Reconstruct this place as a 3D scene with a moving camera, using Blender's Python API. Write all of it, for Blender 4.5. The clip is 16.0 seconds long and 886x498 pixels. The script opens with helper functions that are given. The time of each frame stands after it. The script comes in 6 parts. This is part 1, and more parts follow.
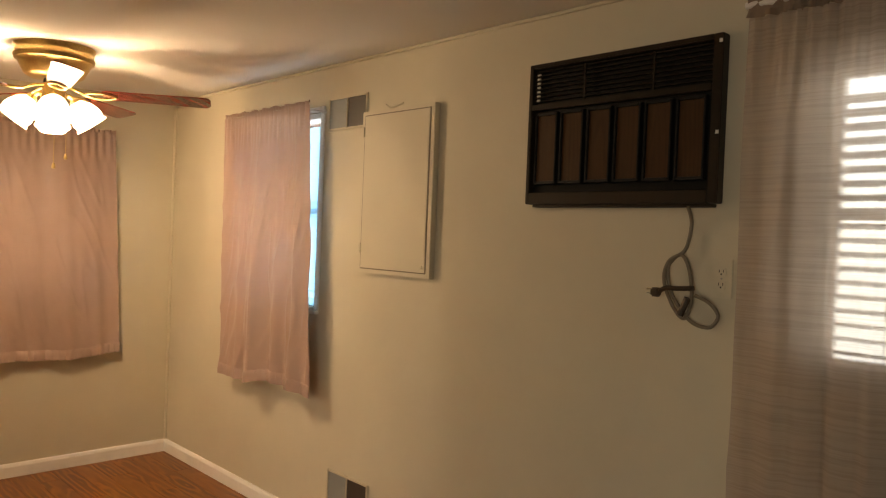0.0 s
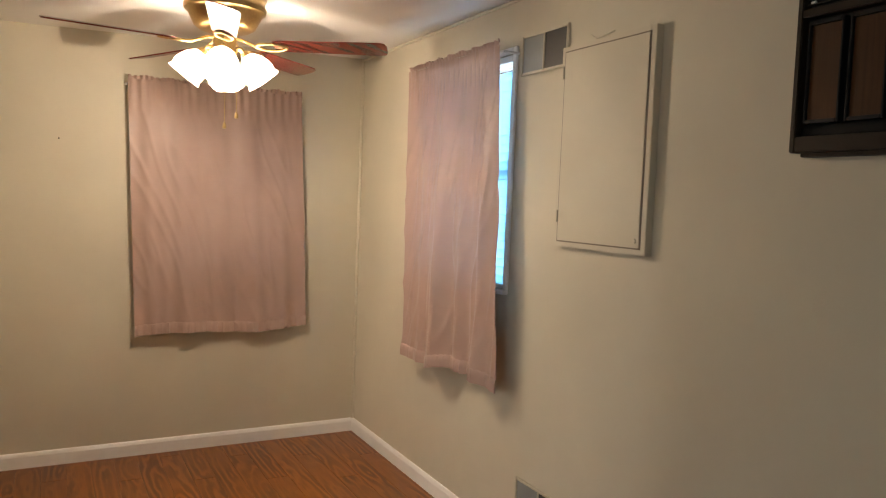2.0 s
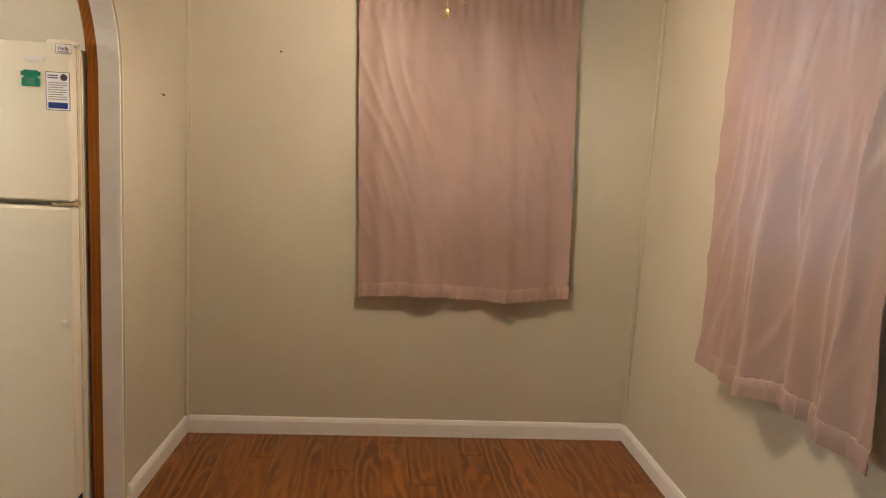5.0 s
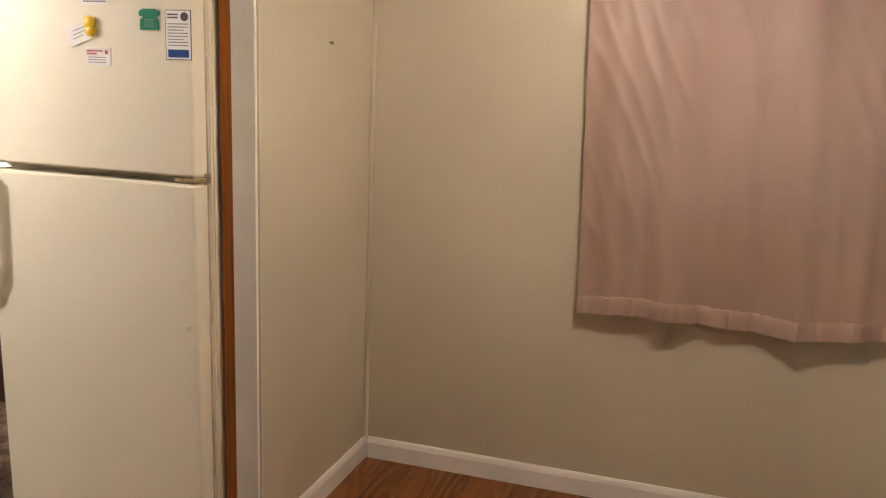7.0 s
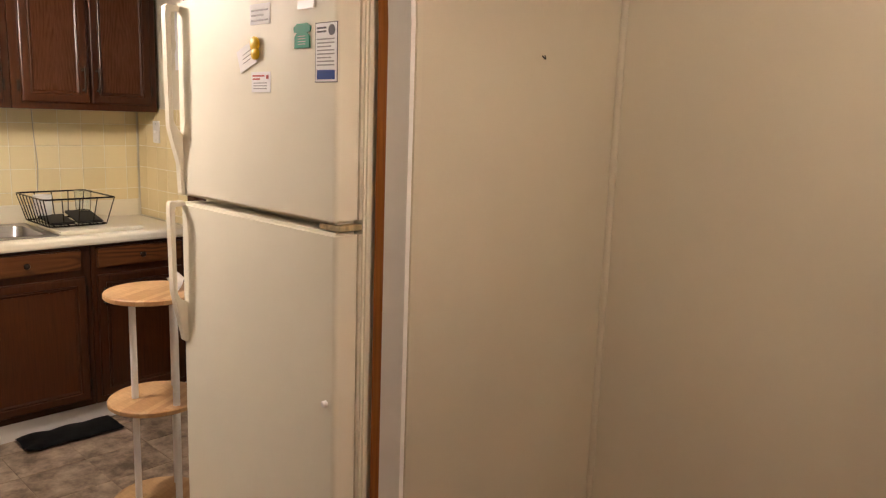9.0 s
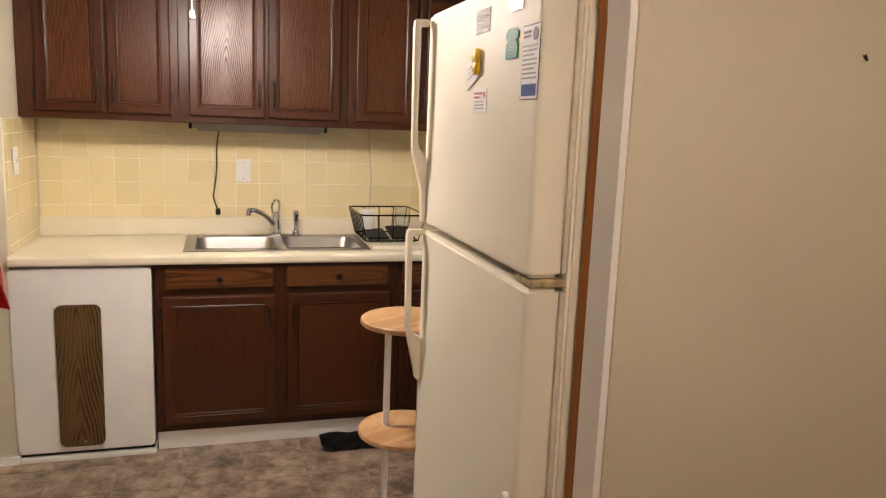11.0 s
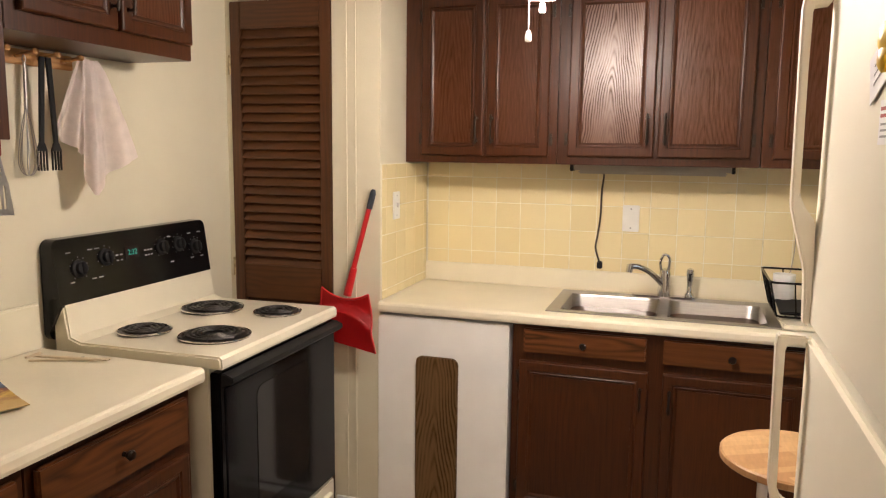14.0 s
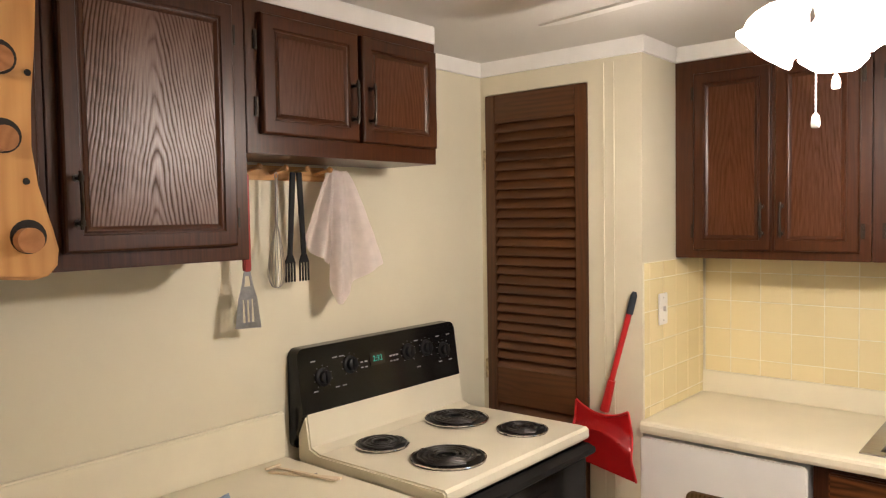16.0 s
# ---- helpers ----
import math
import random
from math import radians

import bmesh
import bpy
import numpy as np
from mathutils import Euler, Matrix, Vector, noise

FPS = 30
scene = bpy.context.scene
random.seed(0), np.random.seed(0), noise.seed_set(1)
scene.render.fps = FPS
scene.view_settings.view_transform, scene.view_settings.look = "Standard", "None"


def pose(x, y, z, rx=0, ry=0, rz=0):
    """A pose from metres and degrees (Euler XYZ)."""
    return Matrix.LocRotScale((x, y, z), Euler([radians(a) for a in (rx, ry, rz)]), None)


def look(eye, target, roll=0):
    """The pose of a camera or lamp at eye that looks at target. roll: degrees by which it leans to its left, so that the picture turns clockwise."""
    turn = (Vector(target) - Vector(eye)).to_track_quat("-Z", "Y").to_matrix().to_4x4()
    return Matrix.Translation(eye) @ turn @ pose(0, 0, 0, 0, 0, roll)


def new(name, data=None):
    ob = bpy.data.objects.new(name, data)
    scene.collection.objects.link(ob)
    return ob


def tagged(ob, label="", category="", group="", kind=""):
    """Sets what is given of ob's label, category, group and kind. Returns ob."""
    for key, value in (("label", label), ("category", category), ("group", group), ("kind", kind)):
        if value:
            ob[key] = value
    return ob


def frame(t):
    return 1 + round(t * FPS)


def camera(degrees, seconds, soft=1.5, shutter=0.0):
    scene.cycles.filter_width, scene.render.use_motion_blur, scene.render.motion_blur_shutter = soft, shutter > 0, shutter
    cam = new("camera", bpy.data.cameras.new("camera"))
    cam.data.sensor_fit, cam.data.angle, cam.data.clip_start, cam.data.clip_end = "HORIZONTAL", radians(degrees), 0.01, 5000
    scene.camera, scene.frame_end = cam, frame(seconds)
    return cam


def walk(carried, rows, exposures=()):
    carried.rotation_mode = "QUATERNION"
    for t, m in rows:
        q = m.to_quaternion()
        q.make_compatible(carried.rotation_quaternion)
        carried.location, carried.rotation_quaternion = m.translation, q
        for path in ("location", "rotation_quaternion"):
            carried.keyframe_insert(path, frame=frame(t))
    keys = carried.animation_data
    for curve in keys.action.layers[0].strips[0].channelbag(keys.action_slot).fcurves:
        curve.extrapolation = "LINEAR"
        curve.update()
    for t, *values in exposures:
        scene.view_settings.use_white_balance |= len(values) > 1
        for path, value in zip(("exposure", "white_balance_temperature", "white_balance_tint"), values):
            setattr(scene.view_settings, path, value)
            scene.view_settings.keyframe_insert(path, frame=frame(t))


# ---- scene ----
cam = camera(61.6, 16.0, 1.2)
PATH = [
    (0, (0.598, 2.392, 1.675), (1.985, 3.832, 1.641), 2.3),
    (0.5, (0.64, 2.563, 1.674), (1.95, 4.073, 1.619), 2.0),
    (1, (0.704, 2.703, 1.653), (1.923, 4.288, 1.583), 2.0),
    (1.5, (0.839, 2.794, 1.64), (1.931, 4.467, 1.543), 2.2),
    (2, (1.055, 2.913, 1.643), (1.996, 4.673, 1.514), 2.3),
    (2.5, (1.175, 3.031, 1.631), (1.981, 4.854, 1.461), 2.4),
    (3, (1.26, 3.237, 1.618), (1.943, 5.105, 1.409), 2.3),
    (3.2, (1.279, 3.31, 1.61), (1.923, 5.191, 1.391), 2.6),
    (5.3, (1.617, 4.189, 1.566), (1.713, 6.162, 1.25), 2.8),
    (5.5, (1.633, 4.274, 1.532), (1.662, 6.249, 1.217), 2.4),
    (6, (1.656, 4.508, 1.518), (1.523, 6.47, 1.154), 2.6),
    (6.5, (1.738, 4.777, 1.512), (1.412, 6.711, 1.121), 2.4),
    (7, (1.746, 5.018, 1.513), (1.223, 6.905, 1.109), 2.5),
    (7.5, (1.735, 5.245, 1.523), (1.047, 7.08, 1.122), 2.4),
    (8, (1.776, 5.445, 1.508), (0.879, 7.194, 1.136), 2.3),
    (8.5, (1.843, 5.649, 1.513), (0.693, 7.245, 1.152), 2.2),
    (8.7, (1.856, 5.707, 1.507), (0.62, 7.239, 1.151), 2.1),
    (10.8, (1.754, 6.274, 1.533), (-0.102, 6.942, 1.196), 2.4),
    (11, (1.737, 6.321, 1.532), (-0.151, 6.892, 1.195), 2.3),
    (11.5, (1.675, 6.377, 1.523), (-0.266, 6.73, 1.188), 2.1),
    (12, (1.558, 6.417, 1.521), (-0.407, 6.586, 1.188), 2.0),
    (12.5, (1.433, 6.454, 1.529), (-0.54, 6.449, 1.202), 1.8),
    (13, (1.344, 6.5, 1.526), (-0.625, 6.351, 1.211), 1.7),
    (13.5, (1.227, 6.591, 1.54), (-0.715, 6.219, 1.239), 1.1),
    (14, (1.132, 6.649, 1.546), (-0.753, 6.039, 1.275), 0.7),
    (14.5, (1.061, 6.649, 1.555), (-0.745, 5.823, 1.321), 0.2),
    (15, (0.975, 6.603, 1.577), (-0.742, 5.592, 1.405), 0.3),
    (15.5, (0.893, 6.606, 1.606), (-0.736, 5.452, 1.476), -0.4),
    (16, (0.801, 6.64, 1.659), (-0.721, 5.347, 1.567), -0.9),
]
walk(cam, [(t, look(eye, target, roll)) for t, eye, target, roll in PATH], [(0.0, 1.48, 9500, 19), (0.6, 1.5, 8200, 14), (1.5, 1.5, 6600, 13), (2.5, 1.38, 6600, 13), (5.5, 1.33, 6600, 13), (6.5, 1.42, 6300, 12), (7.0, 1.3, 6400, 15), (7.5, 1.22, 6550, 19), (8.0, 1.12, 6600, 20), (8.5, 1.1, 6700, 20), (11.0, 1.05, 6500, 18), (12.5, 1.1, 6550, 18), (14.0, 1.1, 6550, 17), (16.0, 1.08, 6450, 15)])

# ---- light ----
world = bpy.data.worlds.new("world")
scene.world = world
world.use_nodes = True
wn = world.node_tree.nodes
sky = wn.new("ShaderNodeTexSky")
sky.sky_type, sky.sun_disc = "NISHITA", False
sky.sun_elevation, sky.sun_rotation = radians(42), radians(180)
wn["Background"].inputs["Strength"].default_value = 0.15
world.node_tree.links.new(sky.outputs[0], wn["Background"].inputs[0])
sun = new("sun", bpy.data.lights.new("sun", "SUN"))
sun.data.energy, sun.data.angle, sun.data.color = 1.0, radians(10), (1, 0.96, 0.9)
sun.matrix_world = look((0, -10, 10), (0, 0, 1.0))
SHADE_DINING, SHADE_KITCHEN = 4.6, 12.5
BULB_DINING, BULB_KITCHEN = 13.2, 16.0
# unseen source: daylight of an assumed living-room window, added to light the east wall
day = new("assumed_living_daylight", bpy.data.lights.new("assumed_living_daylight", "AREA"))
day.data.shape, day.data.size, day.data.size_y, day.data.energy, day.data.color = "RECTANGLE", 1.7, 1.1, 11.5, (0.76, 0.92, 1.0)
day.matrix_world = look((-2.95, 1.6, 1.55), (0.0, 1.9, 1.45))
for name, at, watts, tone in (("dining_fan_bulbs", (1.79, 6.55, 2.158), BULB_DINING, (1.0, 0.83, 0.63)), ("kitchen_fan_bulbs", (-0.88, 6.28, 1.945), BULB_KITCHEN, (1.0, 0.89, 0.77))):
    lamp = new(name, bpy.data.lights.new(name, "POINT"))
    lamp.data.energy, lamp.data.color, lamp.data.shadow_soft_size = watts, tone, 0.03
    lamp.location = at
for name, at, wide, tall, watts, way in (("window_daylight", (3.10, 6.295, 1.787), 0.84, 1.10, 9.0, (-1, 0, 0)), ("window_daylight", (3.10, 2.66, 1.79), 1.11, 0.93, 4.4, (-1, 0, 0)), ("window_daylight", (2.04, 7.88, 1.65), 0.83, 0.99, 0.15, (0, -1, 0)), ("window_daylight", (-1.205, 7.88, 1.5), 0.55, 0.88, 2.4, (0, -1, 0))):
    lamp = new(name, bpy.data.lights.new(name, "AREA"))
    lamp.data.shape, lamp.data.size, lamp.data.size_y, lamp.data.energy, lamp.data.color = "RECTANGLE", wide, tall, watts, (0.72, 0.88, 1.0)
    lamp.matrix_world = look(at, Vector(at) + Vector(way))


# ---- materials ----
def shader(name, rough=0.6, metal=0.0, spec=0.5):
    m = bpy.data.materials.new(name)
    m.use_nodes = True
    n, l = m.node_tree.nodes, m.node_tree.links
    b = n["Principled BSDF"]
    b.inputs["Roughness"].default_value, b.inputs["Metallic"].default_value = rough, metal
    b.inputs["Specular IOR Level"].default_value = spec
    return m, n, l, b


def mixed(n, l, fac, a, b, low=0.3, high=0.7):
    ramp = n.new("ShaderNodeValToRGB")
    ramp.color_ramp.elements[0].position, ramp.color_ramp.elements[1].position = low, high
    ramp.color_ramp.elements[0].color, ramp.color_ramp.elements[1].color = (*a, 1), (*b, 1)
    l.new(fac, ramp.inputs[0])
    return ramp.outputs[0]


def noise_at(n, l, scale, detail=4, stretch=(1, 1, 1), rough=0.55, offset=False):
    co = n.new("ShaderNodeTexCoord")
    mp = n.new("ShaderNodeMapping")
    mp.inputs["Scale"].default_value = stretch
    l.new(co.outputs["Object"], mp.inputs[0])
    if offset:
        info = n.new("ShaderNodeObjectInfo")
        mul = n.new("ShaderNodeMath")
        mul.operation = "MULTIPLY"
        mul.inputs[1].default_value = 37.0
        l.new(info.outputs["Random"], mul.inputs[0])
        l.new(mul.outputs[0], mp.inputs["Location"])
    t = n.new("ShaderNodeTexNoise")
    t.inputs["Scale"].default_value, t.inputs["Detail"].default_value, t.inputs["Roughness"].default_value = scale, detail, rough
    l.new(mp.outputs[0], t.inputs[0])
    return t.outputs[0], mp.outputs[0]


def bumped(n, l, b, height, strength, distance=0.002):
    k = n.new("ShaderNodeBump")
    k.inputs["Strength"].default_value, k.inputs["Distance"].default_value = strength, distance
    l.new(height, k.inputs["Height"])
    l.new(k.outputs[0], b.inputs["Normal"])


def plain(name, colour, rough=0.5, metal=0.0, vary=0.12, scale=3.0, fine=60.0, bump=0.15, spec=0.5):
    """A surface of one colour with large uneven patches and fine relief."""
    m, n, l, b = shader(name, rough, metal, spec)
    big, _ = noise_at(n, l, scale, 5)
    lo = tuple(c * (1 - vary) for c in colour)
    hi = tuple(min(1, c * (1 + vary * 0.6)) for c in colour)
    l.new(mixed(n, l, big, lo, hi), b.inputs["Base Color"])
    small, _ = noise_at(n, l, fine, 3)
    bumped(n, l, b, small, bump)
    return m


def wood(name, dark, light, rough=0.4, axis=2, rings=60.0, pores=0.5, coat=0.0, slope=0.10, wander=0.05, bump=0.2, spec=0.5, thin=0.7, tones=0.22):
    """Flat-sawn grain along an axis: growth rings cut at a slant, which close into pointed arches, and fine pores."""
    m, n, l, b = shader(name, rough, 0.0, spec)

    def math_(op, a, c=None):
        k = n.new("ShaderNodeMath")
        k.operation = op
        for i, v in enumerate((a, c)):
            if v is None:
                continue
            if isinstance(v, float):
                k.inputs[i].default_value = v
            else:
                l.new(v, k.inputs[i])
        return k.outputs[0]
    s = [1.0, 1.0, 1.0]
    s[axis] = 0.22
    big, vec = noise_at(n, l, 5.0, 3, s, 0.55, True)
    wob, _ = noise_at(n, l, 24.0, 2, s, 0.5, True)
    co = n.new("ShaderNodeTexCoord")
    sep = n.new("ShaderNodeSeparateXYZ")
    l.new(co.outputs["Object"], sep.inputs[0])
    along = sep.outputs[axis]
    others = [sep.outputs[k] for k in range(3) if k != axis]
    across = math_("ADD", others[0], others[1])
    info = n.new("ShaderNodeObjectInfo")
    off = math_("MULTIPLY", math_("SUBTRACT", info.outputs["Random"], 0.5), 0.09)
    across = math_("ADD", across, off)
    rise = math_("ADD", math_("MULTIPLY", along, slope), math_("MULTIPLY", math_("SUBTRACT", big, 0.5), wander * 4))
    rise = math_("ADD", rise, math_("MULTIPLY", info.outputs["Random"], 0.05))
    r = math_("SQRT", math_("ADD", math_("MULTIPLY", across, across), math_("MULTIPLY", rise, rise)))
    r = math_("ADD", r, math_("MULTIPLY", wob, 0.018))
    wave = math_("SINE", math_("MULTIPLY", r, rings * 6.283))
    wave = math_("POWER", math_("MULTIPLY", math_("ADD", wave, 1.0), 0.5), thin)
    patch, _ = noise_at(n, l, 9.0, 2, s, 0.5, True)
    keep = n.new("ShaderNodeMapRange")
    keep.inputs[1].default_value, keep.inputs[2].default_value, keep.inputs[3].default_value, keep.inputs[4].default_value = 0.38, 0.62, 0.15, 1.0
    l.new(patch, keep.inputs[0])
    wave = math_("ADD", 0.62, math_("MULTIPLY", math_("SUBTRACT", wave, 0.62), keep.outputs[0]))
    s2 = [1.0, 1.0, 1.0]
    s2[axis] = 0.03
    fine, _ = noise_at(n, l, 210, 3, s2, 0.6, True)
    mx = n.new("ShaderNodeMix")
    mx.inputs[0].default_value = pores
    l.new(wave, mx.inputs[2])
    l.new(fine, mx.inputs[3])
    tone = math_("ADD", mx.outputs[0], math_("MULTIPLY", math_("SUBTRACT", info.outputs["Random"], 0.5), tones))
    l.new(mixed(n, l, tone, dark, light, 0.15, 0.85), b.inputs["Base Color"])
    bumped(n, l, b, mx.outputs[0], bump, 0.0012)
    if coat:
        b.inputs["Coat Weight"].default_value, b.inputs["Coat Roughness"].default_value = coat, 0.22
    return m


def glow(name, colour, strength):
    m, n, l, b = shader(name, 0.4)
    b.inputs["Base Color"].default_value = (0.8, 0.8, 0.78, 1)
    b.inputs["Emission Color"].default_value, b.inputs["Emission Strength"].default_value = (*colour, 1), strength
    return m


def cloth(name, colour, through_amount, weave=420.0, bands=0.0, sheer=0.0, gloss=0.9):
    """Woven cloth that lets some light through; bands adds horizontal slub lines, sheer open weave."""
    m, n, l, b = shader(name, gloss)
    out = n["Material Output"]
    big, _ = noise_at(n, l, 6, 4)
    lo, hi = tuple(c * 0.96 for c in colour), tuple(min(1, c * 1.03) for c in colour)
    col = mixed(n, l, big, lo, hi)
    fine, _ = noise_at(n, l, weave, 2, (1, 1, 0.35))
    if bands:
        lines, _ = noise_at(n, l, bands, 3, (0.02, 0.02, 1), 0.7)
        mx = n.new("ShaderNodeMix")
        mx.data_type, mx.blend_type = "RGBA", "MULTIPLY"
        mx.inputs[0].default_value = 0.3
        l.new(col, mx.inputs[6])
        l.new(mixed(n, l, lines, (0.55, 0.5, 0.46), (1, 1, 1), 0.38, 0.56), mx.inputs[7])
        col = mx.outputs[2]
    l.new(col, b.inputs["Base Color"])
    bumped(n, l, b, fine, 0.25, 0.001)
    tr = n.new("ShaderNodeBsdfTranslucent")
    l.new(col, tr.inputs[0])
    a = n.new("ShaderNodeMixShader")
    a.inputs[0].default_value = through_amount
    l.new(b.outputs[0], a.inputs[1])
    l.new(tr.outputs[0], a.inputs[2])
    last = a
    if sheer:
        tp = n.new("ShaderNodeBsdfTransparent")
        c = n.new("ShaderNodeMixShader")
        c.inputs[0].default_value = sheer
        l.new(a.outputs[0], c.inputs[1])
        l.new(tp.outputs[0], c.inputs[2])
        last = c
    l.new(last.outputs[0], out.inputs[0])
    return m


def metal(name, colour, rough, fine=90.0, stretch=(1, 1, 1)):
    m, n, l, b = shader(name, rough, 1.0)
    g, _ = noise_at(n, l, fine, 3, stretch)
    l.new(mixed(n, l, g, tuple(c * 0.85 for c in colour), colour), b.inputs["Base Color"])
    bumped(n, l, b, g, 0.05, 0.0005)
    return m


PAINT = plain("wall_paint", (0.595, 0.545, 0.428), 0.62, vary=0.07, scale=1.3, fine=110, bump=0.22)
CREAM = plain("kitchen_wall_paint", (0.695, 0.645, 0.495), 0.5, vary=0.07, scale=1.5, fine=120, bump=0.12)
CEIL = plain("ceiling_paint", (0.76, 0.74, 0.70), 0.8, vary=0.05, scale=1.0, fine=90, bump=0.3)
TRIM = plain("white_trim_paint", (0.85, 0.84, 0.81), 0.35, vary=0.06, scale=6, fine=60, bump=0.1)
FLOORWOOD = wood("laminate_floor", (0.105, 0.029, 0.0055), (0.33, 0.121, 0.0245), 0.32, 1, 30.0, 0.42, slope=0.08, wander=0.06, bump=0.04, spec=0.4, thin=1.6, tones=0.12)
PLANKGAP = plain("floor_joint", (0.085, 0.026, 0.008), 0.8)
DK, LT = (0.022, 0.0058, 0.0017), (0.078, 0.0224, 0.0060)
OAK = wood("dark_stained_oak", DK, LT, 0.30, 2, 40.0, 0.82, 0.0, 0.20, 0.05, 0.10, 0.34, 0.5, 0.2)


def cathedral(name, dark, light, step=24.0, side=110.0, rough=0.38, gloss=0.58, mix=0.34, keep_least=0.12):
    """Flat-sawn oak veneer: pointed arches stacked along the middle, running into close upright lines at the sides."""
    m, n, l, b = shader(name, rough, 0.0, gloss)

    def math_(op, *a):
        k = n.new("ShaderNodeMath")
        k.operation = op
        for i, v in enumerate(a):
            if isinstance(v, float):
                k.inputs[i].default_value = v
            else:
                l.new(v, k.inputs[i])
        return k.outputs[0]
    co = n.new("ShaderNodeTexCoord")
    sep = n.new("ShaderNodeSeparateXYZ")
    l.new(co.outputs["Object"], sep.inputs[0])
    sway, _ = noise_at(n, l, 5.0, 2, (1, 1, 0.5), 0.5, True)
    jag, _ = noise_at(n, l, 45.0, 3, (1, 1, 0.22), 0.6, True)
    across = math_("ADD", math_("ADD", sep.outputs[0], sep.outputs[1]), math_("MULTIPLY", math_("SUBTRACT", sway, 0.5), 0.045))
    bow = math_("SQRT", math_("MULTIPLY_ADD", across, across, 0.00012))
    ph = math_("ADD", math_("MULTIPLY", sep.outputs[2], step), math_("MULTIPLY", bow, side))
    drift, _ = noise_at(n, l, 4.0, 2, (1, 1, 1), 0.5, True)
    ph = math_("ADD", math_("ADD", ph, math_("MULTIPLY", jag, 0.8)), math_("MULTIPLY", drift, 3.0))
    wave = math_("MULTIPLY_ADD", math_("SINE", math_("MULTIPLY", ph, 6.283)), 0.5, 0.5)
    wave = math_("POWER", wave, 0.55)
    patch, _ = noise_at(n, l, 10.0, 3, (1, 1, 0.35), 0.6, True)
    keep = n.new("ShaderNodeMapRange")
    keep.inputs[1].default_value, keep.inputs[2].default_value, keep.inputs[3].default_value, keep.inputs[4].default_value = 0.34, 0.56, keep_least, 1.0
    l.new(patch, keep.inputs[0])
    wave = math_("SUBTRACT", 0.86, math_("MULTIPLY", math_("SUBTRACT", 1.0, wave), keep.outputs[0]))
    fine, _ = noise_at(n, l, 330, 3, (1, 1, 0.045), 0.65, True)
    mx = n.new("ShaderNodeMix")
    mx.inputs[0].default_value = mix
    l.new(wave, mx.inputs[2])
    l.new(fine, mx.inputs[3])
    l.new(mixed(n, l, mx.outputs[0], dark, light, 0.15, 0.80), b.inputs["Base Color"])
    sheen = n.new("ShaderNodeMapRange")
    sheen.inputs[1].default_value, sheen.inputs[2].default_value, sheen.inputs[3].default_value, sheen.inputs[4].default_value = 0.25, 0.75, gloss * 0.15, gloss
    l.new(mx.outputs[0], sheen.inputs[0])
    l.new(sheen.outputs[0], b.inputs["Specular IOR Level"])
    bumped(n, l, b, mx.outputs[0], 0.35, 0.0012)
    return m


CATHEDRAL = cathedral("cathedral_oak_veneer", (0.036, 0.0122, 0.0050), (0.116, 0.042, 0.0165), 16.0, 105.0, 0.33, 0.62, 0.42, 0.15)
CATHEDRAL_SOFT = cathedral("quiet_cathedral_oak_veneer", (0.038, 0.0115, 0.0038), (0.100, 0.0310, 0.0100), 7.0, 70.0, 0.31, 0.5, 0.82)
DRAWER_Y = wood("oak_drawer_across", (0.035, 0.0115, 0.0036), (0.150, 0.0520, 0.0160), 0.32, 1, 45.0, 0.4, 0.0, 0.12, 0.05, 0.06, 0.28, 0.7, 0.2)
DRAWER_X = wood("oak_drawer_lengthwise", (0.035, 0.0115, 0.0036), (0.150, 0.0520, 0.0160), 0.32, 0, 45.0, 0.4, 0.0, 0.12, 0.05, 0.06, 0.28, 0.7, 0.2)
LOUVRE = wood("louvre_door_wood", (0.052, 0.0190, 0.0055), (0.112, 0.0410, 0.0125), 0.42, 1, 50.0, 0.6, bump=0.15)
LOUVREV = wood("louvre_door_stile_wood", (0.052, 0.0190, 0.0055), (0.112, 0.0410, 0.0125), 0.42, 2, 50.0, 0.6, bump=0.15)
CASING = wood("orange_brown_casing", (0.24, 0.075, 0.014), (0.40, 0.145, 0.032), 0.45, 2, 60.0, 0.6, bump=0.05, spec=0.15)
PINE = wood("knotty_pine", (0.52, 0.255, 0.08), (0.68, 0.38, 0.14), 0.38, 2, 45.0, 0.35, 0.2, 0.08, 0.04, 0.08)
PINEX = wood("pine_rail", (0.45, 0.21, 0.07), (0.66, 0.37, 0.14), 0.45, 0, 60.0, 0.4, bump=0.1)
DOWEL = wood("dowel_wood", (0.30, 0.12, 0.04), (0.46, 0.21, 0.08), 0.5, 1, 80.0, 0.5, bump=0.1)
BLADE = wood("cherry_fan_blade", (0.10, 0.014, 0.008), (0.24, 0.035, 0.018), 0.25, 0, 30.0, 0.5, 0.5, 0.1, 0.05, 0.05)
ACWOOD = wood("dull_brown_wood_insert", (0.040, 0.017, 0.006), (0.072, 0.033, 0.012), 0.5, 2, 60.0, 0.6, bump=0.1, spec=0.2)


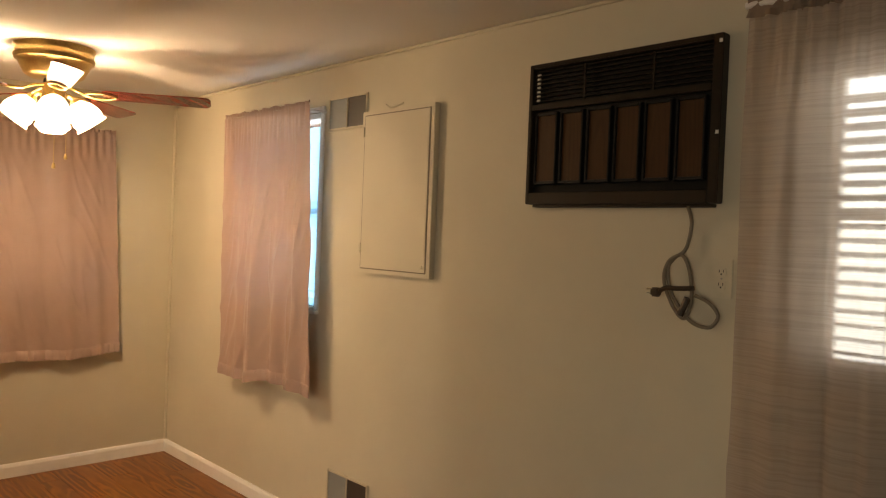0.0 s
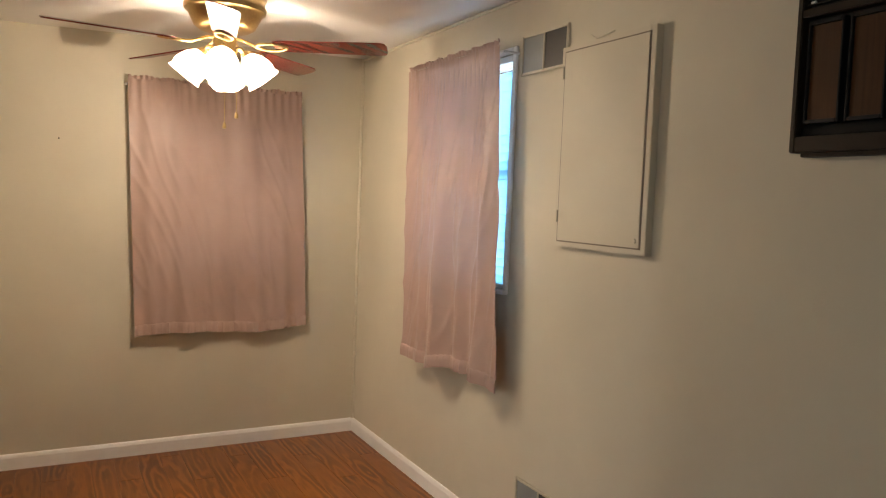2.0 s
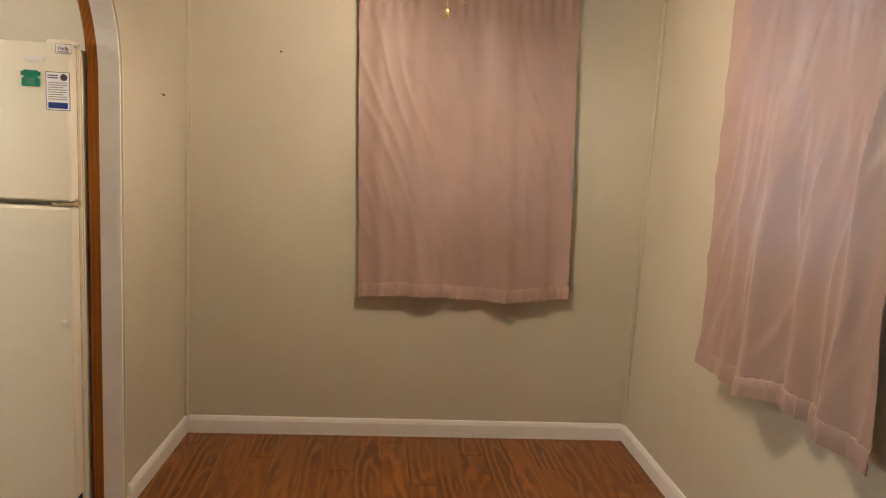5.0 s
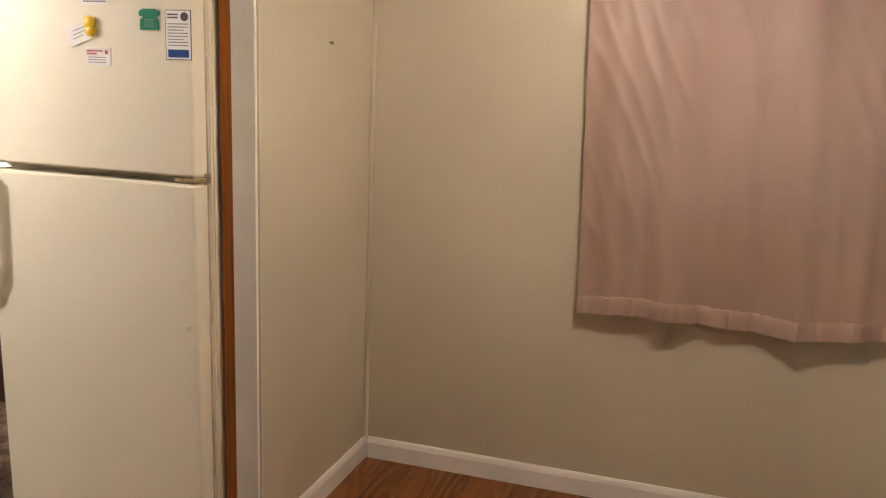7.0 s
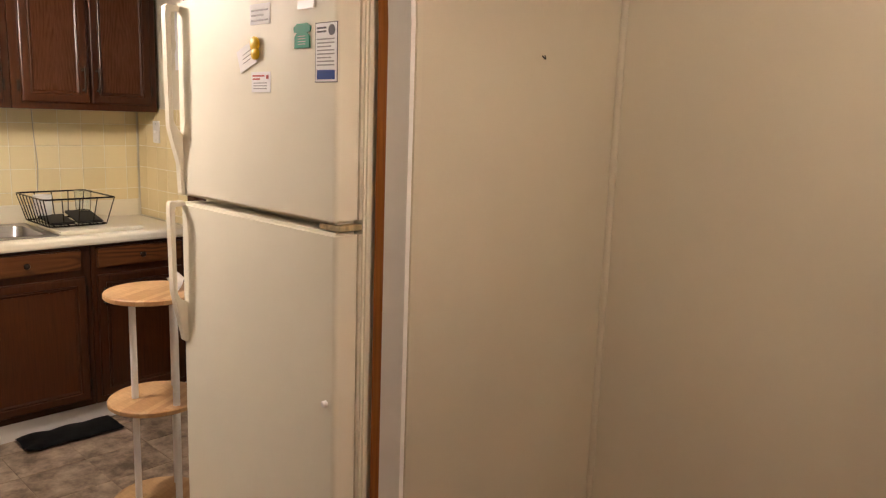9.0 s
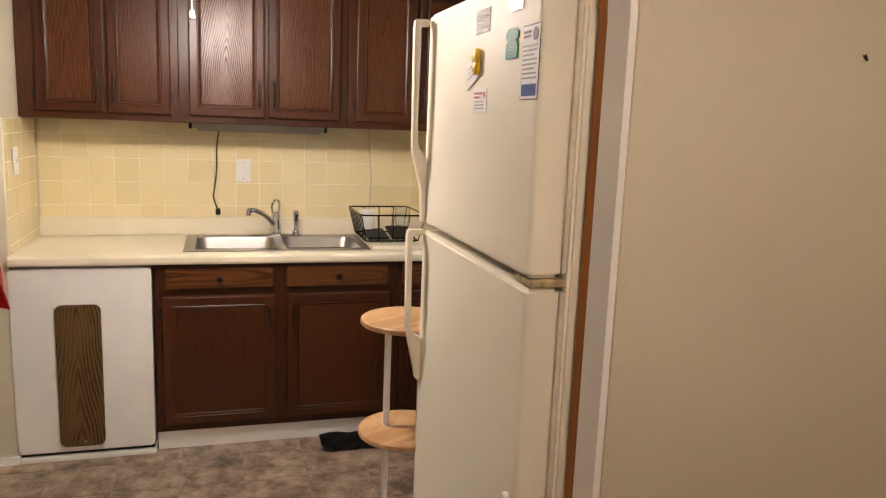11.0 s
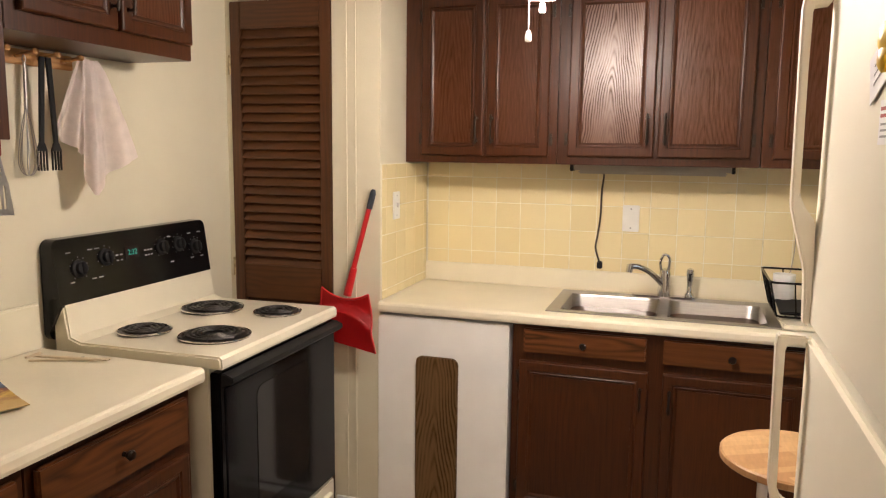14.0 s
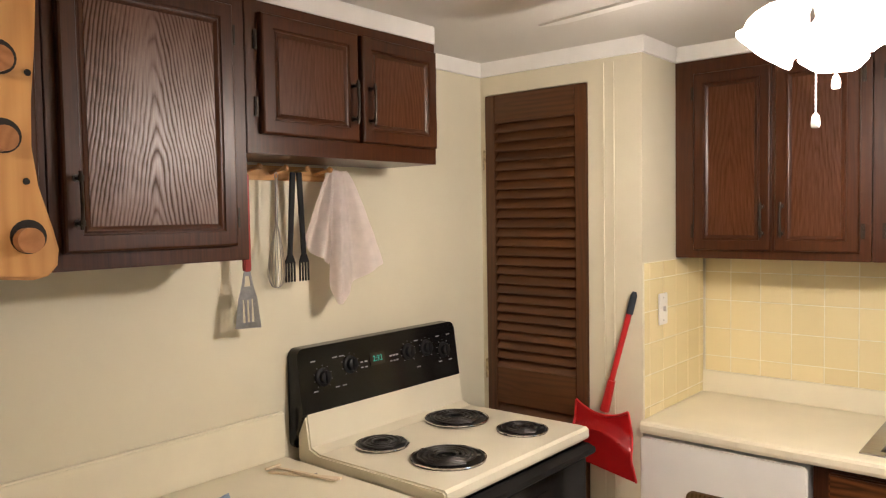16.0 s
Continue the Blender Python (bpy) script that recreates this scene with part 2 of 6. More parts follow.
def butcher_block():
    """Glued strips of pale beech, each with its own tone."""
    m, n, l, b = shader("beech_strips", 0.42)
    co = n.new("ShaderNodeTexCoord")
    mp = n.new("ShaderNodeMapping")
    mp.inputs["Rotation"].default_value = (0, 0, radians(62))
    l.new(co.outputs["Object"], mp.inputs[0])
    br = n.new("ShaderNodeTexBrick")
    br.inputs["Scale"].default_value = 1.0
    br.inputs["Brick Width"].default_value, br.inputs["Row Height"].default_value, br.inputs["Mortar Size"].default_value = 0.17, 0.024, 0.0
    br.inputs["Color1"].default_value, br.inputs["Color2"].default_value = (0.50, 0.27, 0.115, 1), (0.70, 0.44, 0.215, 1)
    l.new(mp.outputs[0], br.inputs[0])
    g, _ = noise_at(n, l, 120, 3, (0.25, 1, 1))
    mx = n.new("ShaderNodeMix")
    mx.data_type, mx.blend_type = "RGBA", "MULTIPLY"
    mx.inputs[0].default_value = 0.35
    l.new(br.outputs[0], mx.inputs[6])
    l.new(g, mx.inputs[7])
    l.new(mx.outputs[2], b.inputs["Base Color"])
    return m


VENEER = cathedral("walnut_veneer_panel", (0.056, 0.028, 0.0095), (0.150, 0.083, 0.032), 8.0, 70.0, 0.45, 0.35, 0.40)
BEECH = butcher_block()
PINK = cloth("dusty_pink_blackout_cloth", (0.435, 0.302, 0.254), 0.11, gloss=0.42)
SHEER = cloth("beige_slub_sheer", (0.62, 0.52, 0.45), 0.5, 300, 110, 0.22)
TERRY = plain("pale_terry_towel", (0.93, 0.845, 0.80), 0.95, vary=0.08, scale=30, fine=190, bump=0.35)
FRIDGE = plain("almond_enamel", (0.85, 0.815, 0.68), 0.48, vary=0.03, scale=2, fine=420, bump=0.14, spec=0.26)
FRIDGE_TRIM = plain("almond_plastic", (0.82, 0.77, 0.64), 0.36, vary=0.04, scale=7, fine=90, bump=0.05)
GASKET = plain("grey_gasket", (0.70, 0.64, 0.52), 0.7, vary=0.2, scale=12)
RUSTY = plain("stained_hinge", (0.52, 0.42, 0.24), 0.5, 0.2, vary=0.6, scale=45)
# near-black that stands in for the shade inside gaps and holes
DARKGAP = plain("dark_gap", (0.012, 0.010, 0.008), 0.7)
LAMINATE = plain("almond_laminate", (0.79, 0.73, 0.565), 0.34, vary=0.05, scale=5, fine=260, bump=0.06)
STOVETOP = plain("almond_stove_enamel", (0.76, 0.71, 0.56), 0.2, vary=0.04, scale=5, fine=40, bump=0.03)
BLACKGLASS = plain("black_glass", (0.010, 0.010, 0.011), 0.08, vary=0.2, bump=0.0)
OVENGREY = plain("dark_grey_oven_glass", (0.011, 0.011, 0.012), 0.12, vary=0.15, bump=0.0, spec=0.16)
BLACK = plain("black_enamel", (0.0045, 0.0045, 0.005), 0.16, vary=0.3, scale=9, bump=0.03, spec=0.3)
BLACKMATT = plain("black_plastic", (0.009, 0.009, 0.0095), 0.5, vary=0.25, scale=12, bump=0.1, spec=0.22)
COIL = plain("burner_coil", (0.035, 0.032, 0.03), 0.45, 0.6, vary=0.4, scale=30)
CHROME = metal("chrome", (0.78, 0.78, 0.78), 0.12)
STEEL = metal("brushed_steel", (0.40, 0.385, 0.37), 0.3, 160, (1, 0.1, 1))
BRASS = metal("antique_brass", (0.62, 0.44, 0.19), 0.28)
BRONZE = plain("dark_bronze", (0.030, 0.022, 0.016), 0.38, 0.7, vary=0.4, scale=40)
WHITE = plain("white_enamel", (0.85, 0.84, 0.81), 0.36, vary=0.05, scale=4, fine=120, bump=0.06)
PALEWOOD = plain("bleached_wood", (0.74, 0.62, 0.43), 0.55, vary=0.12, scale=30)
PLASTIC = plain("white_plastic", (0.80, 0.79, 0.75), 0.35, vary=0.04, scale=9)
WHITEPOLE = plain("white_coated_tube", (0.76, 0.76, 0.77), 0.35, vary=0.05, scale=9)
REDP = plain("red_plastic", (0.50, 0.012, 0.014), 0.34, vary=0.12, scale=8, bump=0.05)
REDGRIP = plain("red_wooden_grip", (0.30, 0.018, 0.012), 0.4, vary=0.2, scale=20)
NAVY = plain("dark_blue_grip", (0.014, 0.022, 0.035), 0.55)


def glazed(name, low, high, rough):
    """Glazed tile: each one a shade of its own, with a faintly uneven glaze."""
    m, n, l, b = shader(name, rough)
    info = n.new("ShaderNodeObjectInfo")
    l.new(mixed(n, l, info.outputs["Random"], low, high, 0.0, 1.0), b.inputs["Base Color"])
    dip, _ = noise_at(n, l, 14, 2, offset=True)
    bumped(n, l, b, dip, 0.12, 0.002)
    return m


TILE = glazed("yellow_glazed_tile", (0.77, 0.655, 0.375), (0.83, 0.715, 0.425), 0.14)
GROUT = plain("pale_grout", (0.84, 0.79, 0.62), 0.8, vary=0.1, scale=20, fine=120, bump=0.3)
ACBROWN = plain("brown_plastic_frame", (0.022, 0.014, 0.008), 0.45, vary=0.2, scale=14, bump=0.1, spec=0.22)
ACDARK = plain("black_grille", (0.004, 0.0035, 0.003), 0.6, spec=0.15)
CORD = plain("beige_grey_cord", (0.20, 0.165, 0.12), 0.55, vary=0.15, scale=30)
CORDDARK = plain("brown_cord", (0.055, 0.035, 0.02), 0.55)
BLUE = plain("blue_ink", (0.022, 0.065, 0.27), 0.6, spec=0.15)
GREEN = plain("green_magnet", (0.0, 0.22, 0.12), 0.5, vary=0.1, spec=0.2)
YELLOW = plain("yellow_clip", (0.80, 0.52, 0.01), 0.4, vary=0.1)
INK = plain("dark_ink", (0.06, 0.05, 0.06), 0.6)
REDINK = plain("red_ink", (0.42, 0.04, 0.03), 0.6)
GREYINK = plain("grey_ink", (0.32, 0.31, 0.31), 0.6)
PAPER = plain("paper", (0.80, 0.78, 0.74), 0.7, vary=0.03)
# slats seen against daylight: its pale blue is put into their colour
BACKLIT = cloth("slat_tinted_as_daylight", (0.55, 0.80, 0.95), 0.8)
CARDWHITE = plain("white_card", (0.90, 0.89, 0.89), 0.7, vary=0.02, spec=0.15)
BLIND = plain("white_blind_slat", (0.74, 0.74, 0.73), 0.4, vary=0.05)
VENTGREY = plain("grey_vent_plate", (0.26, 0.28, 0.28), 0.4, vary=0.1)
VENTDARK = plain("dark_vent_plate", (0.055, 0.050, 0.045), 0.4, vary=0.2)
LENS = plain("frosted_plastic_lens", (0.42, 0.38, 0.31), 0.4, vary=0.05)
PANBLACK = plain("burnt_drip_pan", (0.02, 0.019, 0.018), 0.3, 0.6, vary=0.4, scale=40, spec=0.4)
DOORWOOD = wood("reddish_brown_door_wood", (0.030, 0.0085, 0.0030), (0.075, 0.0220, 0.0075), 0.4, 2, 50.0, 0.6, bump=0.1)
TEAL = cloth("teal_shade_cloth", (0.10, 0.22, 0.24), 0.5)
LACE = cloth("white_valance_cloth", (0.86, 0.87, 0.90), 0.45)
GREENLED = glow("green_digits", (0.0, 0.62, 0.40), 0.22)
GREENLED.node_tree.nodes["Principled BSDF"].inputs["Base Color"].default_value = (0.0, 0.05, 0.03, 1)
GLASSGLOW_D = glow("lit_opal_glass_dining", (1.0, 0.83, 0.63), SHADE_DINING)
GLASSGLOW_K = glow("lit_opal_glass_kitchen", (1.0, 0.89, 0.77), SHADE_KITCHEN)


def pane_glass():
    m, n, l, b = shader("window_glass", 0.02)
    b.inputs["Transmission Weight"].default_value, b.inputs["IOR"].default_value = 1.0, 1.45
    b.inputs["Base Color"].default_value = (0.93, 0.97, 1, 1)
    return m


GLASS = pane_glass()


def stone_vinyl():
    m, n, l, b = shader("stone_look_vinyl_tile", 0.38)
    big, _ = noise_at(n, l, 9, 8, (1, 1, 1), 0.68, True)
    vein, _ = noise_at(n, l, 4, 5, (1, 1, 1), 0.6, True)
    one = mixed(n, l, big, (0.100, 0.066, 0.043), (0.46, 0.355, 0.255), 0.37, 0.65)
    mx = n.new("ShaderNodeMix")
    mx.data_type, mx.blend_type = "RGBA", "OVERLAY"
    mx.inputs[0].default_value = 0.5
    l.new(one, mx.inputs[6])
    l.new(vein, mx.inputs[7])
    l.new(mx.outputs[2], b.inputs["Base Color"])
    bumped(n, l, b, big, 0.15, 0.001)
    return m


VINYL = stone_vinyl()
VINYLGAP = plain("vinyl_joint", (0.30, 0.235, 0.17), 0.7)


# ---- building helpers ----
ORIGIN = {}


def thing(name, at, label, category, group="", kind=""):
    ob = new(name)
    ob.empty_display_size = 0.1
    ob.location = at
    ORIGIN[ob] = Vector(at)
    return tagged(ob, label, category, group, kind)


def mesh_of(name, bm, material, smooth=False):
    bmesh.ops.recalc_face_normals(bm, faces=bm.faces)
    me = bpy.data.meshes.new(name)
    if smooth:
        for f in bm.faces:
            f.smooth = True
    bm.to_mesh(me)
    bm.free()
    for m in material if isinstance(material, (list, tuple)) else [material]:
        me.materials.append(m)
    if smooth:
        me.set_sharp_from_angle(angle=radians(40))
    return me


def part(name, bm, material, parent, label="", smooth=False):
    """Links a bmesh in world metres as one mesh under a thing or a part."""
    pts = [v.co for v in bm.verts]
    o = Vector([(min(p[k] for p in pts) + max(p[k] for p in pts)) / 2 for k in range(3)])
    bmesh.ops.translate(bm, verts=bm.verts, vec=-o)
    ob = new(name, mesh_of(name, bm, material, smooth))
    ob.parent = parent
    ob.location = o - ORIGIN[parent]
    ORIGIN[ob] = o
    return tagged(ob, label)


def solid(name, bm, material, label, category, kind="", smooth=False, group=""):
    """Links a bmesh in world metres as a thing of one mesh, with its origin at its base."""
    pts = [v.co for v in bm.verts]
    o = Vector(((min(p.x for p in pts) + max(p.x for p in pts)) / 2, (min(p.y for p in pts) + max(p.y for p in pts)) / 2, min(p.z for p in pts)))
    bmesh.ops.translate(bm, verts=bm.verts, vec=-o)
    ob = new(name, mesh_of(name, bm, material, smooth))
    ob.location = o
    ORIGIN[ob] = o
    return tagged(ob, label, category, group, kind)


def box(x0, x1, y0, y1, z0, z1, bevel=0.0, bm=None, segments=2):
    one = bmesh.new()
    bmesh.ops.create_cube(one, size=1)
    for v in one.verts:
        v.co = ((x0 + x1) / 2 + v.co.x * (x1 - x0), (y0 + y1) / 2 + v.co.y * (y1 - y0), (z0 + z1) / 2 + v.co.z * (z1 - z0))
    if bevel:
        bmesh.ops.bevel(one, geom=one.edges[:], offset=bevel, segments=segments, affect="EDGES", clamp_overlap=True)
    return join(bm, one)


def join(bm, one):
    if bm is None:
        return one
    me = bpy.data.meshes.new("tmp")
    one.to_mesh(me)
    one.free()
    bm.from_mesh(me)
    bpy.data.meshes.remove(me)
    return bm


def rod(a, b, r, bm=None, sides=12, r2=None):
    a, b = Vector(a), Vector(b)
    one = bmesh.new()
    bmesh.ops.create_cone(one, cap_ends=True, segments=sides, radius1=r, radius2=r if r2 is None else r2, depth=(b - a).length)
    q = (b - a).to_track_quat("Z", "Y").to_matrix().to_4x4()
    bmesh.ops.transform(one, matrix=Matrix.Translation((a + b) / 2) @ q, verts=one.verts)
    return join(bm, one)


def lathe(profile, centre, bm=None, sides=24, axis=None, scallop=0.0, lobes=8):
    """Turns (radius, height) pairs round the z axis, or round another axis through the centre."""
    one = bmesh.new()
    rings = []
    for i, (r, h) in enumerate(profile):
        ring = []
        for k in range(sides):
            a = 2 * math.pi * k / sides
            w = 1 + scallop * (i / max(1, len(profile) - 1)) ** 2 * math.cos(lobes * a)
            ring.append(one.verts.new((r * w * math.cos(a), r * w * math.sin(a), h)))
        rings.append(ring)
    for p, q in zip(rings, rings[1:]):
        for k in range(sides):
            one.faces.new((p[k], p[(k + 1) % sides], q[(k + 1) % sides], q[k]))
    if profile[0][0] > 1e-4 and not scallop:
        one.faces.new(rings[0][::-1])
    if profile[-1][0] > 1e-4 and not scallop:
        one.faces.new(rings[-1])
    m = Matrix.Translation(centre)
    if axis is not None:
        m = m @ Vector(axis).to_track_quat("Z", "Y").to_matrix().to_4x4()
    bmesh.ops.transform(one, matrix=m, verts=one.verts)
    return join(bm, one)


def tube(points, r, bm=None, sides=8):
    """A round bar along a smooth line through the points."""
    pts = [Vector(p) for p in points]
    one = bmesh.new()
    fine = []
    for i in range(len(pts) - 1):
        p0, p1, p2, p3 = pts[max(0, i - 1)], pts[i], pts[i + 1], pts[min(len(pts) - 1, i + 2)]
        steps = 6 if len(pts) > 2 else 1
        for k in range(steps):
            t = k / steps
            fine.append(0.5 * ((2 * p1) + (p2 - p0) * t + (2 * p0 - 5 * p1 + 4 * p2 - p3) * t * t + (3 * p1 - p0 - 3 * p2 + p3) * t ** 3))
    fine.append(pts[-1])
    side = None
    rings = []
    for i, p in enumerate(fine):
        d = (fine[min(i + 1, len(fine) - 1)] - fine[max(0, i - 1)]).normalized()
        if side is None:
            side = d.orthogonal().normalized()
        side = (side - d * side.dot(d)).normalized()
        up = d.cross(side)
        rings.append([one.verts.new(p + r * (side * math.cos(2 * math.pi * k / sides) + up * math.sin(2 * math.pi * k / sides))) for k in range(sides)])
    for a, b in zip(rings, rings[1:]):
        for k in range(sides):
            one.faces.new((a[k], a[(k + 1) % sides], b[(k + 1) % sides], b[k]))
    one.faces.new(rings[0][::-1])
    one.faces.new(rings[-1])
    return join(bm, one)


def prism(outline, plane, a, b, bm=None, bevel=0.0):
    """Extrudes a 2D outline: plane 'xy' from z=a to b, 'yz' from x=a to b, 'xz' from y=a to b."""
    one = bmesh.new()
    put = {"xy": lambda u, v, w: (u, v, w), "yz": lambda u, v, w: (w, u, v), "xz": lambda u, v, w: (u, w, v)}[plane]
    low = [one.verts.new(put(u, v, a)) for u, v in outline]
    high = [one.verts.new(put(u, v, b)) for u, v in outline]
    one.faces.new(low)
    one.faces.new(high[::-1])
    n = len(outline)
    for k in range(n):
        one.faces.new((low[k], high[k], high[(k + 1) % n], low[(k + 1) % n]))
    bmesh.ops.recalc_face_normals(one, faces=one.faces)
    if bevel:
        caps = [e for e in one.edges if any(len(f.verts) == n for f in e.link_faces)]
        bmesh.ops.bevel(one, geom=caps, offset=bevel, segments=2, affect="EDGES", clamp_overlap=True)
    return join(bm, one)


def rounded(u0, u1, v0, v1, r, steps=5):
    out = []
    for cu, cv, a0 in ((u1 - r, v0 + r, -90), (u1 - r, v1 - r, 0), (u0 + r, v1 - r, 90), (u0 + r, v0 + r, 180)):
        for k in range(steps + 1):
            a = radians(a0 + 90 * k / steps)
            out.append((cu + r * math.cos(a), cv + r * math.sin(a)))
    return out


def holed(axis, a, b, span, height, holes):
    """A wall: axis 'x' (faces along x, between x=a and b) or 'y'; span along the other axis; holes (s0, s1, z0, z1), apart along the span."""
    bm = bmesh.new()
    z0, z1 = height

    def piece(s0, s1, h0, h1):
        if s1 - s0 < 1e-4 or h1 - h0 < 1e-4:
            return
        box(*((a, b, s0, s1) if axis == "x" else (s0, s1, a, b)), h0, h1, bm=bm)
    at = span[0]
    for s0, s1, h0, h1 in sorted(holes):
        piece(at, s0, z0, z1)
        piece(s0, s1, z0, h0)
        piece(s0, s1, h1, z1)
        at = s1
    piece(at, span[1], z0, z1)
    return bm


def structure(name, bm, material, label, category):
    ob = new(name, mesh_of(name, bm, material))
    ORIGIN[ob] = Vector((0, 0, 0))
    return tagged(ob, label, category, kind="structure")


# ---- structure ----
EAST, NORTH, WEST, STOVEWALL, LOUVREWALL, RETURN = 2.975, 7.757, -2.225, 4.765, -1.66, 5.475
ARCH0, ARCH1, ARCHX0, ARCHX1 = 5.722, 6.955, 0.513, 0.631
KCEIL = 2.275
NOOKX = 0.677


def dining_ceiling(x):
    return 2.592 - 0.025 * (2.975 - x)


structure("wall_east", holed("x", EAST, EAST + 0.12, (-1.7, NORTH + 0.12), (0, 2.8), [(5.87, 6.72, 1.235, 2.34), (2.1, 3.22, 1.32, 2.26)]), PAINT, "beige painted wall with two curtained windows", "wall")
structure("wall_north", holed("y", NORTH, NORTH + 0.12, (-2.345, EAST), (0, 2.8), [(-1.49, -0.92, 1.05, 1.95), (1.62, 2.46, 1.15, 2.15)]), PAINT, "beige painted end wall of the dining nook", "wall")
structure("wall_west", box(WEST - 0.12, WEST, STOVEWALL - 0.115, NORTH, 0, 2.5), CREAM, "cream painted kitchen wall behind the sink", "wall")
structure("wall_stove", box(WEST, ARCHX0, STOVEWALL - 0.115, STOVEWALL, 0, 2.8), CREAM, "cream painted kitchen wall behind the stove", "wall")
structure("wall_closet", holed("x", LOUVREWALL - 0.1, LOUVREWALL, (STOVEWALL, RETURN), (0, 2.4), [(4.79, 5.262, 0.0, 2.142)]), CREAM, "cream painted panelled closet wall", "wall")
structure("wall_return", box(WEST, LOUVREWALL - 0.1, RETURN - 0.1, RETURN, 0, 2.4), CREAM, "short cream return wall beside the sink counter", "wall")
structure("wall_south", box(-3.1, EAST, -1.82, -1.7, 0, 2.8), PAINT, "plain beige wall closing the living room", "wall")
# the opening in this unseen wall is made up to go with the daylight lamp
structure("wall_living_west", holed("x", -3.1, -2.98, (-1.7, STOVEWALL - 0.115), (0, 2.8), [(0.7, 2.5, 0.95, 2.15)]), PAINT, "plain beige living room wall", "wall")
structure("wall_living_north", box(-2.98, WEST - 0.12, STOVEWALL - 0.115, STOVEWALL, 0, 2.8), PAINT, "plain beige living room wall", "wall")


def arch_line(inset):
    """The opening's outline in y and z, from the foot of one jamb over the arch to the other."""
    y0, y1, spring, rise, corner = ARCH0 + inset, ARCH1 - inset, 1.71, 0.43, 0.42
    pts = [(y0, 0.0)]
    top = spring + rise - inset
    rr = corner
    for k in range(13):
        a = math.pi - math.pi / 2 * k / 12
        pts.append((y0 + rr + rr * math.cos(a), spring + (top - spring) * math.sin(a)))
    for k in range(13):
        a = math.pi / 2 - math.pi / 2 * k / 12
        pts.append((y1 - rr + rr * math.cos(a), spring + (top - spring) * math.sin(a)))
    pts.append((y1, 0.0))
    return pts


line = arch_line(-0.012)
outline = [(STOVEWALL - 0.115, 0)] + line + [(NORTH, 0), (NORTH, 2.8), (STOVEWALL - 0.115, 2.8)]
arch_wall = bmesh.new()
prism(outline, "yz", ARCHX0, ARCHX1, arch_wall)
# the nook's short wall runs slightly out of square
for v in arch_wall.verts:
    if v.co.x > 0.6 and v.co.y > NORTH - 0.01:
        v.co.x = NOOKX
structure("wall_arch", arch_wall, PAINT, "beige painted wall with an arched opening to the kitchen", "wall")


def lining(x0, x1, out, inn, cut=None, bm=None):
    bm = bm or bmesh.new()
    a, b = arch_line(out), arch_line(inn)
    d = b if cut is None else arch_line(cut)
    for k in range(len(a) - 1):
        vs = [bm.verts.new((x, *c)) for c0, c1 in ((a[k], a[k]), (a[k + 1], a[k + 1]), (d[k + 1], b[k + 1]), (d[k], b[k])) for x, c in ((x0, c0), (x1, c1))]
        for f in ((0, 2, 3, 1), (4, 5, 7, 6), (0, 1, 7, 6), (0, 6, 4, 2), (1, 3, 5, 7), (2, 4, 5, 3)):
            bm.faces.new([vs[i] for i in f])
    bmesh.ops.remove_doubles(bm, verts=bm.verts, dist=1e-5)
    return bm


arch_trim = thing("trim_arch", (0.58, 6.37, 0), "arched opening lining in white paint with an orange-brown wooden edge", "door casing", kind="structure")
part("jamb_lining", lining(0.5565, 0.6318, -0.012, 0.001), TRIM, arch_trim, "white painted lining")
c = lining(0.512, 0.521, -0.018, -0.001, -0.010)
lining(0.521, 0.556, -0.018, -0.001, None, c)
part("wooden_edge", c, CASING, arch_trim, "orange-brown wooden edge")
part("bead", lining(0.631, 0.638, -0.030, -0.012), PAINT, arch_trim, "narrow painted bead")

structure("floor", box(0.520, EAST, -1.7, NORTH, -0.12, -0.006), PLANKGAP, "reddish-brown wood-look laminate floor", "floor")
structure("floor_living", box(-2.98, 0.520, -1.7, STOVEWALL - 0.115, -0.12, -0.0), FLOORWOOD, "reddish-brown wood-look floor of the living room", "floor")
structure("floor_kitchen", box(WEST, 0.520, STOVEWALL, NORTH, -0.12, -0.003), VINYLGAP, "brown stone-look vinyl tile kitchen floor", "floor")
c = bmesh.new()
prism([(ARCHX1, dining_ceiling(ARCHX1)), (EAST, dining_ceiling(EAST)), (EAST, 2.9), (ARCHX1, 2.9)], "xz", -1.7, NORTH, c)
structure("ceiling", c, CEIL, "white painted slightly sloping ceiling of the dining nook", "ceiling")
structure("ceiling_living", box(-2.98, ARCHX1, -1.7, STOVEWALL - 0.115, 2.456, 2.9), CEIL, "white painted ceiling of the living room", "ceiling")
structure("ceiling_kitchen", box(WEST, ARCHX0, STOVEWALL, NORTH, KCEIL, 2.4), CEIL, "white painted low kitchen ceiling", "ceiling")


def skirting(x0, x1, y0, y1, side):
    """A white baseboard with a rounded top, along one wall; side: the wall that it stands against."""
    bm = bmesh.new()
    prof = [(0, 0), (0.016, 0), (0.016, 0.068), (0.011, 0.082), (0.006, 0.09), (0, 0.09)]
    if side == "n":
        prism([(NORTH - d, z) for d, z in prof], "yz", x0, x1, bm)
    elif side == "e":
        prism([(EAST - d, z) for d, z in prof], "xz", y0, y1, bm)
    else:
        prism([(x0 + d, z) for d, z in prof], "xz", y0, y1, bm)
    return bm


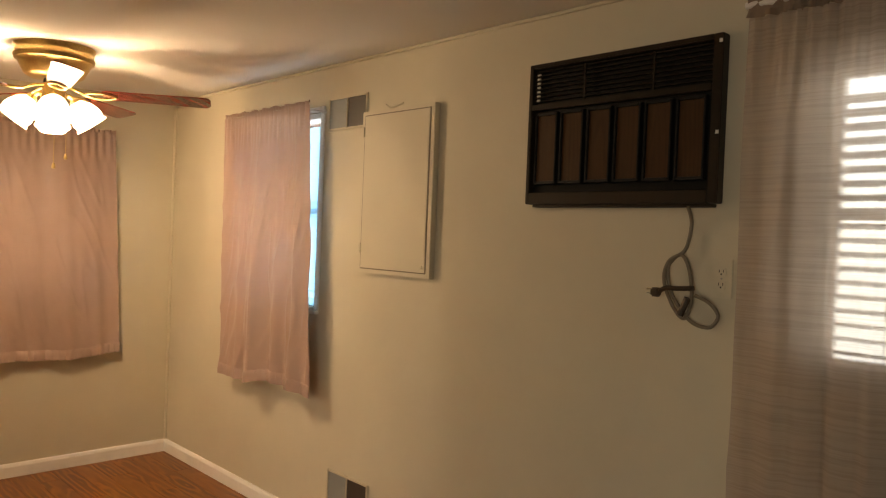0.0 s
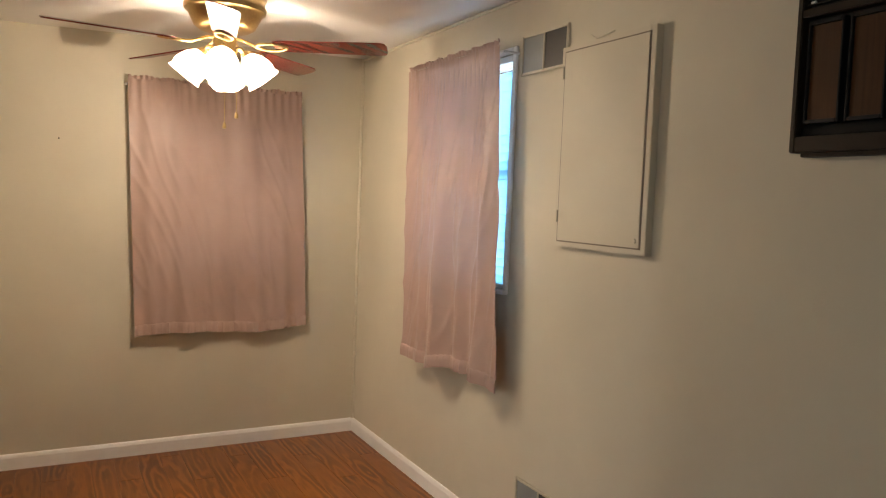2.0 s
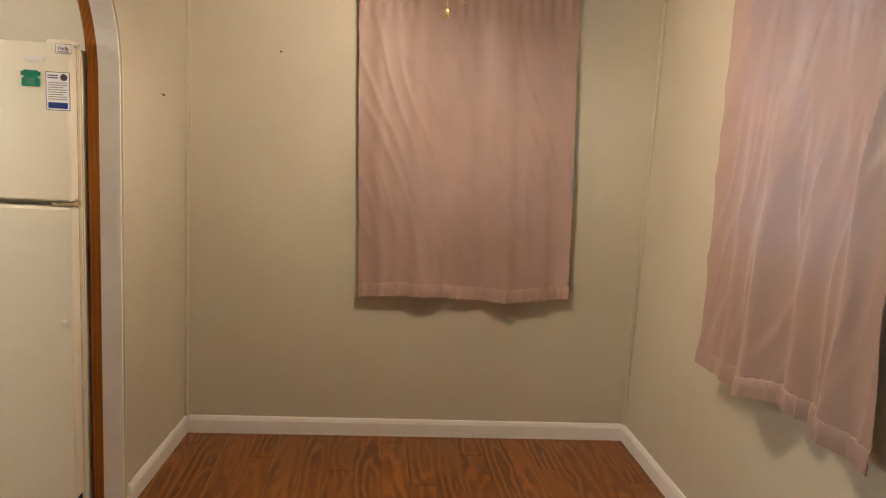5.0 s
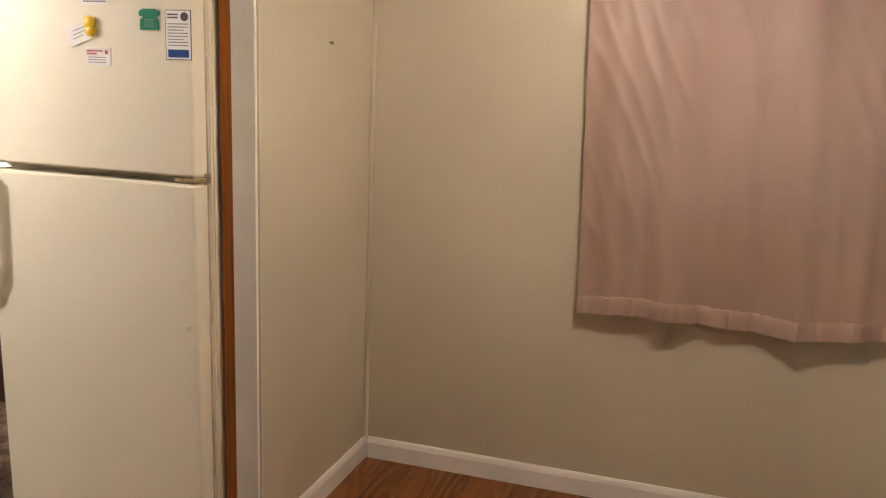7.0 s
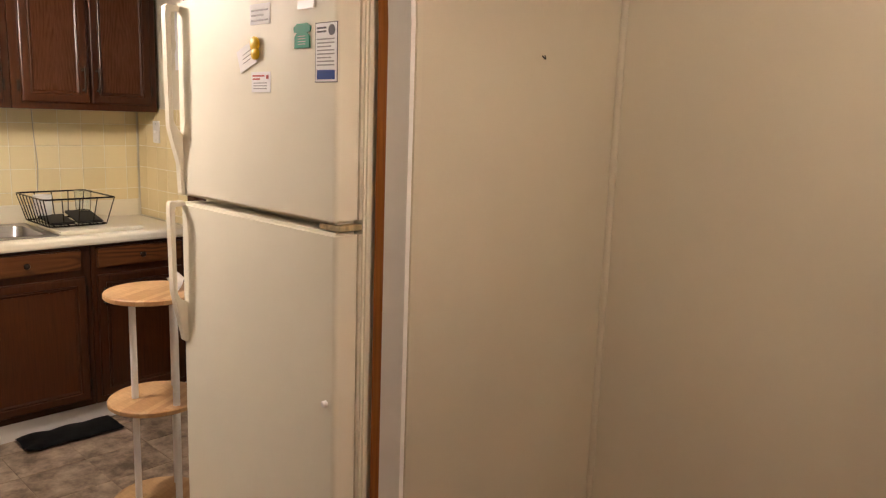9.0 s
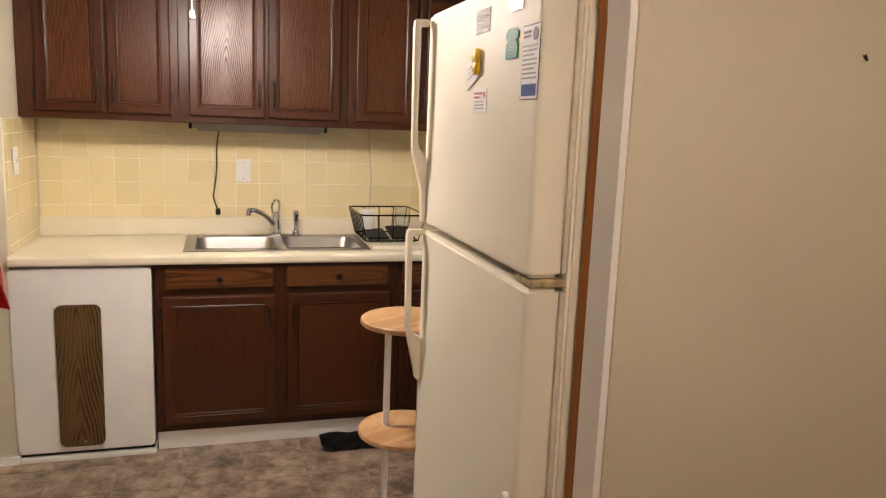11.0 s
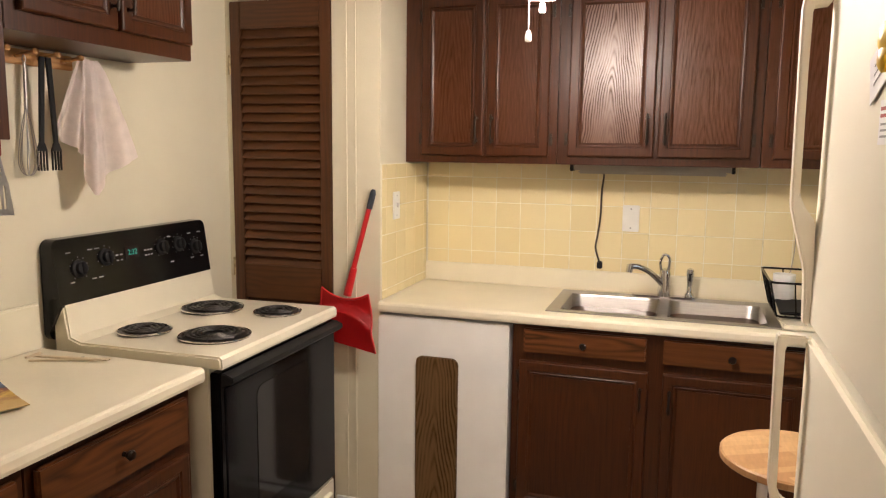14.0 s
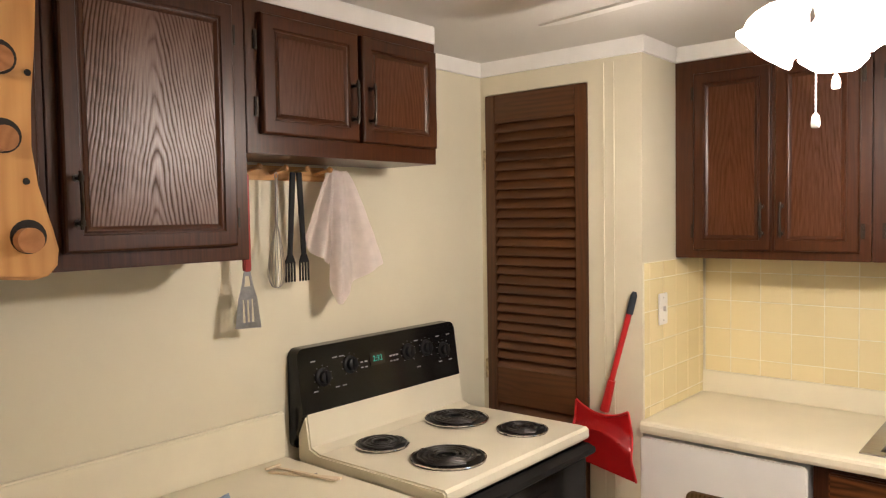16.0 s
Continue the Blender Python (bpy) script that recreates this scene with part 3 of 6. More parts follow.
structure("baseboard_north", skirting(NOOKX + 0.02, EAST - 0.016, 0, 0, "n"), TRIM, "white baseboard along the end wall", "baseboard")
structure("baseboard_east", skirting(0, 0, -1.7, NORTH, "e"), TRIM, "white baseboard along the window wall", "baseboard")
c = skirting(ARCHX1, 0, ARCH1 + 0.036, NORTH, "w")
for v in c.verts:
    v.co.x += (NOOKX - ARCHX1) * (v.co.y - ARCH1) / (NORTH - ARCH1)
structure("baseboard_nook", c, TRIM, "white baseboard on the short nook wall", "baseboard")
structure("baseboard_closet", box(LOUVREWALL, LOUVREWALL + 0.012, 5.275, RETURN, 0, 0.035), TRIM, "low white baseboard beside the closet door", "baseboard")
b = tube([(EAST - 0.004, -1.7, 2.582), (EAST - 0.004, NORTH, 2.582)], 0.009)
structure("trim_ceiling_east", b, PAINT, "thin bead below the ceiling", "trim")
for name, x, y in (("trim_corner_1", EAST - 0.006, NORTH - 0.006), ("trim_corner_2", NOOKX + 0.006, NORTH - 0.006)):
    structure(name, rod((x, y, 0.09), (x, y, dining_ceiling(x) - 0.005), 0.011), PAINT, "painted corner bead", "trim")
c = bmesh.new()
for b in ((LOUVREWALL, LOUVREWALL + 0.014, STOVEWALL + 0.014, RETURN + 0.014), (WEST + 0.3, LOUVREWALL + 0.0, RETURN, RETURN + 0.014), (WEST, LOUVREWALL + 0.014, STOVEWALL, STOVEWALL + 0.014)):
    box(*b, KCEIL - 0.058, KCEIL - 0.001, bm=c)
box(LOUVREWALL + 0.014, -1.075, STOVEWALL, STOVEWALL + 0.014, KCEIL - 0.058, KCEIL - 0.001, bm=c)
structure("trim_kitchen_crown", c, TRIM, "flat white crown strip round the kitchen ceiling", "trim")
c = bmesh.new()
for y in (5.325, 5.365):
    box(LOUVREWALL, LOUVREWALL + 0.004, y - 0.004, y + 0.004, 0.035, 2.2, bm=c)
structure("trim_closet_batten", c, CREAM, "painted panel joint strips beside the closet door", "trim")


# ---- glazed back door of the kitchen ----
bd = thing("door_2", (-1.205, 7.63, 0), "closed reddish-brown back door with a glass upper half", "door", kind="structure")
for x0, x1 in ((-1.568, -1.495), (-0.915, -0.842)):
    part("stile", box(x0, x1, 7.615, 7.655, 0.012, 2.04, 0.003), DOORWOOD, bd)
for z0, z1 in ((0.012, 0.20), (0.93, 1.06), (1.94, 2.04)):
    part("rail", box(-1.495, -0.915, 7.617, 7.653, z0, z1, 0.003), DOORWOOD, bd)
part("lower_panel", box(-1.495, -0.915, 7.627, 7.643, 0.20, 0.93, 0.002), DOORWOOD, bd)
c = part("pane", box(-1.494, -0.916, 7.632, 7.636, 1.061, 1.939), GLASS, bd)
c.visible_shadow = False
part("shade", box(-1.492, -0.918, 7.640, 7.642, 1.33, 1.939), TEAL, bd, "teal roller shade pulled half down")
part("door_knob", lathe([(0.026, 0), (0.026, 0.005), (0.010, 0.012), (0.010, 0.035), (0.025, 0.045), (0.027, 0.06), (0.018, 0.07), (0.002, 0.072)], (-0.878, 7.615, 0.96), None, 18, (0, -1, 0)), BRASS, bd, "brass knob", smooth=True)
bc = thing("trim_back_door", (-1.205, 7.65, 0), "reddish-brown wooden casing round the back door", "door casing", kind="structure")
for x0, x1 in ((-1.652, -1.571), (-0.839, -0.758)):
    part("side_casing", box(x0, x1, 7.603, NORTH - 0.001, 0, 2.13, 0.004), DOORWOOD, bc)
part("head_casing", box(-1.571, -0.839, 7.603, NORTH - 0.001, 2.043, 2.13, 0.004), DOORWOOD, bc)


# ---- windows ----
def window(name, axis, face, s0, s1, z0, z1, label):
    """A double-hung window set into the wall; axis 'x': the wall faces -x at x=face, 'y': it faces -y."""
    w = thing(name, (face + 0.06, (s0 + s1) / 2, z0) if axis == "x" else ((s0 + s1) / 2, face + 0.06, z0), label, "window", kind="structure")

    def b(d0, d1, a0, a1, h0, h1, bm=None):
        return box(*((face + d0, face + d1, a0, a1) if axis == "x" else (a0, a1, face + d0, face + d1)), h0, h1, 0.003, bm)
    f = bmesh.new()
    for a0, a1, h0, h1 in ((s0, s0 + 0.035, z0, z1), (s1 - 0.035, s1, z0, z1), (s0 + 0.035, s1 - 0.035, z0, z0 + 0.035), (s0 + 0.035, s1 - 0.035, z1 - 0.035, z1), (s0 + 0.035, s1 - 0.035, (z0 + z1) / 2 - 0.018, (z0 + z1) / 2 + 0.018)):
        b(0.03, 0.085, a0, a1, h0, h1, f)
    fr = part("window_frame", f, TRIM, w)
    for h0, h1 in ((z0 + 0.036, (z0 + z1) / 2 - 0.019), ((z0 + z1) / 2 + 0.019, z1 - 0.036)):
        p = part("pane", b(0.055, 0.059, s0 + 0.036, s1 - 0.036, h0, h1), GLASS, w)
        p.visible_shadow = False
    part("window_sill", b(-0.03, 0.03, s0 - 0.03, s1 + 0.03, z0 - 0.022, z0 - 0.001), TRIM, w)
    c = bmesh.new()
    for a0, a1, h0, h1 in ((s0 - 0.035, s0, z0, z1 + 0.03), (s1, s1 + 0.035, z0, z1 + 0.03), (s0, s1, z1, z1 + 0.03)):
        b(-0.012, -0.0005, a0, a1, h0, h1, c)
    part("casing", c, TRIM, w)
    return w


window("window_1", "y", NORTH, 1.62, 2.46, 1.15, 2.15, "white double-hung window behind a pink curtain")
window("window_2", "x", EAST, 5.87, 6.72, 1.235, 2.34, "white double-hung window half hidden by a pink curtain")
window("window_3", "x", EAST, 2.1, 3.22, 1.32, 2.26, "window with white blinds behind a sheer curtain")


def blinds(x, y0, y1, z0, z1, label, tilt=18, stuff=None):
    t = thing("window_blind", (x, (y0 + y1) / 2, z0), label, "blind")
    part("headrail", box(x - 0.02, x + 0.02, y0, y1, z1 - 0.03, z1, 0.002), BLIND, t)
    n = int((z1 - z0 - 0.06) / 0.042)
    for k in range(n):
        z = z0 + 0.035 + 0.042 * k
        bm = box(x - 0.024, x + 0.024, y0 + 0.005, y1 - 0.005, -0.001, 0.001)
        bmesh.ops.rotate(bm, verts=bm.verts, cent=(x, 0, 0), matrix=Matrix.Rotation(radians(tilt), 3, "Y"))
        bmesh.ops.translate(bm, verts=bm.verts, vec=(0, 0, z))
        part("slat", bm, stuff or BLIND, t)
    part("bottom_rail", box(x - 0.02, x + 0.02, y0, y1, z0, z0 + 0.016, 0.002), BLIND, t)
    for y in (y0 + 0.15, y1 - 0.15):
        part("ladder_cord", rod((x - 0.026, y, z0), (x - 0.026, y, z1), 0.0012, sides=6), BLIND, t)


blinds(EAST - 0.005 + 0.03, 2.135, 3.185, 1.34, 2.225, "white horizontal slat blind half open in the window")
# white blind, drawn with the blue of the daylight behind painted on
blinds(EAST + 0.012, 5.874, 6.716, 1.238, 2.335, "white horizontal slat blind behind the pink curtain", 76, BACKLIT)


# ---- curtains ----
def curtain_sheet(place, s0, s1, z0, z1, depth, seed, tight=0.5, sag=None, cols=120, rows=70, fold=0.012, taper=0.0, shear=0.0, flare=0.0, pleat=None):
    """A pleated sheet; place(s, d, z) gives the world point at s along the wall, d off it."""
    rnd = random.Random(seed)
    waves = [(rnd.uniform(13, 17), rnd.uniform(0, 6.3), 0.7), (rnd.uniform(29, 37), rnd.uniform(0, 6.3), 0.5), (rnd.uniform(60, 75), rnd.uniform(0, 6.3), 0.16)]
    gather = (rnd.uniform(60, 75), rnd.uniform(0, 6.3))
    bm = bmesh.new()
    grid = []
    for j in range(rows + 1):
        v = j / rows
        row = []
        for i in range(cols + 1):
            u = i / cols
            low = sag(u) if sag else 0.0
            z = z1 + (z0 + low - z1) * v
            amp = fold * (0.25 + 0.9 * v ** 1.3)
            s = s0 + (s1 - s0) * u + taper * v * (u - 0.5) + shear * v
            bend = 0.35 * math.sin(3.2 * v + 2 * u)
            calm = 0.3 + 0.7 * min(1.0, 9 * min(u, 1 - u))
            d = depth + flare * v * v + calm * sum(a * amp * math.sin(f * (u + 0.05 * v * math.sin(f)) * (s1 - s0) * tight * 2 + p + bend * 2) for f, p, a in waves)
            d += 0.007 * max(0.0, 1 - v * 7) * math.sin(gather[0] * u * (s1 - s0) * 2 + gather[1])
            crease = 1 - abs(noise.noise(Vector((u * 11 - v * 5 + seed, v * 2.6 + u * 1.5, 3.1 + seed))) * 2.4)
            d += fold * 0.34 * max(0.0, crease) ** 2 * min(1.0, v * 2.5)
            d += 0.05 * fold / 0.012 * 0.12 * noise.noise(Vector((u * 5 + seed, v * 3.2 + u * 2.2, seed * 0.37)))
            if pleat:
                d += 0.034 * max(0.0, v - 0.3) * (math.exp(-((u - pleat) / 0.05) ** 2) - 0.9 * math.exp(-((u - pleat + 0.085) / 0.035) ** 2))
            row.append(bm.verts.new(place(s, max(0.006, d), z)))
        grid.append(row)
    for j in range(rows):
        for i in range(cols):
            bm.faces.new((grid[j][i], grid[j][i + 1], grid[j + 1][i + 1], grid[j + 1][i]))
    return bm


def pink_curtain(place, s0, s1, z0, z1, depth, seed, label, sag, taper, fold, shear, flare=0.0, pleat=None):
    t = thing("curtain", place((s0 + s1) / 2, depth, z0), label, "curtain", "pink curtains")
    hem = 0.062
    bm = curtain_sheet(place, s0, s1, z0 + hem - 0.004, z1, depth, seed, 0.5, sag, taper=taper, fold=fold, shear=shear, flare=flare, pleat=pleat)
    sheet = part("panel", bm, PINK, t, smooth=True)

    # the hem carries on the folds of the panel's lower edge
    one = bmesh.new()
    src = sheet.data
    cols = 120
    edge = [src.vertices[len(src.vertices) - (cols + 1) + i].co + ORIGIN[sheet] for i in range(cols + 1)]
    out = Vector(place(0, 1, 0)) - Vector(place(0, 0, 0))
    rows = []
    for off, dz in ((0.000, 0.004), (0.0045, -0.001), (0.007, -hem * 0.5), (0.006, -hem), (0.001, -hem), (0.001, -hem * 0.5)):
        rows.append([one.verts.new(p + out * (off + (0.003 * math.sin(i * 2.1 + seed) * math.sin(i * 0.77) if 0 < off else 0)) + Vector((0, 0, dz + (0.0025 * math.sin(i * 1.7 + seed) if dz > -hem else 0)))) for i, p in enumerate(edge)])
    for a, b in zip(rows, rows[1:]):
        for i in range(cols):
            one.faces.new((a[i], a[i + 1], b[i + 1], b[i]))
    part("hem", one, PINK, t, smooth=True)
    # a gathered ruffle stands above the rod
    one = bmesh.new()
    rows = []
    for j in range(4):
        rows.append([one.verts.new(place(s0 + (s1 - s0) * i / 240, depth + 0.004 + 0.005 * (0.6 + 0.5 * j) * math.sin(i * 0.83 + 1.4 * math.sin(i * 0.11 + seed)), z1 - 0.002 + j * 0.0075 + (0.004 * math.sin(i * 0.21 + seed) + 0.003 * math.sin(i * 0.9) if j == 3 else 0))) for i in range(241)])
    for a, b in zip(rows, rows[1:]):
        for i in range(240):
            one.faces.new((a[i], a[i + 1], b[i + 1], b[i]))
    part("ruffle", one, PINK, t, smooth=True)
    p = bmesh.new()
    rod(place(s0 - 0.008, depth - 0.022, z1 - 0.03), place(s1 + 0.008, depth - 0.022, z1 - 0.03), 0.007, p)
    for s in (s0 - 0.006, s1 + 0.006):
        rod(place(s, 0.0, z1 - 0.03), place(s, depth - 0.022, z1 - 0.03), 0.006, p)
    part("rod", p, TRIM, t, "white curtain rod")
    return t


pink_curtain(lambda s, d, z: (s, NORTH - d, z), 1.470, 2.522, 0.755, 2.29, 0.062, 3,
             "dusty pink satin curtain drawn flat across the end window", lambda u: 0.012 * math.sin(7 * u) + 0.02 * u, 0.01, 0.021, 0.06, 0.008)
pink_curtain(lambda s, d, z: (EAST - d, s, z), 5.84, 6.80, 0.80, 2.365, 0.10, 8,
             "dusty pink curtain with daylight behind it", lambda u: -0.026 + 0.05 * math.sin(5.5 * u + 0.4) * u + 0.014 * abs(math.sin(9.4 * u)), 0.05, 0.028, -0.065, 0.0, 0.55)
t = thing("valance", (-1.205, 7.58, 1.69), "short white valance across the back door", "valance")
part("cloth", curtain_sheet(lambda s, d, z: (s, 7.60 - d, z), -1.68, -0.73, 1.69, 1.99, 0.022, 31, 1.6, None, 110, 12, 0.014), LACE, t, smooth=True)
part("rod", rod((-1.69, 7.590, 1.975), (-0.72, 7.590, 1.975), 0.006), TRIM, t, "white curtain rod")
t = thing("curtain", (EAST - 0.08, 2.6, 0.03), "long beige slub-weave sheer curtain with a gathered heading", "curtain")
part("panel", curtain_sheet(lambda s, d, z: (EAST - d, s, z), 1.6, 3.44, 0.03, 2.40, 0.075, 21, 1.0, None, 220, 50, 0.03), SHEER, t, smooth=True)
# heading: about half the panel's colour value, and less translucent
part("heading", curtain_sheet(lambda s, d, z: (EAST - d - 0.003, s, z), 1.6, 3.44, 2.395, 2.50, 0.075, 22, 3.0, None, 300, 6, 0.02), cloth("darker_sheer_heading", (0.30, 0.22, 0.165), 0.2, 300), t, "darker gathered heading", smooth=True)
p = bmesh.new()
rod((EAST - 0.07, 1.55, 2.44), (EAST - 0.07, 3.45, 2.44), 0.011, p)
for y in (1.56, 3.44):
    rod((EAST, y, 2.44), (EAST - 0.07, y, 2.44), 0.008, p)
part("rod", p, TRIM, t, "white curtain rod")


# ---- ceiling fans with lamps ----
def tulip(centre, axis, material, size=1.0):
    prof = [(0.022, 0.0), (0.030, 0.006), (0.050, 0.030), (0.062, 0.058), (0.066, 0.080), (0.062, 0.098), (0.070, 0.112)]
    bm = bmesh.new()
    lathe([(r * size, h * size) for r, h in prof], centre, bm, 24, axis, 0.05, 6)
    return bm


def ceiling_fan(x, y, top, turn, drop, label, metal_mat, blade_mat, shade_mat, chains, reach=0.66, lamp_turn=20, blade_drop=0.205, size=1.0, shades=4, can=0.172):
    """A flush-mounted fan with five blades and a lamp kit; drop: from the ceiling to the lamps' necks."""
    t = thing("ceiling_fan", (x, y, top), label, "ceiling fan")
    k = can
    bm = bmesh.new()
    lathe([(k, 0.0), (k, -0.012), (k * 0.965, -0.02), (k * 0.965, -0.045), (k, -0.055), (k * 0.98, -0.075), (k * 0.9, -0.083), (k * 0.86, -0.10), (k * 0.74, -0.145), (k * 0.62, -0.16), (k * 0.3, -0.163)], (x, y, top), bm, 40)
    part("motor_housing", bm, metal_mat, t, smooth=True)
    bm = bmesh.new()
    lathe([(0.045, -0.16), (0.05, -0.175), (0.05, -0.20)], (x, y, top), bm, 24)
    part("flywheel", bm, BLACKMATT, t)
    zb = top - blade_drop
    for i in range(5):
        a = radians(turn + 72 * i)
        m = Matrix.Translation((x, y, zb)) @ Matrix.Rotation(a, 4, "Z") @ Matrix.Rotation(radians(-13), 4, "X")
        bm = bmesh.new()
        pts = [(0.235, -0.045), (0.26, -0.054), (reach - 0.04, -0.066), (reach - 0.012, -0.058), (reach, -0.03), (reach, 0.03), (reach - 0.012, 0.058), (reach - 0.04, 0.066), (0.26, 0.054), (0.235, 0.045)]
        prism(pts, "xy", -0.003, 0.003, bm)
        bmesh.ops.transform(bm, matrix=m, verts=bm.verts)
        part("blade", bm, blade_mat, t)
        bm = bmesh.new()
        tube([(0.04, 0, 0.028), (0.09, 0, 0.02), (0.15, 0.012, -0.004), (0.19, 0.03, -0.008)], 0.007, bm)
        tube([(0.15, 0.0, -0.004), (0.18, -0.03, -0.008), (0.25, -0.036, -0.008), (0.30, 0.0, -0.008), (0.25, 0.036, -0.008), (0.19, 0.03, -0.008), (0.15, 0.0, -0.004)], 0.006, bm)
        bmesh.ops.transform(bm, matrix=m, verts=bm.verts)
        part("blade_bracket", bm, metal_mat, t, smooth=True)
    zl = top - drop
    bm = bmesh.new()
    lathe([(0.05, 0.075), (0.055, 0.06), (0.05, 0.02), (0.06, 0.0), (0.052, -0.03), (0.03, -0.05), (0.012, -0.06)], (x, y, zl), bm, 28)
    part("lamp_hub", bm, metal_mat, t, smooth=True)
    for i in range(shades):
        a = radians(lamp_turn + 360 / shades * i)
        d = Vector((math.cos(a), math.sin(a), 0))
        neck = Vector((x, y, zl - 0.012)) + d * 0.085 * size
        bm = bmesh.new()
        tube([Vector((x, y, zl + 0.01)) + d * 0.04, Vector((x, y, zl + 0.02)) + d * 0.07, neck], 0.011, bm)
        lathe([(0.02, 0.02), (0.028, 0.0), (0.026, -0.012)], neck, bm, 16, -(d * 0.75 + Vector((0, 0, -1))).normalized())
        part("lamp_arm", bm, metal_mat, t, smooth=True)
        part("glass_shade", tulip(neck, (d * 0.75 + Vector((0, 0, -1))).normalized(), shade_mat, size), shade_mat, t, "lit opal glass tulip shade", smooth=True)
    for dx, dy, length, mat in chains:
        bm = bmesh.new()
        n = int(length / 0.009)
        rod((x + dx, y + dy, zl - 0.04), (x + dx, y + dy, zl - 0.04 - length), 0.0011, bm, 6)
        for j in range(n):
            bmesh.ops.create_icosphere(bm, subdivisions=1, radius=0.0026, matrix=Matrix.Translation((x + dx, y + dy, zl - 0.04 - 0.009 * j)))
        c = part("pull_chain", bm, metal_mat, t)
        bm = bmesh.new()
        lathe([(0.003, 0.0), (0.007, -0.006), (0.009, -0.02), (0.008, -0.028), (0.003, -0.03)], (x + dx, y + dy, zl - 0.04 - length), bm, 14)
        part("pull_knob", bm, mat, c, smooth=True)
    return t


FANX, FANY = 1.79, 6.55
ceiling_fan(FANX, FANY, dining_ceiling(FANX), -30, 0.262, "brass ceiling fan with cherry blades and lit tulip lamps", BRASS, BLADE, GLASSGLOW_D, [(0.0, -0.03, 0.29, BRASS), (0.05, -0.05, 0.24, BRASS)], 0.77, -16, 0.225, can=0.19, size=1.2)
ceiling_fan(-0.88, 6.28, KCEIL, -99, 0.185, "white kitchen ceiling fan with lit tulip lamps", PLASTIC, PLASTIC, GLASSGLOW_K, [(0.039, -0.042, 0.198, PLASTIC), (-0.028, -0.02, 0.115, PLASTIC)], 0.78, 20, 0.09, can=0.14, size=0.98)


# ---- refrigerator ----
FX0, FX1, FFRONT, FTOP, FSEAM = -0.262, 0.490, 6.862, 1.812, 1.243
fr = thing("refrigerator", (0.12, 7.2, 0), "almond top-freezer refrigerator with worn hinge and papers on its door", "refrigerator")
part("body", box(FX0 + 0.002, FX1 + 0.010, FFRONT + 0.0805, 7.60, 0.03, FTOP - 0.012, 0.006), FRIDGE, fr)
part("kick_grille", box(FX0 + 0.01, FX1 - 0.01, FFRONT + 0.04, FFRONT + 0.080, 0.0, 0.085, 0.003), BLACKMATT, fr)


def fridge_door(z0, z1, hz0, hz1, upper):
    bm = bmesh.new()
    prism(rounded(FX0, FX1, FFRONT, FFRONT + 0.072, 0.013, 4)[:], "xy", z0, z1, bm, 0.008)
    d = part("door", bm, FRIDGE, fr, smooth=True)
    bm = box(FX0 + 0.006, FX1 - 0.001, FFRONT + 0.0722, FFRONT + 0.0802, z0 + 0.008, z1 - 0.008)
    part("gasket", bm, GASKET, d)
    # a long handle: a bar off the door's edge that sweeps into it
    x = FX0 + 0.014
    bm = bmesh.new()
    if upper:
        outline = [(-0.006, hz1), (-0.062, hz1), (-0.066, hz1 - 0.02), (-0.060, hz0 + 0.20), (-0.048, hz0 + 0.165), (-0.020, hz0 + 0.09), (-0.014, hz0), (0.0, hz0), (0.0, hz0 + 0.10), (-0.004, hz0 + 0.175), (-0.030, hz0 + 0.20), (-0.042, hz0 + 0.22), (-0.046, hz1 - 0.03), (-0.038, hz1 - 0.018), (-0.006, hz1 - 0.016)]
    else:
        outline = [(0.0, hz1), (-0.066, hz1), (-0.070, hz1 - 0.02), (-0.064, hz0 + 0.16), (-0.050, hz0 + 0.11), (-0.024, hz0 + 0.03), (-0.016, hz0), (0.0, hz0), (0.0, hz0 + 0.125), (-0.030, hz0 + 0.135), (-0.044, hz0 + 0.155), (-0.050, hz1 - 0.03), (-0.042, hz1 - 0.016), (0.0, hz1 - 0.014)]
    prism([(FFRONT + 0.7 * u, v) for u, v in outline], "yz", x - 0.012, x + 0.018, bm)
    bmesh.ops.bevel(bm, geom=[e for e in bm.edges if e.calc_length() > 0.02], offset=0.003, segments=2, affect="EDGES", clamp_overlap=True)
    part("handle", bm, FRIDGE_TRIM, d)
    return d


du = fridge_door(FSEAM + 0.008, FTOP, FSEAM + 0.012, FTOP - 0.015, True)
dl = fridge_door(0.092, FSEAM - 0.012, 0.80, FSEAM - 0.008, False)
bm = lathe([(0.0085, 0), (0.0085, 0.008), (0.006, 0.011), (0.001, 0.0115)], (0.4585, FFRONT, 0.803), None, 14, (0, -1, 0))
part("screw_cap", bm, PLASTIC, dl, smooth=True)
bm = box(FX1 - 0.075, FX1 + 0.004, FFRONT + 0.008, FFRONT + 0.079, FSEAM - 0.009, FSEAM + 0.005, 0.002)
rod((FX1 - 0.018, FFRONT + 0.05, FSEAM - 0.018), (FX1 - 0.018, FFRONT + 0.05, FSEAM + 0.014), 0.008, bm)
part("centre_hinge", bm, RUSTY, fr, "stained hinge")
bm = prism(rounded(FX1 - 0.09, FX1 - 0.004, FFRONT + 0.02, FFRONT + 0.13, 0.02), "xy", FTOP + 0.0005, FTOP + 0.014, None, 0.003)
part("top_hinge_cover", bm, FRIDGE_TRIM, fr)
bm = prism(rounded(0.342, 0.408, 1.745, 1.764, 0.004, 3), "xz", FFRONT - 0.004, FFRONT - 0.0002, None, 0.001)
part("nameplate", bm, PLASTIC, du, "blank moulded nameplate")


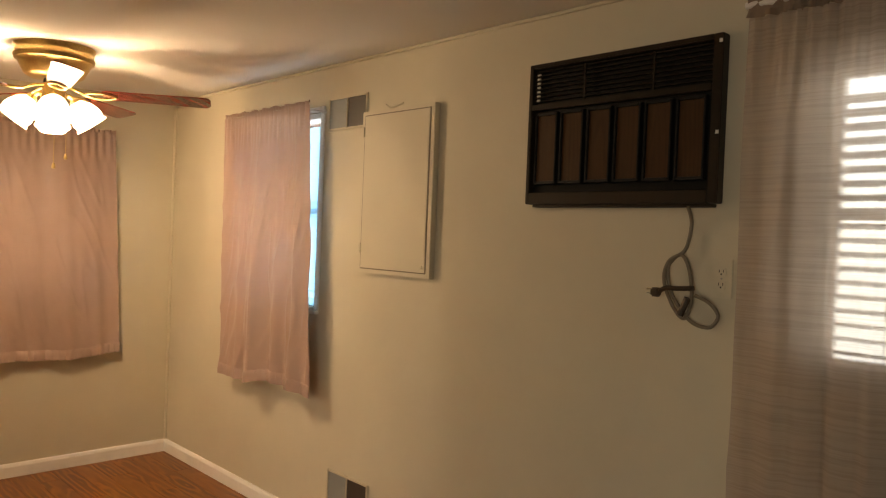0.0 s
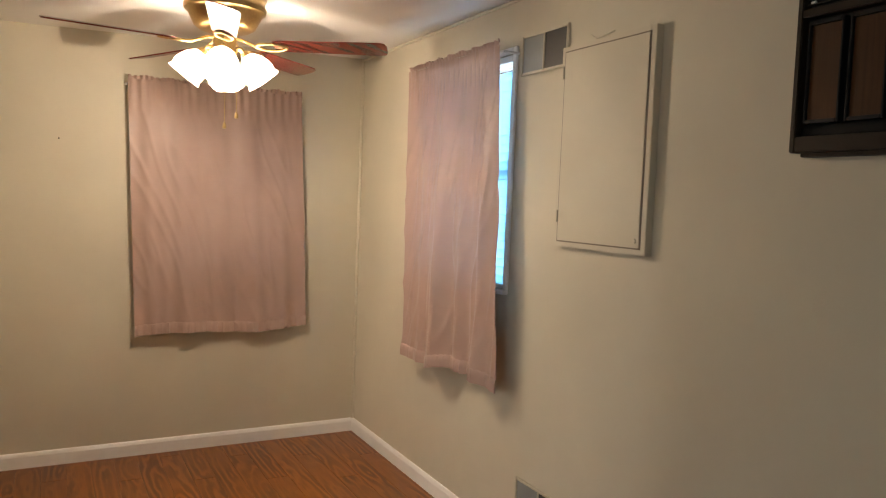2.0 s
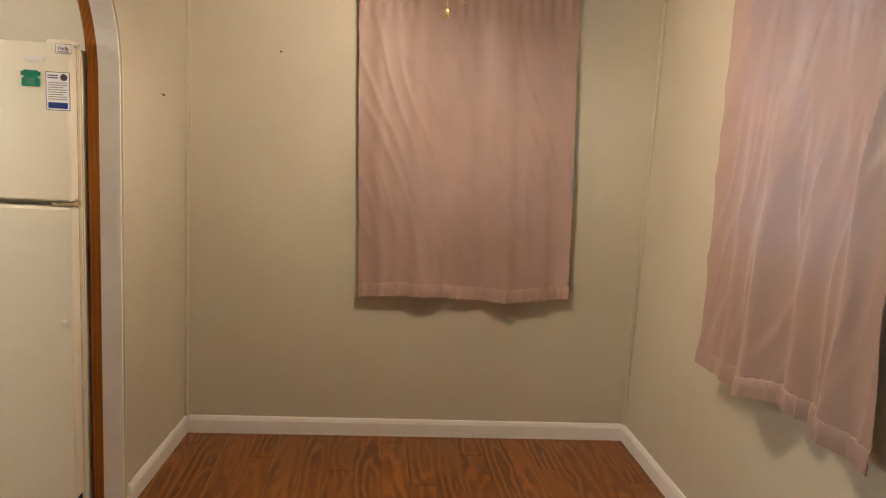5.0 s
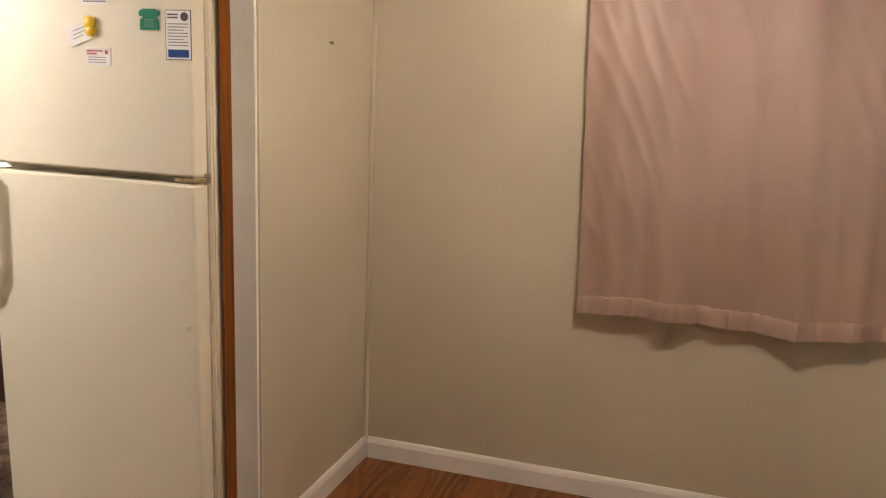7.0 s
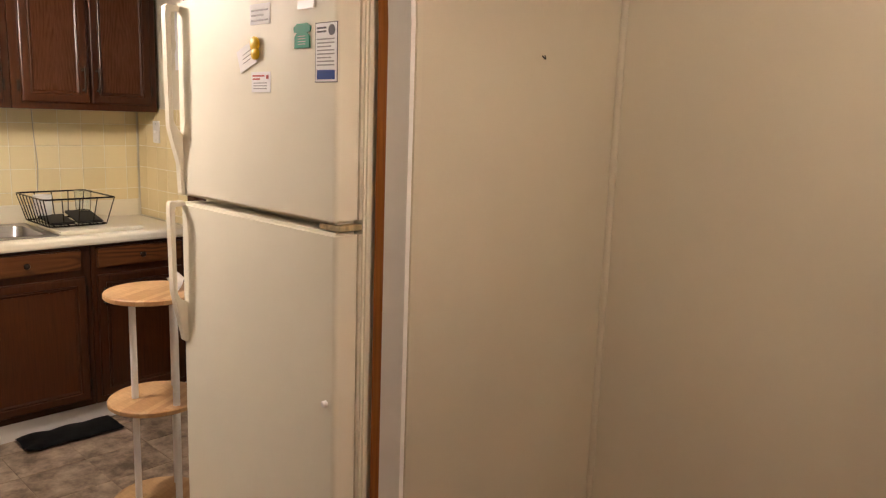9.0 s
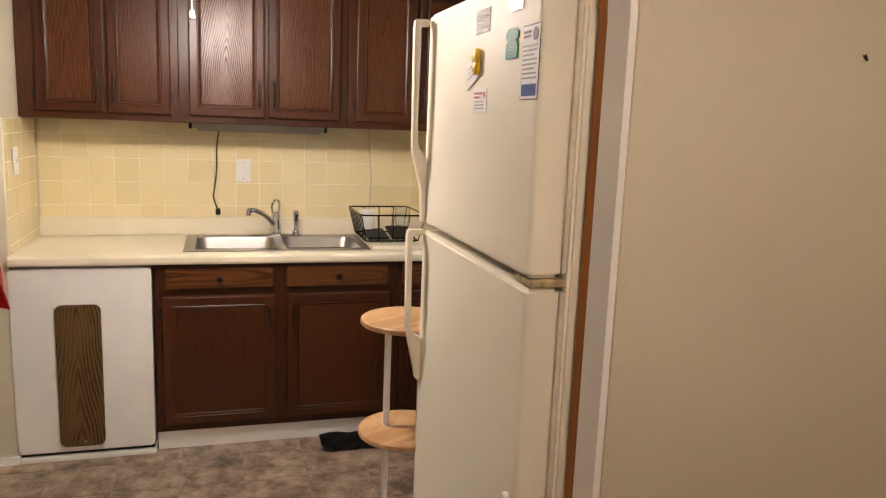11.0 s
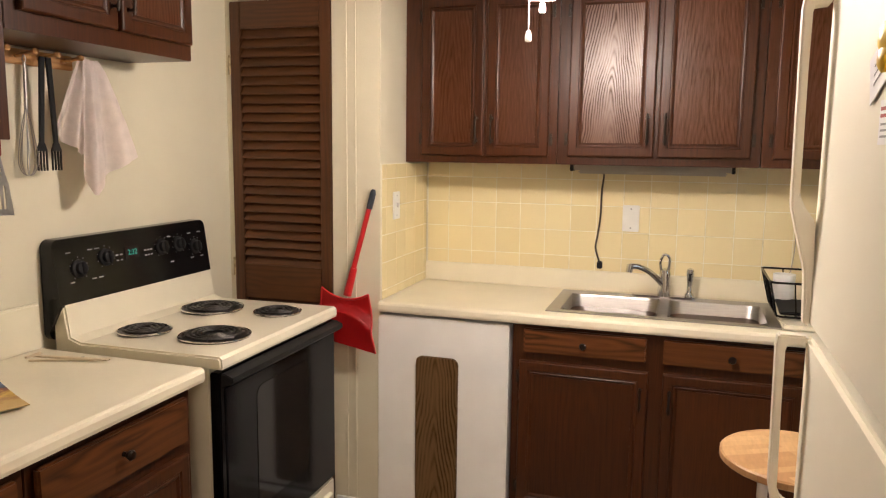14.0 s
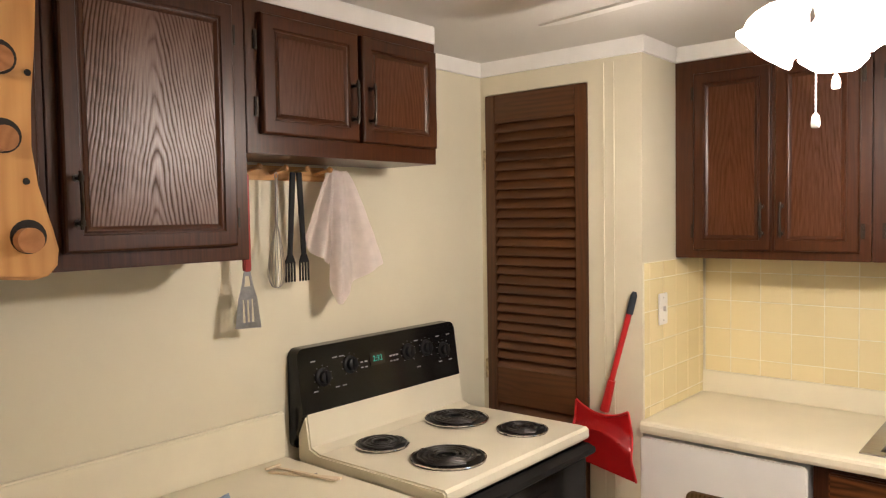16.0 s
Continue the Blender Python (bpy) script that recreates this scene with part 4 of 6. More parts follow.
# ---- kitchen cabinets ----
def shaker_door(bm, face, s0, s1, z0, z1, axis, thick=0.02):
    """A frame-and-panel door with a raised, bevelled field; axis 'x': it faces +x at x=face; 'y': it faces +y."""
    def loop(inset, d):
        pts = ((s0 + inset, z0 + inset), (s1 - inset, z0 + inset), (s1 - inset, z1 - inset), (s0 + inset, z1 - inset))
        return [bm.verts.new((face + d, a, h) if axis == "x" else (a, face + d, h)) for a, h in pts]
    loops = [loop(i, d) for i, d in ((0, 0), (0, thick - 0.006), (0.002, thick - 0.002), (0.006, thick), (0.036, thick), (0.039, thick - 0.004), (0.042, thick - 0.004), (0.045, thick - 0.002), (0.048, thick - 0.003), (0.055, thick - 0.007))]
    for p, q in zip(loops, loops[1:]):
        for k in range(4):
            bm.faces.new((p[k], p[(k + 1) % 4], q[(k + 1) % 4], q[k]))
    bm.faces.new(loops[-1])
    bm.faces.new(loops[0][::-1])


def pull(face, s, z0, z1, axis):
    """A slim dark wire pull with two feet."""
    bm = bmesh.new()

    def p(d, a, h):
        return (face + d, a, h) if axis == "x" else (a, face + d, h)
    tube([p(0.022, s, z0 - 0.006), p(0.026, s, (z0 + z1) / 2), p(0.022, s, z1 + 0.006)], 0.0042, bm)
    for z in (z0 + 0.008, z1 - 0.008):
        rod(p(0, s, z), p(0.023, s, z), 0.0042, bm, 8)
        rod(p(0.023, s, z - 0.006), p(0.023, s, z + 0.006), 0.0062, bm, 10)
        rod(p(0, s, z), p(0.003, s, z), 0.008, bm, 12)
    return bm


def hinge(face, s, z, axis):
    bm = bmesh.new()

    def b(d0, d1, a0, a1, h0, h1):
        box(*((face + d0, face + d1, a0, a1) if axis == "x" else (a0, a1, face + d0, face + d1)), h0, h1, 0.001, bm)
    b(0, 0.005, s - 0.006, s + 0.006, z - 0.025, z + 0.025)
    b(0.005, 0.008, s - 0.003, s + 0.003, z - 0.022, z + 0.022)
    return bm


def cabinet(name, face, back, s0, s1, z0, z1, axis, doors, label, group, drawers=(), toe=False):
    """doors: (s0, s1, z0, z1, side of the pull: -1, 1 or 0); drawers: (s0, s1, z0, z1)."""
    sign_s = (s0 + s1) / 2
    t = thing(name, ((face + back) / 2, sign_s, z0) if axis == "x" else (sign_s, (face + back) / 2, z0), label, "cabinet", group)
    bm = bmesh.new()
    box(*((back, face, s0, s1) if axis == "x" else (s0, s1, back, face)), z0, z1, 0.0015, bm)
    part("body", bm, OAK, t)
    for d0, d1, h0, h1, side in doors:
        bm = bmesh.new()
        shaker_door(bm, face + 0.0008, d0, d1, h0, h1, axis)
        d = part("door", bm, OAK, t)
        ins = 0.0555
        bm = bmesh.new()
        fx = (face + 0.0140, face + 0.0152)
        box(*((*fx, d0 + ins, d1 - ins) if axis == "x" else (d0 + ins, d1 - ins, *fx)), h0 + ins, h1 - ins, 0.0, bm)
        part("field_panel", bm, CATHEDRAL if (axis == "y" and h0 > 1.2 and h1 - h0 > 0.5) or (axis == "x" and h0 > 1.2 and 6.15 < d0 < 6.4) else CATHEDRAL_SOFT if h0 > 1.2 else OAK, d)
        if side:
            s = d1 - 0.026 if side > 0 else d0 + 0.026
            low = h0 < 1.2
            pz = (h1 - 0.14, h1 - 0.06) if low else (h0 + 0.055, h0 + 0.165)
            part("handle", pull(face + 0.0205, s, *pz, axis), BRONZE, d, "dark bronze pull", smooth=True)
            hs = d0 - 0.009 if side > 0 else d1 + 0.009
            for hz in (h0 + 0.07, h1 - 0.07):
                part("hinge", hinge(face + 0.0008, hs, hz, axis), BRONZE, d)
    for d0, d1, h0, h1 in drawers:
        bm = bmesh.new()
        bx = (face + 0.0008, face + 0.02, d0, d1) if axis == "x" else (d0, d1, face + 0.0008, face + 0.02)
        box(*bx, h0, h1, 0.005, bm)
        d = part("drawer", bm, DRAWER_Y if axis == "x" else DRAWER_X, t)
        c = ((face + 0.02, (d0 + d1) / 2, (h0 + h1) / 2), (1, 0, 0)) if axis == "x" else (((d0 + d1) / 2, face + 0.02, (h0 + h1) / 2), (0, 1, 0))
        bm = bmesh.new()
        lathe([(0.007, 0), (0.006, 0.010), (0.012, 0.018), (0.014, 0.024), (0.010, 0.030), (0.003, 0.031)], c[0], bm, 18, c[1])
        part("knob", bm, BRONZE, d, "dark round knob", smooth=True)
    return t


UF, UB, UZ0, UZ1 = -1.945, WEST + 0.002, 1.482, 2.217
g = "dark oak wall cabinets"
cabinet("wall_cabinet", UF, UB, RETURN + 0.002, 6.138, UZ0, UZ1, "x", [(5.553, 5.828, 1.513, 2.165, 1), (5.842, 6.105, 1.513, 2.165, -1)], "dark-stained oak wall cabinet with two doors over the counter", g)
cabinet("wall_cabinet", UF, UB, 6.141, 6.915, UZ0, UZ1, "x", [(6.185, 6.522, 1.515, 2.165, 1), (6.538, 6.880, 1.515, 2.165, -1)], "dark-stained oak wall cabinet with two doors over the sink", g)
cabinet("wall_cabinet", UF, UB, 6.918, 7.60, UZ0, UZ1, "x", [(6.957, 7.255, 1.515, 2.165, 1), (7.268, 7.565, 1.515, 2.165, -1)], "dark-stained oak wall cabinet in the corner by the refrigerator", g)
VF, VB = 5.03, STOVEWALL + 0.002
cabinet("wall_cabinet", VF, VB, -1.066, -0.331, 1.825, UZ1, "y", [(-1.052, -0.722, 1.875, 2.185, 1), (-0.706, -0.368, 1.875, 2.185, -1)], "short dark-stained oak wall cabinet over the stove", g)
cabinet("wall_cabinet", VF, VB, -0.328, 0.158, 1.552, UZ1, "y", [(-0.285, 0.135, 1.59, 2.185, 1)], "dark-stained oak wall cabinet with one door over the counter", g)
cabinet("wall_cabinet", VF, VB, 0.161, 0.505, 1.552, UZ1, "y", [(0.18, 0.49, 1.59, 2.185, -1)], "dark-stained oak wall cabinet beside the arch wall", g)
c = bmesh.new()
box(-1.067, 0.506, VB, VF + 0.003, UZ1 + 0.0005, KCEIL - 0.001, 0.002, c)
structure("trim_cabinet_crown", c, TRIM, "flat white filler strip above the wall cabinets", "trim")
c = bmesh.new()
box(WEST + 0.001, UF + 0.016, RETURN + 0.001, 7.61, UZ1 + 0.0005, KCEIL - 0.001, 0.002, c)
structure("trim_cabinet_crown_sink", c, TRIM, "flat white filler strip above the sink cabinets", "trim")

BF = -1.675
g = "dark oak base cabinets"
cabinet("base_cabinet", BF, WEST + 0.002, 6.035, 7.125, 0.09, 0.868, "x", [(6.066, 6.555, 0.125, 0.722, 1), (6.608, 7.095, 0.125, 0.722, -1)], "dark-stained oak sink base cabinet with two drawers and two doors", g, [(6.082, 6.545, 0.757, 0.853), (6.606, 7.08, 0.757, 0.853)])
cabinet("base_cabinet", BF, WEST + 0.002, 7.128, 7.60, 0.09, 0.868, "x", [(7.15, 7.57, 0.125, 0.722, -1)], "dark-stained oak base cabinet half hidden behind the refrigerator", g, [(7.15, 7.57, 0.757, 0.853)])
c = box(BF - 0.03, BF - 0.018, 6.035, 7.60, 0.0, 0.089, 0.001)
structure("trim_toe_kick", c, TRIM, "white painted toe kick below the sink cabinet", "trim")
cabinet("base_cabinet", 5.345, STOVEWALL + 0.002, -0.575, -0.02, 0.09, 0.868, "y", [(-0.545, -0.04, 0.125, 0.685, 0)], "dark-stained oak base cabinet with a drawer beside the stove", g, [(-0.545, -0.04, 0.72, 0.85)])
cabinet("base_cabinet", 5.345, STOVEWALL + 0.002, -0.017, 0.505, 0.09, 0.868, "y", [(0.01, 0.475, 0.125, 0.685, 0)], "dark-stained oak base cabinet beside the arch wall", g, [(0.01, 0.475, 0.72, 0.85)])
c = box(-0.575, 0.505, 5.275, 5.287, 0.0, 0.089, 0.001)
structure("trim_toe_kick_stove", c, TRIM, "white painted toe kick", "trim")


# ---- worktops ----
def counter_profile(d0, d1):
    """Post-formed top in cross-section: rounded nose at d1, coved backsplash foot at d0."""
    return [(d0, 0.870), (d1 - 0.012, 0.870), (d1 - 0.003, 0.874), (d1, 0.884), (d1, 0.902), (d1 - 0.004, 0.911), (d1 - 0.012, 0.915), (d0, 0.915)]


t = thing("worktop", (-1.95, 6.5, 0.87), "almond laminate sink worktop with a low backsplash", "worktop")
XF = -1.637
# four pieces round the sink cut-out, and a backsplash
SY0, SY1, SX0, SX1 = 6.185, 6.98, -2.11, -1.735
c = bmesh.new()
prism([(x, z) for x, z in counter_profile(SX1, XF)], "xz", RETURN + 0.001, 7.60, c)
box(WEST + 0.001, SX0, RETURN + 0.001, 7.60, 0.870, 0.915, bm=c)
box(SX0, SX1, RETURN + 0.001, SY0, 0.870, 0.915, bm=c)
box(SX0, SX1, SY1, 7.60, 0.870, 0.915, bm=c)
part("top", c, LAMINATE, t)
part("backsplash", box(WEST + 0.001, WEST + 0.02, RETURN + 0.001, 7.60, 0.9155, 1.003, 0.004), LAMINATE, t)
t = thing("worktop", (-0.05, 5.05, 0.87), "almond laminate worktop with a backsplash beside the stove", "worktop")
c = prism(counter_profile(STOVEWALL + 0.001, 5.375), "yz", -0.612, 0.506)
part("top", c, LAMINATE, t)
bm = box(-0.612, 0.506, STOVEWALL + 0.001, STOVEWALL + 0.024, 0.9155, 1.058, 0.005)
part("backsplash", bm, LAMINATE, t)


# ---- stove ----
SX0_, SX1_, SF = -1.408, -0.652, 5.40
st = thing("electric_stove", (-1.03, 5.1, 0), "almond electric coil stove with a black control panel and oven door", "stove")
part("body", box(SX0_ + 0.004, SX1_ - 0.004, STOVEWALL + 0.03, SF - 0.045, 0.03, 0.895, 0.003), STOVETOP, st, "almond enamel side panels")
c = bmesh.new()
prism([(STOVEWALL + 0.075, 0.897), (SF, 0.897), (SF + 0.003, 0.905), (SF + 0.002, 0.928), (SF - 0.008, 0.936), (STOVEWALL + 0.13, 0.932), (STOVEWALL + 0.090, 0.945), (STOVEWALL + 0.074, 1.045), (STOVEWALL + 0.03, 1.045), (STOVEWALL + 0.03, 0.897)], "yz", SX0_, SX1_, c, 0.006)
top = part("cooktop", c, STOVETOP, st)
c = bmesh.new()
prism(rounded(SX0_ + 0.004, SX1_ + 0.012, 0.93, 1.248, 0.028, 6), "xz", STOVEWALL + 0.004, STOVEWALL + 0.074, c)
for v in c.verts:
    if v.co.y > STOVEWALL + 0.05:
        v.co.y = STOVEWALL + (0.0745 - 0.026 * (v.co.z - 1.062) / 0.174 if v.co.z > 1.04 else 0.025)
for f in [f for f in c.faces if len(f.verts) > 8]:
    bmesh.ops.bisect_plane(c, geom=[f] + list(f.edges) + list(f.verts), plane_co=(0, 0, 1.047), plane_no=(0, 0, 1))
for v in c.verts:
    if abs(v.co.z - 1.047) < 1e-4 and v.co.y > STOVEWALL + 0.02:
        v.co.y = STOVEWALL + 0.0745
panel = part("control_panel", c, BLACK, st)


def on_panel(x, h):
    """A point on the sloping face of the control panel, h from 0 at its foot to 1 at its top."""
    return Vector((x, STOVEWALL + 0.0745 - 0.026 * h, 1.062 + 0.174 * h))


PN = Vector((0, 0.174, 0.026)).normalized()
PU = Vector((0, -0.026, 0.174)).normalized()
for x, h in ((-0.735, 0.50), (-0.855, 0.62), (-1.135, 0.62), (-1.232, 0.62), (-1.327, 0.50)):
    c = bmesh.new()
    o = on_panel(x, h)
    lathe([(0.030, 0.0), (0.029, 0.004), (0.021, 0.006), (0.020, 0.018), (0.017, 0.020)], o, c, 22, PN)
    one = box(-0.0055, 0.0055, -0.020, 0.020, 0, 0.026, 0.002)
    bmesh.ops.transform(one, matrix=Matrix.Translation(o) @ Matrix((Vector((1, 0, 0)), PU, PN)).transposed().to_4x4(), verts=one.verts)
    join(c, one)
    k = part("knob", c, BLACKMATT, panel, smooth=True)
    c = bmesh.new()
    for i in range(9):
        a = radians(-140 + 35 * i)
        p = o + (Vector((1, 0, 0)) * math.sin(a) + PU * math.cos(a)) * 0.037 + PN * 0.0006
        one = box(-0.0007, 0.0007, -0.0018, 0.0018, -0.0003, 0.0003)
        bmesh.ops.transform(one, matrix=Matrix.Translation(p) @ Matrix((Vector((1, 0, 0)), PU, PN)).transposed().to_4x4() @ Matrix.Rotation(-a, 4, "Z"), verts=one.verts)
        join(c, one)
    part("dial_marks", c, GREYINK, k)


def panel_plate(name, x0, x1, h0, h1, mat, off=0.0008):
    c = bmesh.new()
    a, b2 = on_panel(0, h0), on_panel(0, h1)
    one = box(x0, x1, -(b2 - a).length / 2, (b2 - a).length / 2, -0.0005, 0.0005)
    for v in one.verts:
        q = v.co.copy()
        v.co = Vector((q.x, 0, 0)) + (a + b2) / 2 + PU * q.y + PN * (q.z + off)
    join(c, one)
    return part(name, c, mat, panel)


panel_plate("clock_window", -1.015, -0.945, 0.50, 0.75, BLACKGLASS)
digits = bpy.data.curves.new("clock_digits", "FONT")
digits.body, digits.size, digits.extrude, digits.align_x, digits.align_y = "2:32", 0.027, 0.0002, "CENTER", "CENTER"
digits.materials.append(GREENLED)
led = new("clock_digits", digits)
led.parent = panel
led.matrix_basis = Matrix.Translation(on_panel(-0.98, 0.625) + PN * 0.0018 - ORIGIN[panel]) @ Matrix((-Vector((1, 0, 0)), PU, PN)).transposed().to_4x4()
for x in (-0.905, -0.925, -1.045, -1.06, -1.075):
    panel_plate("printed_mark", x - 0.006, x + 0.006, 0.60, 0.63, GREYINK)
    panel_plate("printed_mark", x - 0.005, x + 0.005, 0.50, 0.525, GREYINK)
for x in (-0.70, -0.79, -0.82, -1.18, -1.30, -1.36):
    panel_plate("printed_mark", x - 0.010, x + 0.010, 0.80, 0.82, GREYINK)
    panel_plate("printed_mark", x - 0.009, x + 0.009, 0.26, 0.28, GREYINK)


def burner(x, y, r):
    c = bmesh.new()
    lathe([(r * 1.16, 0.000), (r * 1.17, 0.004), (r * 1.08, 0.0055), (r * 1.0, -0.001), (r * 0.4, -0.006), (0.01, -0.007)], (x, y, 0.9365), c, 36)
    b_ = part("drip_pan", c, PANBLACK, top, "burnt dark drip pan", smooth=True)
    ring = [(x + r * 1.15 * math.cos(k * math.pi / 12), y + r * 1.15 * math.sin(k * math.pi / 12), 0.9405) for k in range(25)]
    part("pan_rim", tube(ring, 0.0028, None, 6), CHROME, b_, "thin chrome rim", smooth=True)
    c = bmesh.new()
    turns = 4.2 if r > 0.085 else 3.2
    pts = []
    n = int(turns * 14)
    for i in range(n + 1):
        f = i / n
        a = f * turns * 2 * math.pi
        rr = r * (0.24 + 0.74 * f)
        pts.append((x + rr * math.cos(a), y + rr * math.sin(a), 0.9465))
    one = bmesh.new()
    rings = []
    for i, p in enumerate(pts):
        d = (Vector(pts[min(i + 1, n)]) - Vector(pts[max(0, i - 1)])).normalized()
        s_ = Vector((-d.y, d.x, 0))
        rings.append([one.verts.new(Vector(p) + s_ * (0.0052 * math.cos(k * math.pi / 3)) + Vector((0, 0, 0.0045 * math.sin(k * math.pi / 3)))) for k in range(6)])
    for a_, b2 in zip(rings, rings[1:]):
        for k in range(6):
            one.faces.new((a_[k], a_[(k + 1) % 6], b2[(k + 1) % 6], b2[k]))
    join(c, one)
    part("coil", c, COIL, b_, "black coil element", smooth=True)
    c = bmesh.new()
    for i in range(3):
        a = radians(20 + 120 * i)
        rod((x, y, 0.9405), (x + r * math.cos(a), y + r * math.sin(a), 0.9405), 0.0025, c, 6)
    part("coil_support", c, STEEL, b_)


burner(-0.862, 5.235, 0.098)
burner(-0.835, 4.985, 0.074)
burner(-1.205, 4.985, 0.098)
burner(-1.235, 5.245, 0.074)
c = bmesh.new()
box(SX0_ + 0.006, SX1_ - 0.006, SF - 0.044, SF - 0.008, 0.255, 0.885, 0.004, c)
dr = part("oven_door", c, BLACK, st, "black oven door")
part("door_glass", box(SX0_ + 0.02, SX1_ - 0.03, SF - 0.0078, SF - 0.004, 0.262, 0.835, 0.001), OVENGREY, dr, "dark smoked glass")
c = prism(rounded(-1.185, -0.845, 0.385, 0.79, 0.035), "xz", SF - 0.0038, SF - 0.0022)
part("oven_window", c, BLACKGLASS, dr, "black oven window")
c = prism([(SF - 0.008, 0.845), (SF + 0.022, 0.85), (SF + 0.032, 0.86), (SF + 0.030, 0.874), (SF + 0.004, 0.884), (SF - 0.008, 0.884)], "yz", SX0_ + 0.01, SX1_ - 0.01, None, 0.003)
part("door_handle", c, BLACKMATT, dr)
c = box(SX0_ + 0.008, SX1_ - 0.008, SF - 0.044, SF - 0.012, 0.045, 0.247, 0.006)
sd = part("storage_drawer", c, STOVETOP, st, "almond storage drawer")
c = prism([(SF - 0.012, 0.205), (SF + 0.004, 0.20), (SF + 0.004, 0.188), (SF - 0.012, 0.17)], "yz", SX0_ + 0.05, SX1_ - 0.05, None, 0.002)
part("drawer_lip", c, STOVETOP, sd)
part("base", box(SX0_ + 0.03, SX1_ - 0.03, STOVEWALL + 0.06, SF - 0.08, 0.0, 0.044), BLACKMATT, st)

# ---- under-counter white appliance with a veneer panel ----
dw = thing("dishwasher", (-1.95, 5.75, 0), "white enamel under-counter appliance with a walnut-veneer strip", "dishwasher")
c = prism(rounded(5.468, 6.024, 0.04, 0.858, 0.018), "yz", WEST + 0.05, -1.652, None, 0.005)
part("body", c, WHITE, dw)
c = prism(rounded(5.640, 5.820, 0.066, 0.703, 0.028), "yz", -1.6518, -1.640, None, 0.003)
pn = part("veneer_panel", c, VENEER, dw, "walnut veneer strip with rounded ends")
part("screw", lathe([(0.004, 0), (0.0035, 0.002)], (-1.640, 5.742, 0.088), None, 10, (1, 0, 0)), STEEL, pn)
part("foot_rail", box(WEST + 0.06, -1.648, 5.475, 6.028, 0.0, 0.022, 0.004), WHITE, dw, "white foot rail")
# a near-black block takes the place of the shaded recess
part("kick_space", box(WEST + 0.08, -1.672, 5.48, 6.02, 0.022, 0.042), DARKGAP, dw)

# ---- louvred closet door ----
ld = thing("door_1", (LOUVREWALL, 5.026, 0), "closed dark brown louvred wooden closet door", "door", kind="structure")
LX0, LX1 = LOUVREWALL - 0.020, LOUVREWALL + 0.010
Y0, Y1 = 4.793, 5.259
c = bmesh.new()
for y0, y1 in ((Y0, Y0 + 0.048), (Y1 - 0.048, Y1)):
    box(LX0, LX1, y0, y1, 0.012, 2.138, 0.003, c)
part("stile", c, LOUVREV, ld)
for z0, z1 in ((0.012, 0.16), (0.885, 1.035), (2.025, 2.138)):
    part("rail", box(LX0 + 0.002, LX1 - 0.002, Y0 + 0.048, Y1 - 0.048, z0, z1, 0.003), LOUVRE, ld)


def slats(z0, z1):
    n = round((z1 - z0) / 0.0385)
    me = None
    for k in range(n):
        z = z0 + (k + 0.5) * (z1 - z0) / n
        if me is None:
            bm = box(-0.026, 0.026, -(Y1 - Y0) / 2 + 0.049, (Y1 - Y0) / 2 - 0.049, -0.0032, 0.0032, 0.002)
            bmesh.ops.rotate(bm, verts=bm.verts, cent=(0, 0, 0), matrix=Matrix.Rotation(radians(56), 3, "Y"))
            me = mesh_of("slat", bm, LOUVRE)
        ob = new("slat", me)
        ob.parent = ld
        ob.location = Vector(((LX0 + LX1) / 2, (Y0 + Y1) / 2, z)) - ORIGIN[ld]


slats(1.035, 2.025)
slats(0.16, 0.885)
for z in (1.88, 1.02, 0.3):
    c = rod((LOUVREWALL + 0.008, Y0 - 0.004, z - 0.04), (LOUVREWALL + 0.008, Y0 - 0.004, z + 0.04), 0.006)
    part("hinge", c, RUSTY, ld)

# ---- dustpan ----
dp = thing("dustpan", (-1.60, 5.36, 0.72), "red plastic long-handled dustpan leaning on the closet wall", "dustpan")
hx = -1.632
c = rod((hx - 0.008, 5.435, 1.30), (hx + 0.006, 5.367, 1.035), 0.0105)
hd = part("handle", c, REDP, dp)
c = rod((hx - 0.008, 5.435, 1.295), (hx - 0.012, 5.450, 1.36), 0.0125, None, 14, 0.0125)
rod((hx - 0.012, 5.450, 1.36), (hx - 0.013, 5.4535, 1.374), 0.0125, c, 14, 0.007)
part("grip", c, NAVY, hd, "dark blue grip")
c = rod((hx + 0.006, 5.372, 1.05), (hx + 0.012, 5.345, 0.935), 0.014, None, 14, 0.018)
part("socket", c, REDP, hd)
c = bmesh.new()
rows = []
for j in range(25):
    v = j / 24
    row = []
    for i in range(17):
        u = i / 16 * 2 - 1
        w = 0.105 + 0.03 * v
        yy = 5.333 + 0.02 * v + u * w
        top_ = 0.918 + 0.034 * u * u - 0.008 * u
        zz = top_ + (0.735 - 0.025 * u - top_) * v
        step = min(1.0, max(0.0, (v - 0.10 - 0.34 * u * u) / 0.14))
        xx = hx + 0.012 + 0.052 * step * step * (3 - 2 * step) * (1 - 0.45 * v) + 0.012 * v
        row.append((xx, yy, zz))
    rows.append(row)
vs = [[c.verts.new(p) for p in r] for r in rows]
for a_, b2 in zip(vs, vs[1:]):
    for i in range(16):
        c.faces.new((a_[i], a_[i + 1], b2[i + 1], b2[i]))
bmesh.ops.solidify(c, geom=c.faces[:], thickness=0.003)
part("scoop", c, REDP, dp, "red scoop", smooth=True)
c = tube([rows[0][i] for i in range(0, 17, 2)], 0.005)
part("rim", c, REDP, dp)
for i in (0, 16):
    c = tube([rows[j][i] for j in range(0, 25, 4)], 0.0045)
    part("rim", c, REDP, dp)

